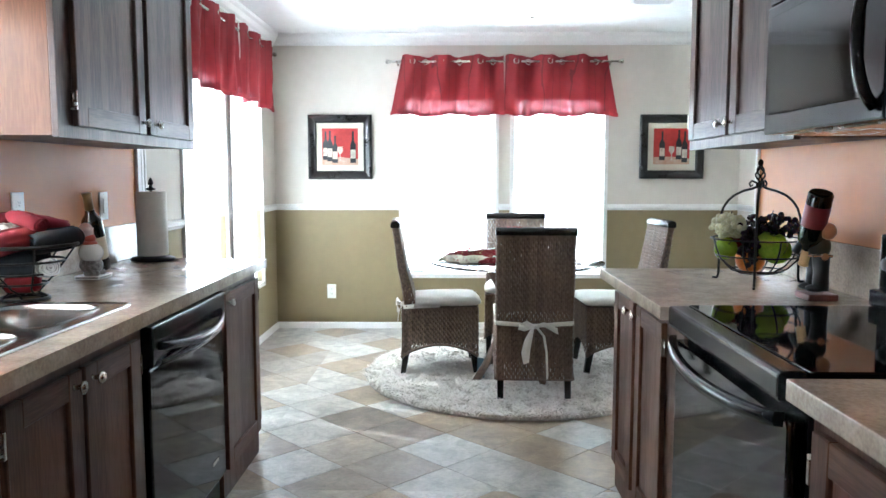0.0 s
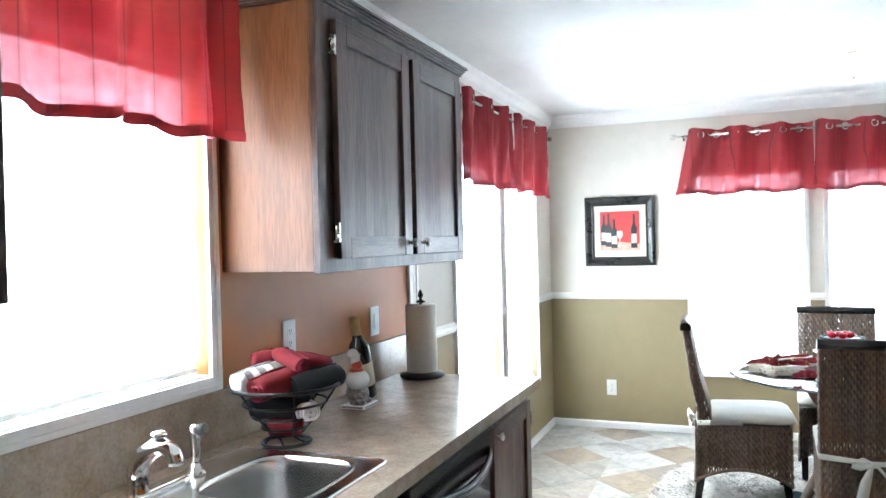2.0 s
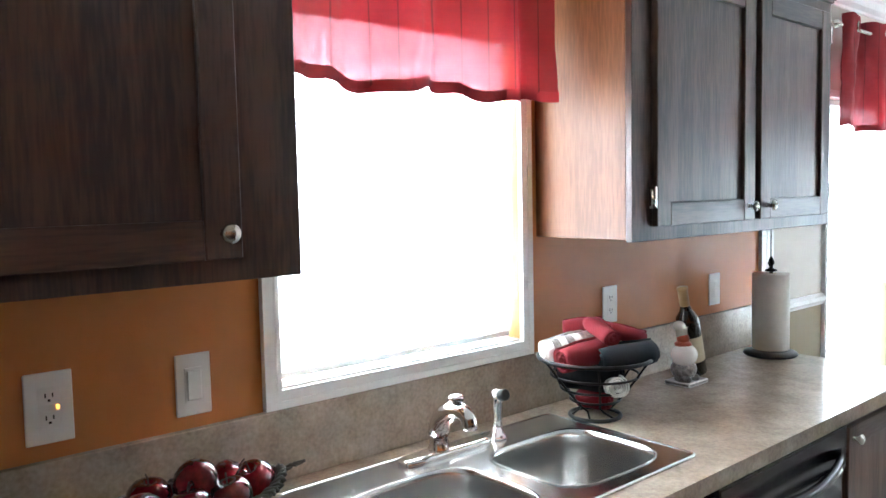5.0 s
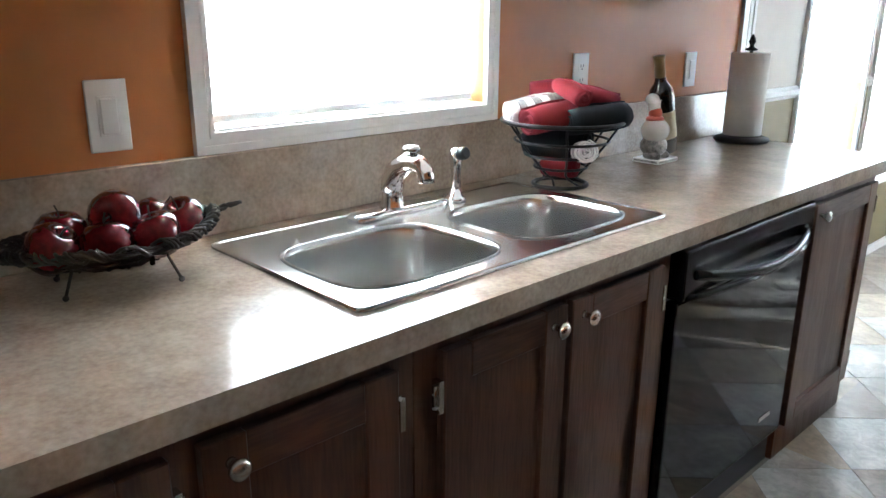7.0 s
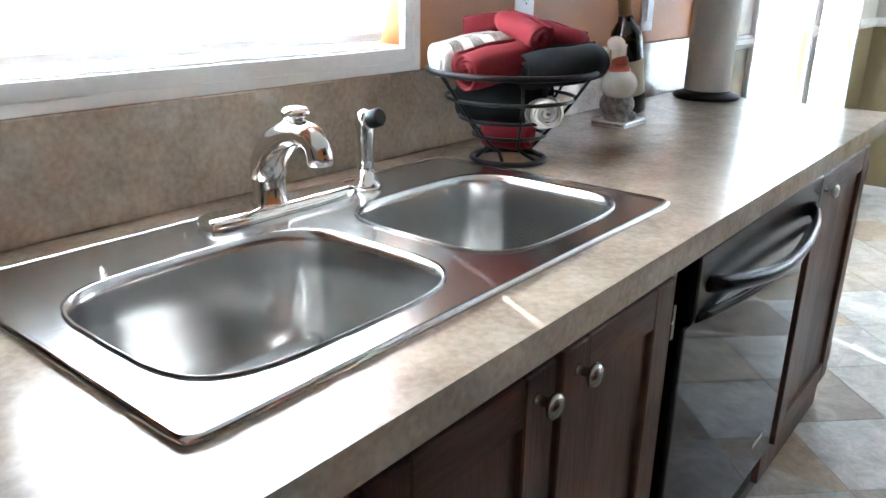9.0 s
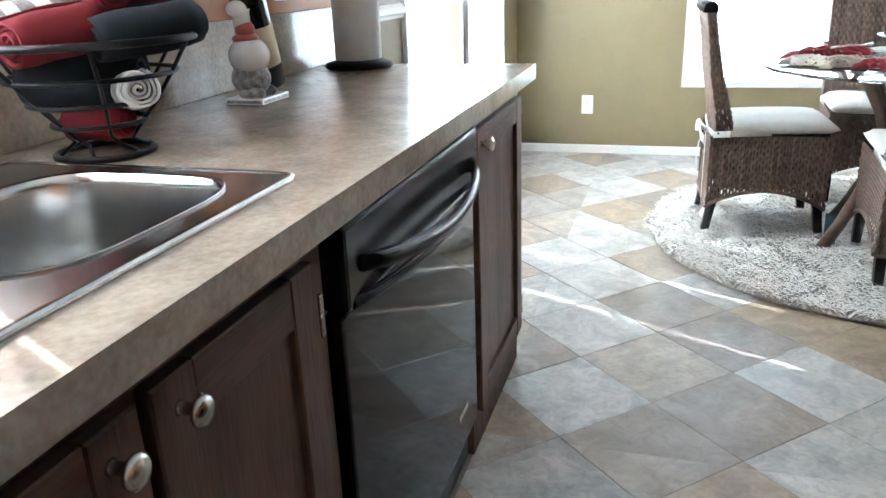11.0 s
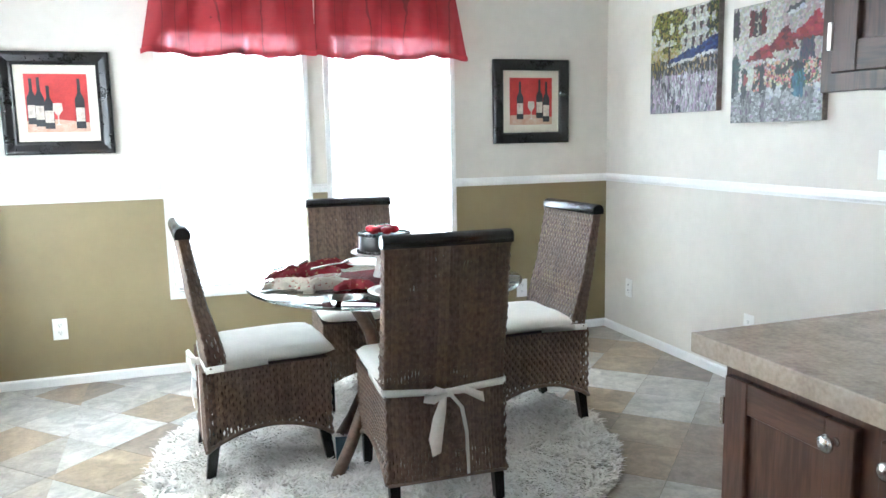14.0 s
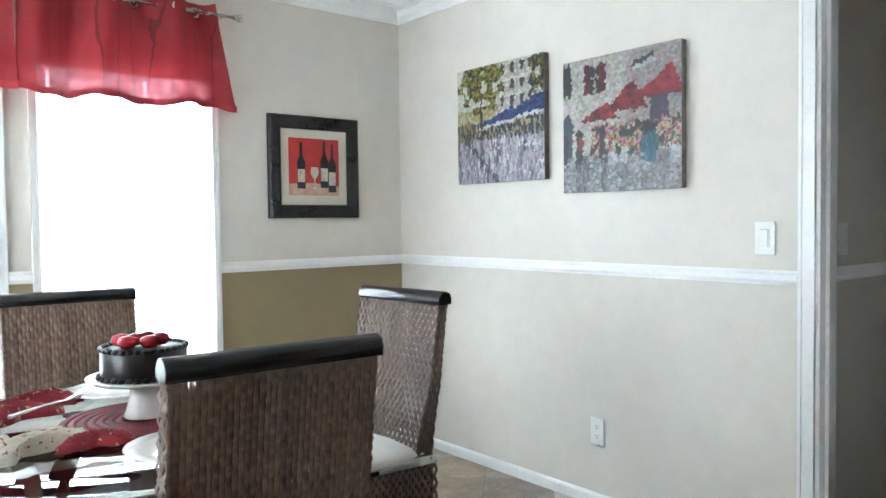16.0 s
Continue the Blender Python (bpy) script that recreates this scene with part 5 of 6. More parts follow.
def weave(P, width, height, pitch=0.0098, stake=0.019):
    """Over-and-under strands on the patch P(u, v), u and v in metres; P gives place and outward normal."""
    bm = bmesh.new()
    nr, ns = int(height / pitch), max(2, int(width / stake))
    for j in range(nr):
        v0 = (j + 0.5) * height / nr
        rows = []
        for i in range(2 * ns + 1):
            u = width * i / (2 * ns)
            up = (1 if (i // 2 + j) % 2 == 0 else -1) if i % 2 else 0
            c, _ = P(u, v0)
            # here and there the strands have slipped apart and let the light through
            loose = noise.noise(Vector((c.x * 34 + 4.3, c.y * 2, c.z * 75))) > 0.40
            hw = pitch * (0.36 if loose else (0.50, 0.58, 0.505)[up])
            ring = []
            for dv, dn in ((-hw, -0.0012), (0, 0.0016), (hw, -0.0012)):
                p, nn = P(u, min(height, max(0, v0 + dv + 0.0016 * up)))
                ring.append(bm.verts.new(p + nn * (dn + 0.0040 * up)))
            rows.append(ring)
        for a, b in zip(rows, rows[1:]):
            for k in range(2):
                bm.faces.new((a[k], a[k + 1], b[k + 1], b[k])).smooth = True
    return bm


def upright(P):
    """The same patch with its strands running up instead of across."""
    return lambda u, v: P(v, u)


def chair():
    """Parsons chair of woven rattan, facing +y, with a tied cream cushion."""
    ob = thing("dining_chair", (0, 0, 0), "dark rattan dining chair with a tied cream cushion", "chair", "chairs round the glass table")
    HW, ZB, ZS, ZT = 0.212, 0.125, 0.435, 0.935

    def back_y(z):
        s = max(0.0, (z - 0.40) / (ZT - 0.40))
        return -0.222 + 0.020 * math.sin(math.pi * min(1, max(0, (z - ZB) / 0.55))) - 0.050 * s ** 1.6

    def Pback(u, v):
        z = ZB + v
        d = (back_y(z + 0.004) - back_y(z - 0.004)) / 0.008
        return Vector((HW - u, back_y(z), z)), Vector((0, -1, d)).normalized()

    def Pfront(u, v):
        z = ZS + v
        d = (back_y(z + 0.004) - back_y(z - 0.004)) / 0.008
        return Vector((u - HW, back_y(z) + thick(z), z)), Vector((0, 1, -d)).normalized()

    def thick(z):
        return 0.034 + 0.034 * max(0.0, 1 - (z - ZS) / (ZT - ZS)) ** 1.6

    def low(s):
        return ZB + 0.075 * math.sin(math.pi * min(1, max(0, s))) ** 0.8

    def Pside(sg):
        def P(u, v):
            s = u / 0.445
            z0 = low(s)
            y = -0.222 + u
            return Vector((sg * HW, y if sg > 0 else -0.222 + 0.445 - u, z0 + (ZS - z0) * v / (ZS - ZB)) if sg > 0 else (sg * HW, -0.222 + 0.445 - u, low(1 - s) + (ZS - low(1 - s)) * v / (ZS - ZB))), Vector((sg, 0, 0))
        return P

    def Pfa(u, v):
        s = u / (2 * HW)
        z0 = low(s)
        return Vector((u - HW, 0.223, z0 + (ZS - z0) * v / (ZS - ZB))), Vector((0, 1, 0))

    def Pedge(sg):
        def P(u, v):
            z = ZS + v
            return Vector((sg * (HW + 0.001), back_y(z) + thick(z) * u / 0.04, z)), Vector((sg, 0, 0))
        return P
    bk = part("backrest", weave(upright(Pback), ZT - ZB, 2 * HW, 0.0118, 0.021), RATTAN, ob, "woven rattan back")
    part("backrest_front", weave(upright(Pfront), ZT - ZS, 2 * HW, 0.0118, 0.021), RATTAN, bk)
    for sg in (-1, 1):
        part("backrest_edge", weave(upright(Pedge(sg)), ZT - ZS, 0.04, 0.010, 0.021), RATTAN, bk)
    st = part("seat", boxed(-HW + 0.006, HW - 0.006, -0.185, 0.216, ZB + 0.085, ZS - 0.003), CORE, ob)
    for sg in (-1, 1):
        part("side_apron", weave(upright(Pside(sg)), ZS - ZB, 0.445, 0.0118, 0.021), RATTAN, st)
        # piping along the arched lower edge
        part("piping", tube(bmesh.new(), [(sg * (HW + 0.001), -0.222 + 0.445 * i / 16, low(i / 16) + 0.002) for i in range(17)], 0.0085, 8), RATTAN, st)
    part("front_apron", weave(upright(Pfa), ZS - ZB, 2 * HW, 0.0118, 0.021), RATTAN, st)
    part("back_piping", tube(bmesh.new(), [(-HW, -0.224, ZB), (HW, -0.224, ZB)], 0.006, 6), RATTAN, st)
    top = back_y(ZT) + 0.02
    bm = bmesh.new()
    prof = [(-0.026, -0.006), (-0.028, 0.014), (-0.022, 0.030), (-0.006, 0.037), (0.012, 0.034), (0.024, 0.022), (0.027, 0.006), (0.024, -0.006)]
    rows = [[bm.verts.new((x, top - 0.004 + a * k, ZT + b * k)) for a, b in prof] for x, k in ((-HW - 0.007, 0.92), (-HW - 0.003, 1), (HW + 0.003, 1), (HW + 0.007, 0.92))]
    for a, b in zip(rows, rows[1:]):
        for i in range(8):
            bm.faces.new((a[i], a[(i + 1) % 8], b[(i + 1) % 8], b[i])).smooth = True
    bm.faces.new(rows[0])
    bm.faces.new(rows[-1][::-1])
    part("top_rail", bm, STAIN, ob, "black rounded top rail")
    for x in (-1, 1):
        for y in (-0.205, 0.205):
            bm = bmesh.new()
            rows = []
            for z, h, sp in ((0.0, 0.0155, 0.012), (0.125, 0.018, -0.006), (0.215, 0.016, -0.03)):
                cx, cy = x * (HW - 0.026), y + sp * (1 if y > 0 else -1)
                rows.append([bm.verts.new((cx + a * h, cy + b * h, z)) for a, b in ((-1, -1), (1, -1), (1, 1), (-1, 1))])
            for a, b in zip(rows, rows[1:]):
                for i in range(4):
                    bm.faces.new((a[i], a[(i + 1) % 4], b[(i + 1) % 4], b[i]))
            bm.faces.new(rows[0])
            bm.faces.new(rows[-1])
            part("leg", bm, STAIN, ob, "black tapered leg")
    # cushion: pillowed slab
    bm = bmesh.new()
    n = 14
    grid = {}
    for sgn in (1, -1):
        for i in range(n + 1):
            for j in range(n + 1):
                a, b = 2 * i / n - 1, 2 * j / n - 1
                edge = (1 - abs(a) ** 6) * (1 - abs(b) ** 6)
                if sgn < 0 and edge < 1e-9:
                    grid[sgn, i, j] = grid[1, i, j]
                    continue
                ca, cb = a * (1 - 0.03 * b * b), b * (1 - 0.03 * a * a)
                z = 0.464 + sgn * 0.028 * edge ** 0.35 + (0.006 * (1 - a * a) * (1 - b * b) + 0.002 * math.sin(7 * a + 3 * b) if sgn > 0 else 0)
                grid[sgn, i, j] = bm.verts.new((ca * 0.222, 0.035 + cb * 0.212, z))
    for sgn in (1, -1):
        for i in range(n):
            for j in range(n):
                q = [grid[sgn, i, j], grid[sgn, i + 1, j], grid[sgn, i + 1, j + 1], grid[sgn, i, j + 1]]
                if len(set(q)) == 4:
                    bm.faces.new(q).smooth = True
    cu = part("cushion", bm, CUSHION, ob, "cream canvas seat cushion")

    def ribbon(pts, wid, thick=0.0015, up=(0, 0, 1)):
        bm = bmesh.new()
        up = Vector(up)
        rows = []
        for p, w in zip(pts, wid):
            p = Vector(p)
            rows.append([bm.verts.new(p + up * w / 2), bm.verts.new(p - up * w / 2), bm.verts.new(p - up * w / 2 + Vector((0, -thick, 0))), bm.verts.new(p + up * w / 2 + Vector((0, -thick, 0)))])
        for a, b in zip(rows, rows[1:]):
            for i in range(4):
                bm.faces.new((a[i], a[(i + 1) % 4], b[(i + 1) % 4], b[i])).smooth = True
        bm.faces.new(rows[0])
        bm.faces.new(rows[-1])
        return bm
    yb = back_y(0.42) - 0.006
    part("tie_band", ribbon([(-HW - 0.006, 0.0, 0.452), (-HW - 0.007, -0.15, 0.445), (-HW - 0.004, yb - 0.001, 0.44), (-0.1, yb - 0.003, 0.432), (0.0, yb - 0.006, 0.425), (0.1, yb - 0.003, 0.432), (HW + 0.004, yb - 0.001, 0.44), (HW + 0.007, -0.15, 0.445), (HW + 0.006, 0.0, 0.452)], [0.028, 0.028, 0.026, 0.024, 0.02, 0.024, 0.026, 0.028, 0.028]), CUSHION, cu, "cream tie band")
    kn = ball(bmesh.new(), (0.005, yb - 0.014, 0.424), 0.017, 8, (1.2, 0.7, 0.9))
    part("knot", kn, CUSHION, cu)
    y = yb - 0.014
    part("bow_loop", ribbon([(0.0, y, 0.425), (-0.05, y - 0.026, 0.446), (-0.09, y - 0.034, 0.428), (-0.055, y - 0.036, 0.418), (0, y - 0.008, 0.424)], [0.014, 0.03, 0.03, 0.028, 0.014], 0.002, (0.2, 0, 1)), CUSHION, cu)
    part("bow_loop", ribbon([(0.0, y, 0.425), (0.05, y - 0.028, 0.440), (0.10, y - 0.026, 0.414), (0.125, y - 0.014, 0.40)], [0.014, 0.026, 0.034, 0.036], 0.002, (-0.15, 0, 1)), CUSHION, cu)
    part("bow_tail", ribbon([(-0.01, y, 0.42), (-0.035, y - 0.020, 0.36), (-0.05, y - 0.026, 0.29), (-0.046, y - 0.018, 0.22)], [0.018, 0.045, 0.05, 0.03], 0.002, (1, 0, 0.35)), CUSHION, cu)
    part("bow_tail", ribbon([(0.01, y, 0.42), (0.05, y - 0.003, 0.37), (0.066, y - 0.004, 0.28), (0.07, y - 0.004, 0.17), (0.072, y - 0.002, 0.10)], [0.016, 0.014, 0.012, 0.011, 0.010], 0.002, (1, 0, 0.1)), CUSHION, cu)
    return ob


first = chair()
first.scale = (1.0, 1.07, 1.0)
for o in first.children_recursive:
    if o.data.materials[0] == RATTAN and "piping" not in o.name:
        tagged(o, kind="stuff")
PLACES = [(0.585, 4.415, -1.5), (0.036, 4.915, -86.8), (1.185, 4.93, 92.5), (0.575, 5.46, 176.4)]
RUG_Z = 0.012
for x, y, rz in PLACES[1:]:
    copy_thing(first, pose(x, y, RUG_Z, 0, 0, rz))
first.matrix_basis = pose(PLACES[0][0], PLACES[0][1], RUG_Z, 0, 0, PLACES[0][2]) @ Matrix.Diagonal((1.0, 1.07, 1.0, 1.0))


def rug():
    cx, cy, R = 0.53, 4.815, 0.945
    ob = thing("round_rug", (cx, cy, 0), "round cream-grey shaggy rug on the tiles", "rug")
    back = mat("rug_backing", (0.62, 0.58, 0.52), 0.95, var=0.2, scale=60, bump=0.6, bscale=300)
    m = bpy.data.materials.new("shag_pile")
    m.use_nodes = True
    n, l = m.node_tree.nodes, m.node_tree.links
    b = n["Principled BSDF"]
    b.inputs["Roughness"].default_value = 0.9
    geo, r = n.new("ShaderNodeNewGeometry"), n.new("ShaderNodeValToRGB")
    r.color_ramp.elements[0].color, r.color_ramp.elements[1].color = (0.62, 0.57, 0.51, 1), (0.80, 0.76, 0.70, 1)
    r.color_ramp.elements[1].position = 0.6
    l.new(geo.outputs["Random Per Island"], r.inputs[0]), l.new(r.outputs[0], b.inputs["Base Color"])
    part("backing", lathe(bmesh.new(), [(R - 0.03, 0.001), (R, 0.003), (R - 0.005, 0.012), (0.01, 0.012)], (cx, cy, 0), 64), back, ob)
    rng = np.random.default_rng(4)
    N = 40000
    rad, th = R * np.sqrt(rng.random(N)), rng.random(N) * 2 * np.pi
    x, y = rad * np.cos(th), rad * np.sin(th)
    # each tuft is a bent three-sided spike that leans its own way, in drifting clumps
    la = 2.5 * np.sin(x * 19 + 2 * np.sin(y * 13)) + 2.2 * np.cos(y * 17 + x * 7) + rng.normal(0, 0.9, N)
    ln, wd = rng.uniform(0.020, 0.038, N), rng.uniform(0.005, 0.009, N)
    lean = rng.uniform(0.7, 1.5, N)
    vs, fs = np.zeros((N, 7, 3)), []
    for k in range(3):
        a = la + k * 2 * np.pi / 3
        vs[:, k] = np.stack([x + wd * np.cos(a), y + wd * np.sin(a), np.full(N, 0.010)], 1)
        mx, my, mz = x + ln * 0.45 * lean * np.cos(la), y + ln * 0.45 * lean * np.sin(la), 0.010 + ln * 0.62
        vs[:, 3 + k] = np.stack([mx + 0.8 * wd * np.cos(a), my + 0.8 * wd * np.sin(a), mz], 1)
    vs[:, 6] = np.stack([x + ln * 1.05 * lean * np.cos(la), y + ln * 1.05 * lean * np.sin(la), 0.012 + ln * 0.72], 1)
    base = np.arange(N)[:, None] * 7
    pat = np.array([[0, 1, 4], [0, 4, 3], [1, 2, 5], [1, 5, 4], [2, 0, 3], [2, 3, 5], [3, 4, 6], [4, 5, 6], [5, 3, 6]])
    tri = (base[:, :, None] + pat[None]).reshape(-1, 3)
    me = bpy.data.meshes.new("pile")
    me.from_pydata(vs.reshape(-1, 3).tolist(), [], tri.tolist())
    me.materials.append(m)
    p = new("shag", me)
    p.parent = ob
    tagged(p, "long cream shag pile", kind="stuff")


rug()


def table():
    cx, cy, R, zt = 0.52, 4.725, 0.535, 0.738
    ob = thing("dining_table", (cx, cy, 0.012), "round glass dining table on a crossed rattan base", "table")
    part("tabletop", lathe(bmesh.new(), [(0.01, 0.0), (R - 0.006, 0.0), (R, 0.004), (R, 0.008), (R - 0.01, 0.012), (0.01, 0.012)], (cx, cy, zt - 0.012), 72), glass("table_glass", (0.90, 0.97, 0.94)), ob, "clear round glass top with a green edge")
    ob.children[0].visible_shadow = False
    POLE = rattan("wrapped_rattan_pole", (0.17, 0.10, 0.065), (0.07, 0.04, 0.028))
    for k in range(4):
        a = math.pi / 2 * k + 0.55
        c, s = math.cos(a), math.sin(a)
        pts = [(cx + r * c, cy + r * s, z) for r, z in ((0.30, 0.014), (0.22, 0.12), (0.10, 0.32), (0.06, 0.42), (0.10, 0.55), (0.20, 0.70), (0.215, zt - 0.013))]
        lg = part("leg", tube(bmesh.new(), pts, 0.024, 12), POLE, ob, "rattan-wrapped curved leg")
        part("pad", lathe(bmesh.new(), [(0.03, -0.006), (0.03, 0.0)], (cx + 0.215 * c, cy + 0.215 * s, zt - 0.0125), 14), RUBBER, lg)
        part("foot", boxed(cx + 0.30 * c - 0.02, cx + 0.30 * c + 0.02, cy + 0.30 * s - 0.02, cy + 0.30 * s + 0.02, 0.012, 0.02, 0.003), STAIN, lg)
    part("binding", lathe(bmesh.new(), [(0.075, -0.03), (0.085, 0), (0.075, 0.03)], (cx, cy, 0.42), 20), STAIN, ob)
    return cx, cy, zt


TX, TY, TZ = table()
TAGBLUE = mat("blue_grey_card", (0.10, 0.17, 0.21), 0.4, var=0.1)
tg = bmesh.new()
m = Matrix.Translation((0.30, 4.62, 0.085)) @ Euler((radians(-22), radians(12), radians(20))).to_matrix().to_4x4()
box(tg, -0.026, 0.026, -0.0012, 0.0012, -0.065, 0.065)
bmesh.ops.transform(tg, matrix=m, verts=tg.verts)
solid("hanging_tag", tg, TAGBLUE, "blue-grey card tag hanging by the chair leg", "tag")

# place mat: coiled braid
MATRED = mat("dark_red_braid", (0.16, 0.018, 0.022), 0.8, var=0.3, scale=60, bump=0.5, bscale=300)
pm = thing("place_mat", (TX, TY, TZ), "round dark red braided place mat", "place mat")
for k in range(9):
    r = 0.02 + 0.0205 * k
    part("coil", tube(bmesh.new(), [(TX + r * math.cos(t), TY + r * math.sin(t), TZ + 0.0045) for t in [2 * math.pi * i / 40 for i in range(40)]], 0.0105 if k else 0.018, 6, True), MATRED, pm)
for o in pm.children:
    o.scale = (1, 1, 0.4)
    o.location.z = 0.0
cs = thing("cake_stand", (TX, TY, TZ + 0.008), "white ceramic cake stand with a footed plate", "cake stand")
part("foot", lathe(bmesh.new(), [(0.048, 0.0), (0.05, 0.004), (0.044, 0.02), (0.036, 0.05), (0.034, 0.078), (0.05, 0.088)], (TX, TY, TZ + 0.009), 32), PORC, cs)
part("plate", lathe(bmesh.new(), [(0.045, 0.086), (0.12, 0.09), (0.132, 0.097), (0.133, 0.101), (0.12, 0.099), (0.01, 0.098)], (TX, TY, TZ + 0.009), 40), PORC, cs)
CZ = TZ + 0.108
CHOC = mat("chocolate_icing", (0.016, 0.011, 0.010), 0.32, var=0.25, scale=40, bump=0.3, bscale=90)
ck = thing("chocolate_cake", (TX, TY, CZ), "dark chocolate cake topped with strawberries", "cake")
part("sponge", lathe(bmesh.new(), [(0.098, 0), (0.1, 0.004), (0.099, 0.062), (0.094, 0.069), (0.01, 0.07)], (TX, TY, CZ), 40), CHOC, ck)
for ring, zz in ((0.096, 0.07), (0.102, 0.004)):
    bm = bmesh.new()
    for i in range(34):
        a = 2 * math.pi * i / 34
        ball(bm, (TX + ring * math.cos(a), TY + ring * math.sin(a), CZ + zz), 0.0088, 6, (1, 1, 0.8))
    tagged(part("piped_icing", bm, CHOC, ck), kind="stuff")
BERRY = mat("strawberry_skin", (0.45, 0.02, 0.03), 0.25, var=0.15, scale=60, bump=0.3, bscale=300)
LEAFG = mat("green_leaf", (0.08, 0.16, 0.03), 0.5, var=0.2)
for dx, dy in ((-0.045, -0.02), (0.0, -0.04), (0.035, -0.01), (-0.01, 0.02), (0.02, 0.035), (-0.045, 0.03)):
    s = thing("strawberry", (TX + dx, TY + dy, CZ + 0.07), "glossy red strawberry on the cake", "strawberry", "strawberries on the cake")
    part("fruit", lathe(bmesh.new(), [(0.001, 0.0), (0.015, 0.003), (0.023, 0.014), (0.021, 0.025), (0.010, 0.030), (0.001, 0.031)], (TX + dx, TY + dy, CZ + 0.0702), 14), BERRY, s)
    bm = bmesh.new()
    for k in range(5):
        a = 2 * math.pi * k / 5 + dx * 50
        c, sn = math.cos(a), math.sin(a)
        q = [(0, 0, 0.029), (0.006 * c - 0.003 * sn, 0.006 * sn + 0.003 * c, 0.031), (0.014 * c, 0.014 * sn, 0.028), (0.006 * c + 0.003 * sn, 0.006 * sn - 0.003 * c, 0.031)]
        bm.faces.new([bm.verts.new((TX + dx + x, TY + dy + y, CZ + 0.0702 + z)) for x, y, z in q])
    part("leaves", bm, LEAFG, s)


def flower_cloth(name, ground, spot, scale=45):
    m = mat(name, ground, 0.8, var=0.1, scale=20, bump=0.3, bscale=500)
    n, l = m.node_tree.nodes, m.node_tree.links
    co, v, r, mx = n.new("ShaderNodeTexCoord"), n.new("ShaderNodeTexNoise"), n.new("ShaderNodeMapRange"), n.new("ShaderNodeMixRGB")
    v.inputs["Scale"].default_value = scale
    r.inputs[1].default_value, r.inputs[2].default_value = 0.62, 0.67
    l.new(co.outputs["Object"], v.inputs[0]), l.new(v.outputs[0], r.inputs[0]), l.new(r.outputs[0], mx.inputs[0])
    b = n["Principled BSDF"]
    old = b.inputs["Base Color"].links[0].from_socket
    l.new(old, mx.inputs[1])
    mx.inputs[2].default_value = (*spot, 1)
    l.new(mx.outputs[0], b.inputs["Base Color"])
    return m


def napkin(x, y, rz, lx, ly, hgt, material, label, seed):
    """A crumpled, loosely gathered cloth lying on the glass."""
    n = 34
    m = Matrix.Translation((x, y, TZ + 0.002)) @ Matrix.Rotation(radians(rz), 4, "Z")
    bm = bmesh.new()
    rows = []
    for side in (0, 1):
        for i in range(n + 1):
            row = []
            for j in range(n + 1):
                a, b = 2 * i / n - 1, 2 * j / n - 1
                pinch = (0.42 + 0.58 * abs(a) ** 1.3) * (1 + 0.22 * math.sin(9 * a + seed))
                f = noise.noise(Vector((a * 1.6 + seed, b * 1.4, seed)))
                g = abs(math.sin(b * 8 + 3.4 * f + 4 * a)) ** 1.3
                h = hgt * (0.25 + 0.75 * (1 - abs(a) ** 2)) * (1 - b * b) ** 0.5 * (0.35 + 0.65 * g) + 0.008 * (1 + noise.noise(Vector((a * 5, b * 5, seed))))
                h *= min(1, (1 - abs(b)) * 6 + 0.1)
                row.append(bm.verts.new(m @ Vector((a * lx + 0.02 * f, b * ly * pinch * (1 + 0.3 * f), h + (0.002 if side else 0)))))
            rows.append(row)
    k = n + 1
    for o in (0, k):
        for i in range(n):
            for j in range(n):
                bm.faces.new((rows[o + i][j], rows[o + i + 1][j], rows[o + i + 1][j + 1], rows[o + i][j + 1])).smooth = True
    for i in range(n):
        for j in (0, n):
            bm.faces.new((rows[i][j], rows[i + 1][j], rows[k + i + 1][j], rows[k + i][j]))
            bm.faces.new((rows[j][i], rows[j][i + 1], rows[k + j][i + 1], rows[k + j][i]))
    return solid("cloth_napkin", bm, material, label, "napkin", "napkins on the table")


REDNAP = flower_cloth("red_print_cotton", (0.26, 0.018, 0.028), (0.40, 0.26, 0.14), 60)
CREAMNAP = flower_cloth("cream_floral_cotton", (0.62, 0.56, 0.46), (0.30, 0.04, 0.04), 70)
napkin(0.22, 4.90, 35, 0.15, 0.075, 0.042, REDNAP, "dark red printed napkin lying gathered", 1.3)
napkin(0.15, 4.66, -28, 0.10, 0.055, 0.032, CREAMNAP, "cream floral napkin lying gathered", 4.1)
napkin(0.26, 4.60, 15, 0.11, 0.055, 0.036, CREAMNAP, "cream and red floral napkin bunched on the glass", 7.7)
napkin(0.33, 5.02, 20, 0.12, 0.06, 0.034, REDNAP, "dark red printed napkin by the cake stand", 2.6)
napkin(0.36, 4.56, -10, 0.07, 0.035, 0.024, REDNAP, "red end of a napkin on the glass", 9.2)
PLW = [(0.01, 0.0), (0.06, 0.0), (0.10, 0.010), (0.128, 0.014), (0.13, 0.017), (0.10, 0.014), (0.06, 0.005), (0.01, 0.005)]
for x, y in ((0.50, 4.39), (0.79, 4.64), (0.55, 5.06)):
    solid("dinner_plate", lathe(bmesh.new(), PLW, (x, y, TZ + 0.002), 36), PORC, "round white dinner plate on the glass top", "plate", "plates on the table")
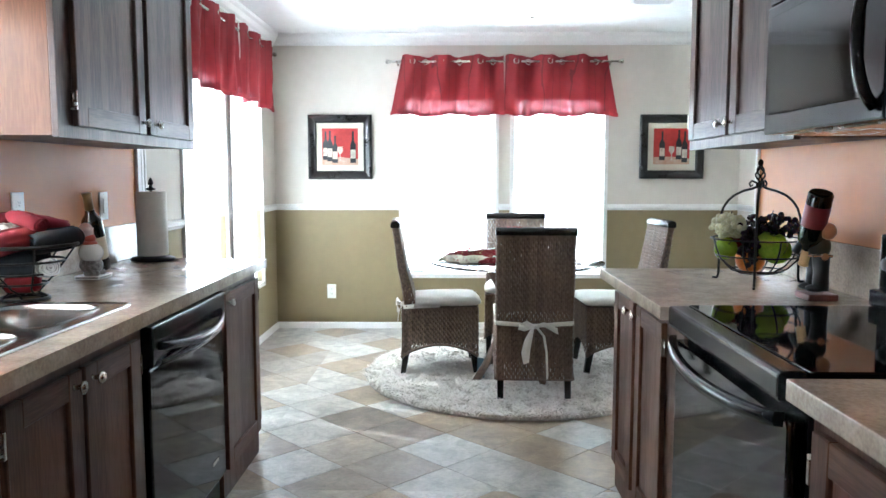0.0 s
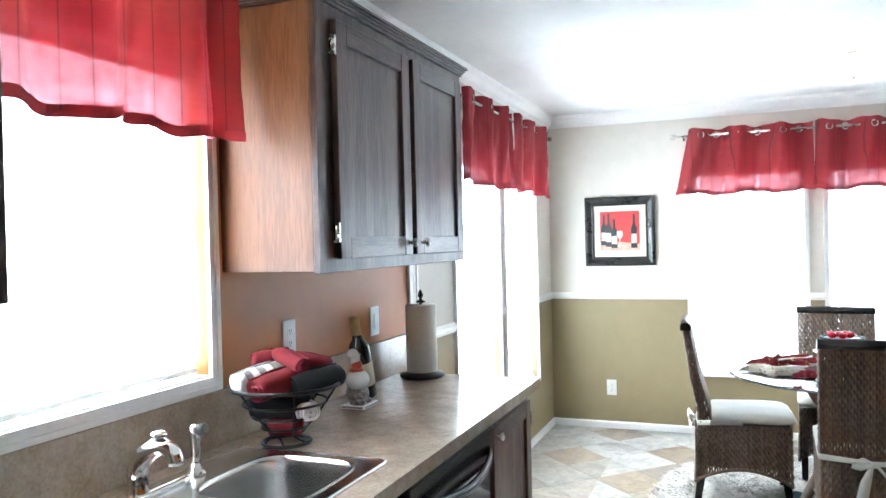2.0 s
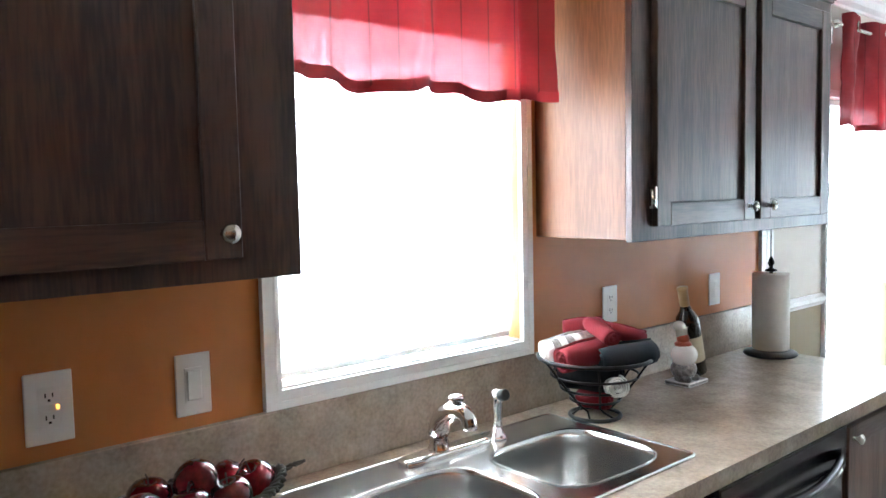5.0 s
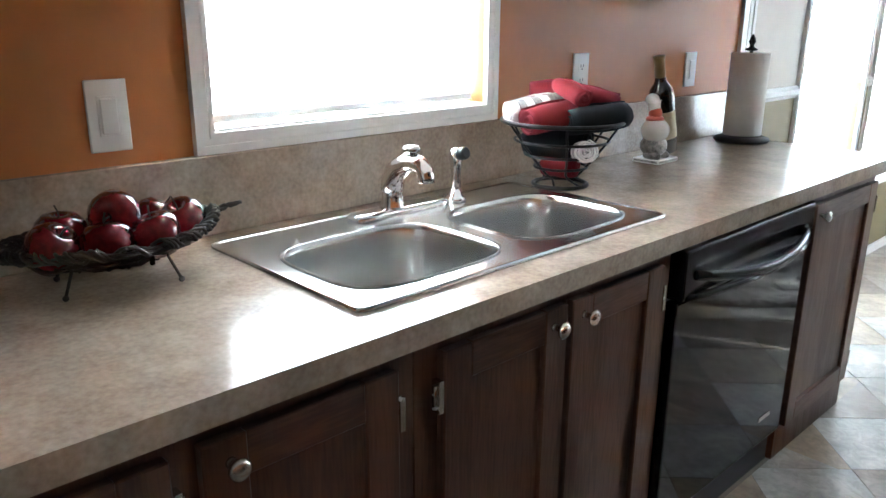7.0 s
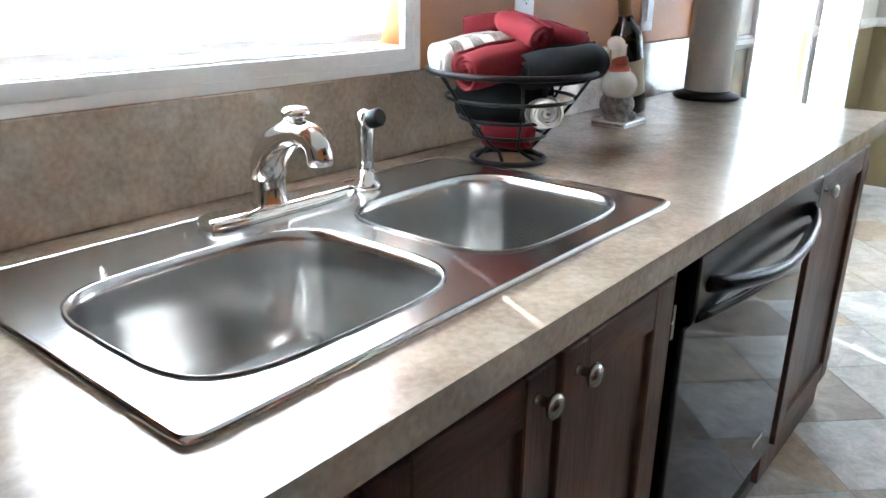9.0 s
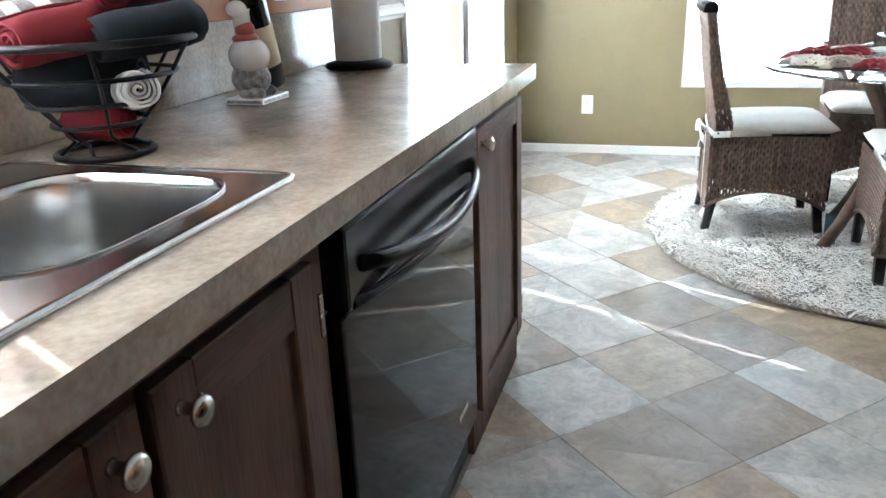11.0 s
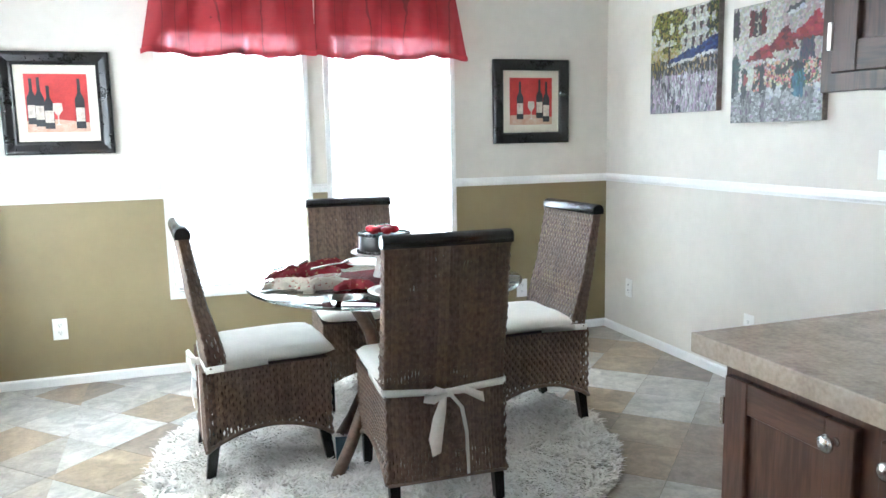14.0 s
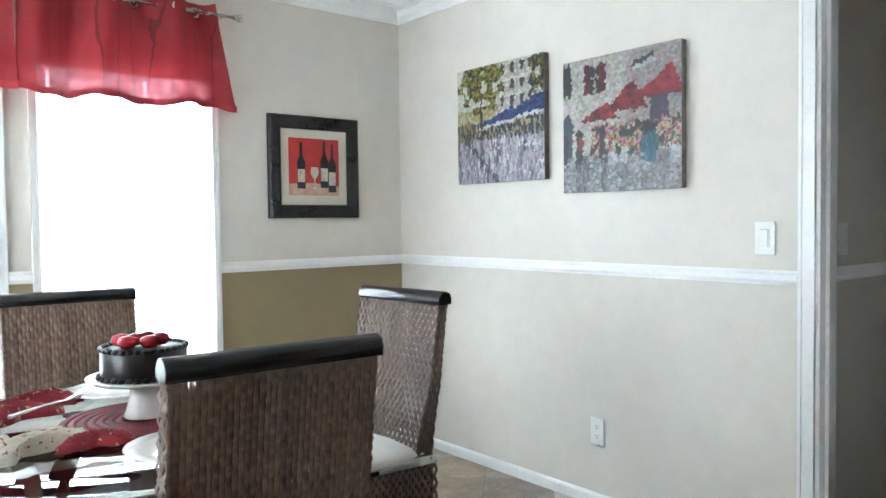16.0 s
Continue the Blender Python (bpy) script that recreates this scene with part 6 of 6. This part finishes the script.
for x, y, a in ((0.16, 4.80, 40), (0.30, 4.74, 30)):
    fm = Matrix.Translation((x, y, TZ + 0.062)) @ Matrix.Rotation(radians(a), 4, "Z")
    bm = tube(bmesh.new(), [fm @ Vector(p) for p in ((-0.09, 0, 0), (0.0, 0, 0.004), (0.06, 0, 0.002), (0.10, 0, 0.006))], 0.004, 8, taper=[1.2, 0.7, 0.8, 2.0])
    solid("fork", bm, CHROME, "polished fork lying on a napkin", "cutlery")


# ---- pictures ----
FRAME = mat("black_picture_frame", (0.014, 0.012, 0.012), 0.28, var=0.15, scale=15)
MOUNT = mat("cream_mount_board", (0.62, 0.57, 0.47), 0.8, var=0.03)
PRED = mat("painted_red", (0.52, 0.035, 0.03), 0.5, dark=(0.34, 0.02, 0.02), scale=20)
PDARK = mat("painted_bottle_dark", (0.022, 0.022, 0.028), 0.45, var=0.3, scale=40)
PPALE = mat("painted_pale_label", (0.62, 0.54, 0.45), 0.5, var=0.25, scale=40)
PWARM = mat("painted_table", (0.45, 0.20, 0.12), 0.5, dark=(0.55, 0.45, 0.35), scale=30)


def flat(pts, d0, d1, W):
    """A thin painted shape; pts are (u, z)."""
    bm = bmesh.new()
    a, b = [bm.verts.new(W(u, d0, z)) for u, z in pts], [bm.verts.new(W(u, d1, z)) for u, z in pts]
    bm.faces.new(a)
    bm.faces.new(b)
    for i in range(len(pts)):
        j = (i + 1) % len(pts)
        bm.faces.new((a[i], a[j], b[j], b[i]))
    return bm


def bottle_print(u0, u1, z0, z1, bottles, label):
    def W(u, d, z):
        return (u, YB - d, z)
    ob = thing("framed_picture", ((u0 + u1) / 2, YB, z0), label, "picture", "bottle pictures")
    t = 0.066
    bm = bmesh.new()
    rings = []
    for s, d in ((0, 0.001), (0, 0.026), (0.12, 0.033), (0.3, 0.033), (0.75, 0.022), (0.9, 0.024), (1, 0.018), (1, 0.001)):
        i = t * s
        rings.append([bm.verts.new(W(u, d, z)) for u, z in ((u0 + i, z0 + i), (u1 - i, z0 + i), (u1 - i, z1 - i), (u0 + i, z1 - i))])
    for a, b in zip(rings, rings[1:]):
        for i in range(4):
            bm.faces.new((a[i], a[(i + 1) % 4], b[(i + 1) % 4], b[i]))
    part("frame", bm, FRAME, ob, "black stepped wooden frame")
    part("mount", flat([(u0 + t, z0 + t), (u1 - t, z0 + t), (u1 - t, z1 - t), (u0 + t, z1 - t)], 0.002, 0.009, W), MOUNT, ob)
    k = 0.112
    a0, a1, b0, b1 = u0 + k, u1 - k, z0 + k + 0.002, z1 - k + 0.002
    pr = part("print", flat([(a0, b0), (a1, b0), (a1, b1), (a0, b1)], 0.0092, 0.0102, W), PRED, ob, "red print of wine bottles")
    w, h = a1 - a0, b1 - b0
    part("painted_table", flat([(a0, b0), (a1, b0), (a1, b0 + 0.16 * h), (a0 + 0.5 * w, b0 + 0.22 * h), (a0, b0 + 0.2 * h)], 0.0103, 0.0105, W), PWARM, pr)
    for i, (c, base, hh) in enumerate(bottles):
        x, z, r, d = a0 + c * w, b0 + base * h, 0.078 * w, 0.0106 + 0.0003 * i
        H2 = hh * h
        part("painted_bottle", flat([(x - r, z), (x + r, z), (x + r, z + 0.58 * H2), (x + 0.35 * r, z + 0.72 * H2), (x + 0.32 * r, z + H2), (x - 0.32 * r, z + H2), (x - 0.35 * r, z + 0.72 * H2), (x - r, z + 0.58 * H2)], d, d + 0.0002, W), PDARK, pr)
        part("painted_label", flat([(x - 0.9 * r, z + 0.14 * H2), (x + 0.9 * r, z + 0.14 * H2), (x + 0.9 * r, z + 0.42 * H2), (x - 0.9 * r, z + 0.42 * H2)], d + 0.00022, d + 0.00032, W), PPALE, pr)
    gx, gz = a0 + 0.5 * w, b0 + 0.12 * h
    part("painted_glass", flat([(gx - 0.05 * w, gz), (gx + 0.05 * w, gz), (gx + 0.01 * w, gz + 0.03 * h), (gx + 0.01 * w, gz + 0.16 * h), (gx + 0.08 * w, gz + 0.26 * h), (gx + 0.07 * w, gz + 0.38 * h), (gx - 0.07 * w, gz + 0.38 * h), (gx - 0.08 * w, gz + 0.26 * h), (gx - 0.01 * w, gz + 0.16 * h), (gx - 0.01 * w, gz + 0.03 * h)], 0.0125, 0.0128, W), PPALE, pr)


bottle_print(-1.05, -0.534, 1.232, 1.75, [(0.10, 0.14, 0.78), (0.22, 0.10, 0.84), (0.36, 0.06, 0.74), (0.86, 0.06, 0.86)], "black-framed red print of four wine bottles")
bottle_print(1.627, 2.141, 1.236, 1.748, [(0.24, 0.12, 0.80), (0.70, 0.14, 0.82), (0.86, 0.06, 0.86)], "black-framed red print of wine bottles and glass")


def canvas(y0, y1, z0, z1, painter, label, seed):
    """A deep-edged canvas painted in many short strokes; painter(u, v, rough) gives the pigment and the stroke's shape."""
    ob = thing("canvas_painting", (XR, (y0 + y1) / 2, z0), label, "painting", "street paintings")
    d = 0.035
    edge = mat("canvas_edge", (0.10, 0.08, 0.075), 0.7, dark=(0.32, 0.27, 0.23), scale=25)
    part("stretcher", boxed(XR - d, XR - 0.001, y0, y1, z0, z1, 0.003), edge, ob, "canvas edge wrapped in paint")
    rng = random.Random(seed)
    bm = bmesh.new()
    w, h = y1 - y0, z1 - z0
    pots = {}
    N = 68
    total = 2 * N * N

    def stroke(i, u, v, lu, lv, rot, rgb):
        key = tuple(min(12, max(0, round(12 * max(0.0, c) ** 0.5))) for c in rgb)
        pot = pots.setdefault(key, len(pots))
        x = XR - d - 0.0004 - 0.0016 * i / total
        cr, sr = math.cos(rot), math.sin(rot)
        vs = []
        for a, b in ((-1, -0.6), (0.5, -1), (1, 0.5), (-0.4, 1)):
            p, q = u + a * lu * cr - b * lv * sr, v + a * lu * sr + b * lv * cr
            vs.append(bm.verts.new((x, y1 - w * min(1, max(0, p)), z0 + h * min(1, max(0, q)))))
        bm.faces.new(vs).material_index = pot
    cells = [((i + 0.5) / N, (j + 0.5) / N) for i in range(N) for j in range(N)]
    for turn in (0, 1):
        rng.shuffle(cells)
        for i, (u, v) in enumerate(cells):
            u, v = u + rng.uniform(-0.007, 0.007), v + rng.uniform(-0.007, 0.007)
            rgb, lu, lv = painter(u, v, rng)
            k = (2.4, 1.5)[turn]
            lift = rng.choice((0.86, 1.0, 1.12))
            stroke(turn * N * N + i, u, v, lu * k, lv * k, rng.uniform(-0.35, 0.35), [c * lift for c in rgb])
    mats = [mat("oil_paint", [(c / 12) ** 2.25 * 0.60 for c in key], 0.45, var=0.12, scale=60, bump=0.3, bscale=200) for key in pots]
    tagged(part("brushwork", bm, mats[0], ob, "loose oil brush strokes", mats[1:]), kind="stuff")


def blot(u, v, s=1.0, k=0.0):
    return noise.noise(Vector((u * s, v * s, k)))


def street(u, v, rng):
    """A wet avenue: tree and pale houses above, blue awnings, dark crowd, bright reflections."""
    dab, tall = (0.011, 0.010), (0.008, 0.022)
    if v < 0.37:
        streak = blot(u * 9, v * 1.2, 1.6, 3.0)
        curb = abs(u - 0.06 - (0.42 - v) * 1.05)
        if curb < 0.022 and v < 0.40:
            return (0.10, 0.10, 0.13), *tall
        if u > 0.42 and 0.28 < v < 0.36 and blot(u, v, 17, 1.0) > 0.08:
            return (0.82, 0.82, 0.84), *dab
        if streak > 0.30 or (abs(u - 0.3) < 0.02 and v > 0.12):
            return rng.choice(((0.14, 0.13, 0.15), (0.26, 0.24, 0.27), (0.40, 0.38, 0.41))), *tall
        return rng.choice(((0.56, 0.54, 0.56), (0.46, 0.44, 0.47), (0.72, 0.71, 0.72), (0.30, 0.29, 0.32))), *tall
    if abs(u - 0.30) < 0.011 and v < 0.74:
        return (0.05, 0.04, 0.04), *tall
    for u0, u1, base, rise in ((0.28, 0.68, 0.485, 0.30), (0.54, 1.01, 0.52, 0.38)):
        low, top = base + 0.10 * (u - u0), base + 0.02 + rise * (u - u0)
        if u0 < u < u1:
            if low < v < min(top, base + 0.17):
                return rng.choice(((0.03, 0.06, 0.26), (0.02, 0.035, 0.15), (0.06, 0.10, 0.34))), 0.016, 0.009
            if low - 0.032 < v <= low:
                return (0.78, 0.78, 0.80), 0.014, 0.008
    if v < 0.52:
        if u < 0.22:
            return rng.choice(((0.07, 0.06, 0.07), (0.12, 0.10, 0.08), (0.38, 0.33, 0.12), (0.20, 0.19, 0.20))), *tall
        return rng.choice(((0.05, 0.045, 0.05), (0.12, 0.09, 0.08), (0.55, 0.42, 0.22), (0.07, 0.06, 0.07), (0.34, 0.30, 0.30))), 0.009, 0.016
    r = math.hypot((u - 0.30) * 1.0, (v - 0.83) * 1.25)
    if r < 0.27 + 0.10 * blot(u, v, 9, 5.0) and blot(u, v, 14, 2.0) > -0.22:
        return rng.choice(((0.09, 0.08, 0.025), (0.04, 0.04, 0.02), (0.33, 0.28, 0.05), (0.20, 0.17, 0.03), (0.42, 0.37, 0.12))), *dab
    if u > 0.87 and v > 0.62 and blot(u, v, 11, 7.0) > -0.18:
        return rng.choice(((0.05, 0.055, 0.025), (0.03, 0.03, 0.02), (0.30, 0.27, 0.06))), *dab
    if u > 0.46:
        for c in (0.55, 0.66, 0.77, 0.86):
            for e in (0.66, 0.79, 0.93):
                if abs(u - c) < 0.020 and abs(v - e - 0.04 * (u - 0.5)) < 0.040:
                    return (0.10, 0.085, 0.085), 0.009, 0.014
        if abs((v * 7.4 - 0.3 * u) % 1.0) < 0.14:
            return (0.80, 0.78, 0.72), 0.016, 0.006
        return rng.choice(((0.62, 0.58, 0.52), (0.52, 0.48, 0.44), (0.72, 0.69, 0.63))), *dab
    if v < 0.64:
        return rng.choice(((0.62, 0.54, 0.22), (0.48, 0.42, 0.14), (0.66, 0.62, 0.45))), *dab
    return rng.choice(((0.80, 0.79, 0.70), (0.74, 0.76, 0.72), (0.80, 0.76, 0.52))), *dab


def market(u, v, rng):
    """A square with a pale house front, three red parasols, flower stalls and wet paving."""
    dab, tall = (0.011, 0.010), (0.008, 0.020)
    for au, av, b0, b1, bv in ((0.93, 0.87, 0.61, 1.03, 0.665), (0.62, 0.785, 0.36, 0.74, 0.60), (0.42, 0.665, 0.16, 0.50, 0.545)):
        s = (v - bv) / (av - bv)
        if 0 <= s <= 1 and b0 + (au - b0) * s ** 0.8 < u < b1 + (au - b1) * s ** 0.8:
            fold = blot(u * 14 + v * 5, v * 2, 1.0, au)
            return ((0.44, 0.04, 0.06) if fold > 0.1 else (0.30, 0.025, 0.04) if fold > -0.2 else (0.16, 0.015, 0.03)), 0.014, 0.009
        if b0 < u < b1 and bv - 0.022 < v < bv:
            return (0.22, 0.02, 0.035), 0.014, 0.007
    if 0.70 < u < 0.815 and 0.20 < v < 0.47 + 0.03 * blot(u, v, 20):
        return ((0.04, 0.035, 0.05) if v > 0.41 else rng.choice(((0.05, 0.17, 0.22), (0.035, 0.10, 0.14), (0.08, 0.22, 0.27)))), *tall
    if (abs(u - 0.155) < 0.035 or abs(u - 0.03) < 0.022 or abs(u - 0.355) < 0.022) and 0.22 < v < 0.455:
        return ((0.30, 0.06, 0.07) if 0.34 < v < 0.41 and u > 0.15 and u < 0.3 else (0.05, 0.045, 0.06)), *tall
    for c in (0.455, 0.55, 0.95):
        if abs(u - c) < 0.034 and abs(v - 0.245) < 0.05:
            return rng.choice(((0.66, 0.65, 0.66), (0.50, 0.49, 0.52))), *dab
    if u > 0.26 and 0.27 < v < 0.49 + 0.03 * blot(u, v, 12, 4.0):
        if blot(u, v, 13, 9.0) > 0.20:
            return (0.07, 0.06, 0.07), *tall
        return rng.choice(((0.60, 0.26, 0.24), (0.66, 0.56, 0.40), (0.14, 0.20, 0.10), (0.58, 0.40, 0.24), (0.42, 0.12, 0.14), (0.10, 0.09, 0.09), (0.60, 0.50, 0.48))), 0.009, 0.009
    if v < 0.27:
        streak = blot(u * 8, v * 1.5, 1.5, 6.0)
        if streak > 0.30 or abs(u - 0.15) < 0.03:
            return rng.choice(((0.15, 0.14, 0.16), (0.24, 0.22, 0.24), (0.33, 0.30, 0.32))), *tall
        return rng.choice(((0.42, 0.39, 0.40), (0.33, 0.30, 0.32), (0.54, 0.51, 0.51), (0.24, 0.22, 0.24))), 0.014, 0.010
    if u < 0.13 and v < 0.68:
        inside = u < 0.095 and v < 0.61 - 4.0 * (u - 0.045) ** 2 * 10
        return ((0.08, 0.10, 0.12) if inside else (0.70, 0.67, 0.61)), *dab
    if 0.76 < u < 0.90 and v < 0.68:
        return (0.09, 0.08, 0.10), *tall
    if any(abs(u - c) < 0.006 for c in (0.40, 0.47, 0.63)) and v < 0.62:
        return (0.16, 0.12, 0.11), *tall
    if 0.20 < u < 0.39 and 0.73 < v < 0.94:
        if u < 0.25 or u > 0.34:
            return rng.choice(((0.20, 0.03, 0.04), (0.14, 0.02, 0.03))), *tall
        return ((0.50, 0.46, 0.44) if abs(u - 0.295) < 0.007 or abs(v - 0.85) < 0.008 else (0.08, 0.06, 0.07)), *dab
    if u < 0.085 and 0.74 < v < 0.97:
        return (0.08, 0.075, 0.08), *tall
    if 0.62 < u < 0.80 and abs(v - 0.90 - 0.25 * (u - 0.70)) < 0.035:
        return ((0.60, 0.62, 0.63) if v < 0.895 + 0.25 * (u - 0.70) else (0.10, 0.10, 0.12)), *dab
    if u > 0.56:
        return rng.choice(((0.46, 0.42, 0.39), (0.40, 0.37, 0.35), (0.52, 0.48, 0.45))), *dab
    return rng.choice(((0.62, 0.58, 0.50), (0.56, 0.52, 0.46), (0.68, 0.64, 0.56))), *dab


canvas(5.15, 5.73, 1.392, 1.948, street, "unframed canvas of a rainy street with awnings", 2)
canvas(4.463, 5.038, 1.324, 1.875, market, "unframed canvas of a market under red parasols", 6)


# ---- ceiling lamps and vent ----
DIFF = sheer("frosted_lamp_glass", (0.9, 0.87, 0.8), 0.75, 0.4)


def dome(x, y, r, label):
    ob = thing("ceiling_light", (x, y, H), label, "ceiling light")
    part("pan", lathe(bmesh.new(), [(0.02, -0.001), (r * 0.62, -0.001), (r * 0.64, -0.014), (r * 0.58, -0.02)], (x, y, H), 32, cap=False), NICKEL, ob)
    part("shade", lathe(bmesh.new(), [(r * 0.98, -0.022), (r, -0.028), (r * 0.97, -0.05), (r * 0.8, -0.082), (r * 0.5, -0.102), (r * 0.06, -0.11)], (x, y, H), 36), DIFF, ob, "frosted glass bowl, lit")
    part("finial", lathe(bmesh.new(), [(0.01, -0.109), (0.012, -0.118), (0.006, -0.126), (0.001, -0.128)], (x, y, H), 12), NICKEL, ob)


dome(0.63, 5.03, 0.16, "lit frosted glass dome light on the ceiling")
dome(-1.05, 1.82, 0.13, "lit frosted dome light above the sink")
# this last dome is an added housing for the fill behind the camera
dome(0.1, -0.6, 0.16, "added frosted dome over the aisle, out of view")
vt = thing("ceiling_vent", (1.42, 5.10, H), "white louvred ceiling vent", "vent")
bm = bmesh.new()
for a in ((1.28, 1.56, 5.045, 5.065), (1.28, 1.56, 5.175, 5.195), (1.28, 1.30, 5.065, 5.175), (1.54, 1.56, 5.065, 5.175)):
    box(bm, *a, H - 0.010, H - 0.0005)
part("frame", bm, WHITE, vt)
for i in range(6):
    y = 5.07 + 0.018 * i
    bm = bmesh.new()
    lo, hi = [[bm.verts.new((x, yy, zz + d)) for x, yy, zz in ((1.3, y, H - 0.002), (1.54, y, H - 0.002), (1.54, y + 0.013, H - 0.010), (1.3, y + 0.013, H - 0.010))] for d in (-0.0012, 0)]
    bm.faces.new(lo)
    bm.faces.new(hi)
    for k in range(4):
        bm.faces.new((lo[k], lo[(k + 1) % 4], hi[(k + 1) % 4], hi[k]))
    part("slat", bm, WHITE, vt)


# ---- floor tiles ----
S = 0.3125
G = S * math.sqrt(0.5)          # half a diagonal
IN = S / 2 - 0.0012


def diamond(shrink=IN):
    k = shrink * math.sqrt(2)
    return [(k, 0), (0, k), (-k, 0), (0, -k)]


def clip(poly, x0, x1, y0, y1):
    for i, lim, sgn in ((0, x0, 1), (0, x1, -1), (1, y0, 1), (1, y1, -1)):
        out = []
        for a, b in zip(poly, poly[1:] + poly[:1]):
            da, db = sgn * (a[i] - lim), sgn * (b[i] - lim)
            if da >= 0:
                out.append(a)
            if (da >= 0) != (db >= 0):
                s = da / (da - db)
                out.append((a[0] + s * (b[0] - a[0]), a[1] + s * (b[1] - a[1])))
        poly = out
        if not poly:
            break
    return poly


def slab(bm, poly, z0=-0.0015, z1=0.0):
    lo, hi = [bm.verts.new((x, y, z0)) for x, y in poly], [bm.verts.new((x, y, z1)) for x, y in poly]
    bm.faces.new(hi)
    for i in range(len(poly)):
        j = (i + 1) % len(poly)
        bm.faces.new((lo[i], lo[j], hi[j], hi[i]))


bm = bmesh.new()
slab(bm, diamond())
whole = mesh_of("tile", bm, TILE)
rest = bmesh.new()
nx, ny = 0.318, 3.47
for i in range(-30, 40):
    for j in range(-60, 60):
        if (i + j) % 2:
            continue
        cx, cy = nx + G + i * G, ny + j * G
        full = [(cx + a, cy + b) for a, b in diamond()]
        for x0, x1, y0, y1 in ((-0.76, XR, 3.0, YB), (-0.76, 0.80, NEAR, 3.0), (XR, 5.2, 1.9, 4.05), (XL, -0.76, 3.43, YB)):
            p = clip(full, x0, x1, y0, y1)
            if len(p) < 3:
                continue
            if y0 >= 3.0 and x1 <= XR and cy < 6.2:
                if len(p) == 4 and abs(max(q[0] for q in p) - max(q[0] for q in full)) < 1e-6 and abs(min(q[0] for q in p) - min(q[0] for q in full)) < 1e-6:
                    ob = new("tile", whole)
                    ob.location = (cx, cy, 0)
                else:
                    b2 = bmesh.new()
                    slab(b2, [(x - cx, y - cy) for x, y in p])
                    ob = new("tile", mesh_of("tile", b2, TILE))
                    ob.location = (cx, cy, 0)
                ob.parent = floor
            else:
                slab(rest, p)
ob = new("tiles_behind", mesh_of("tiles_behind", rest, TILE))
ob.parent = floor
tagged(ob, kind="stuff")
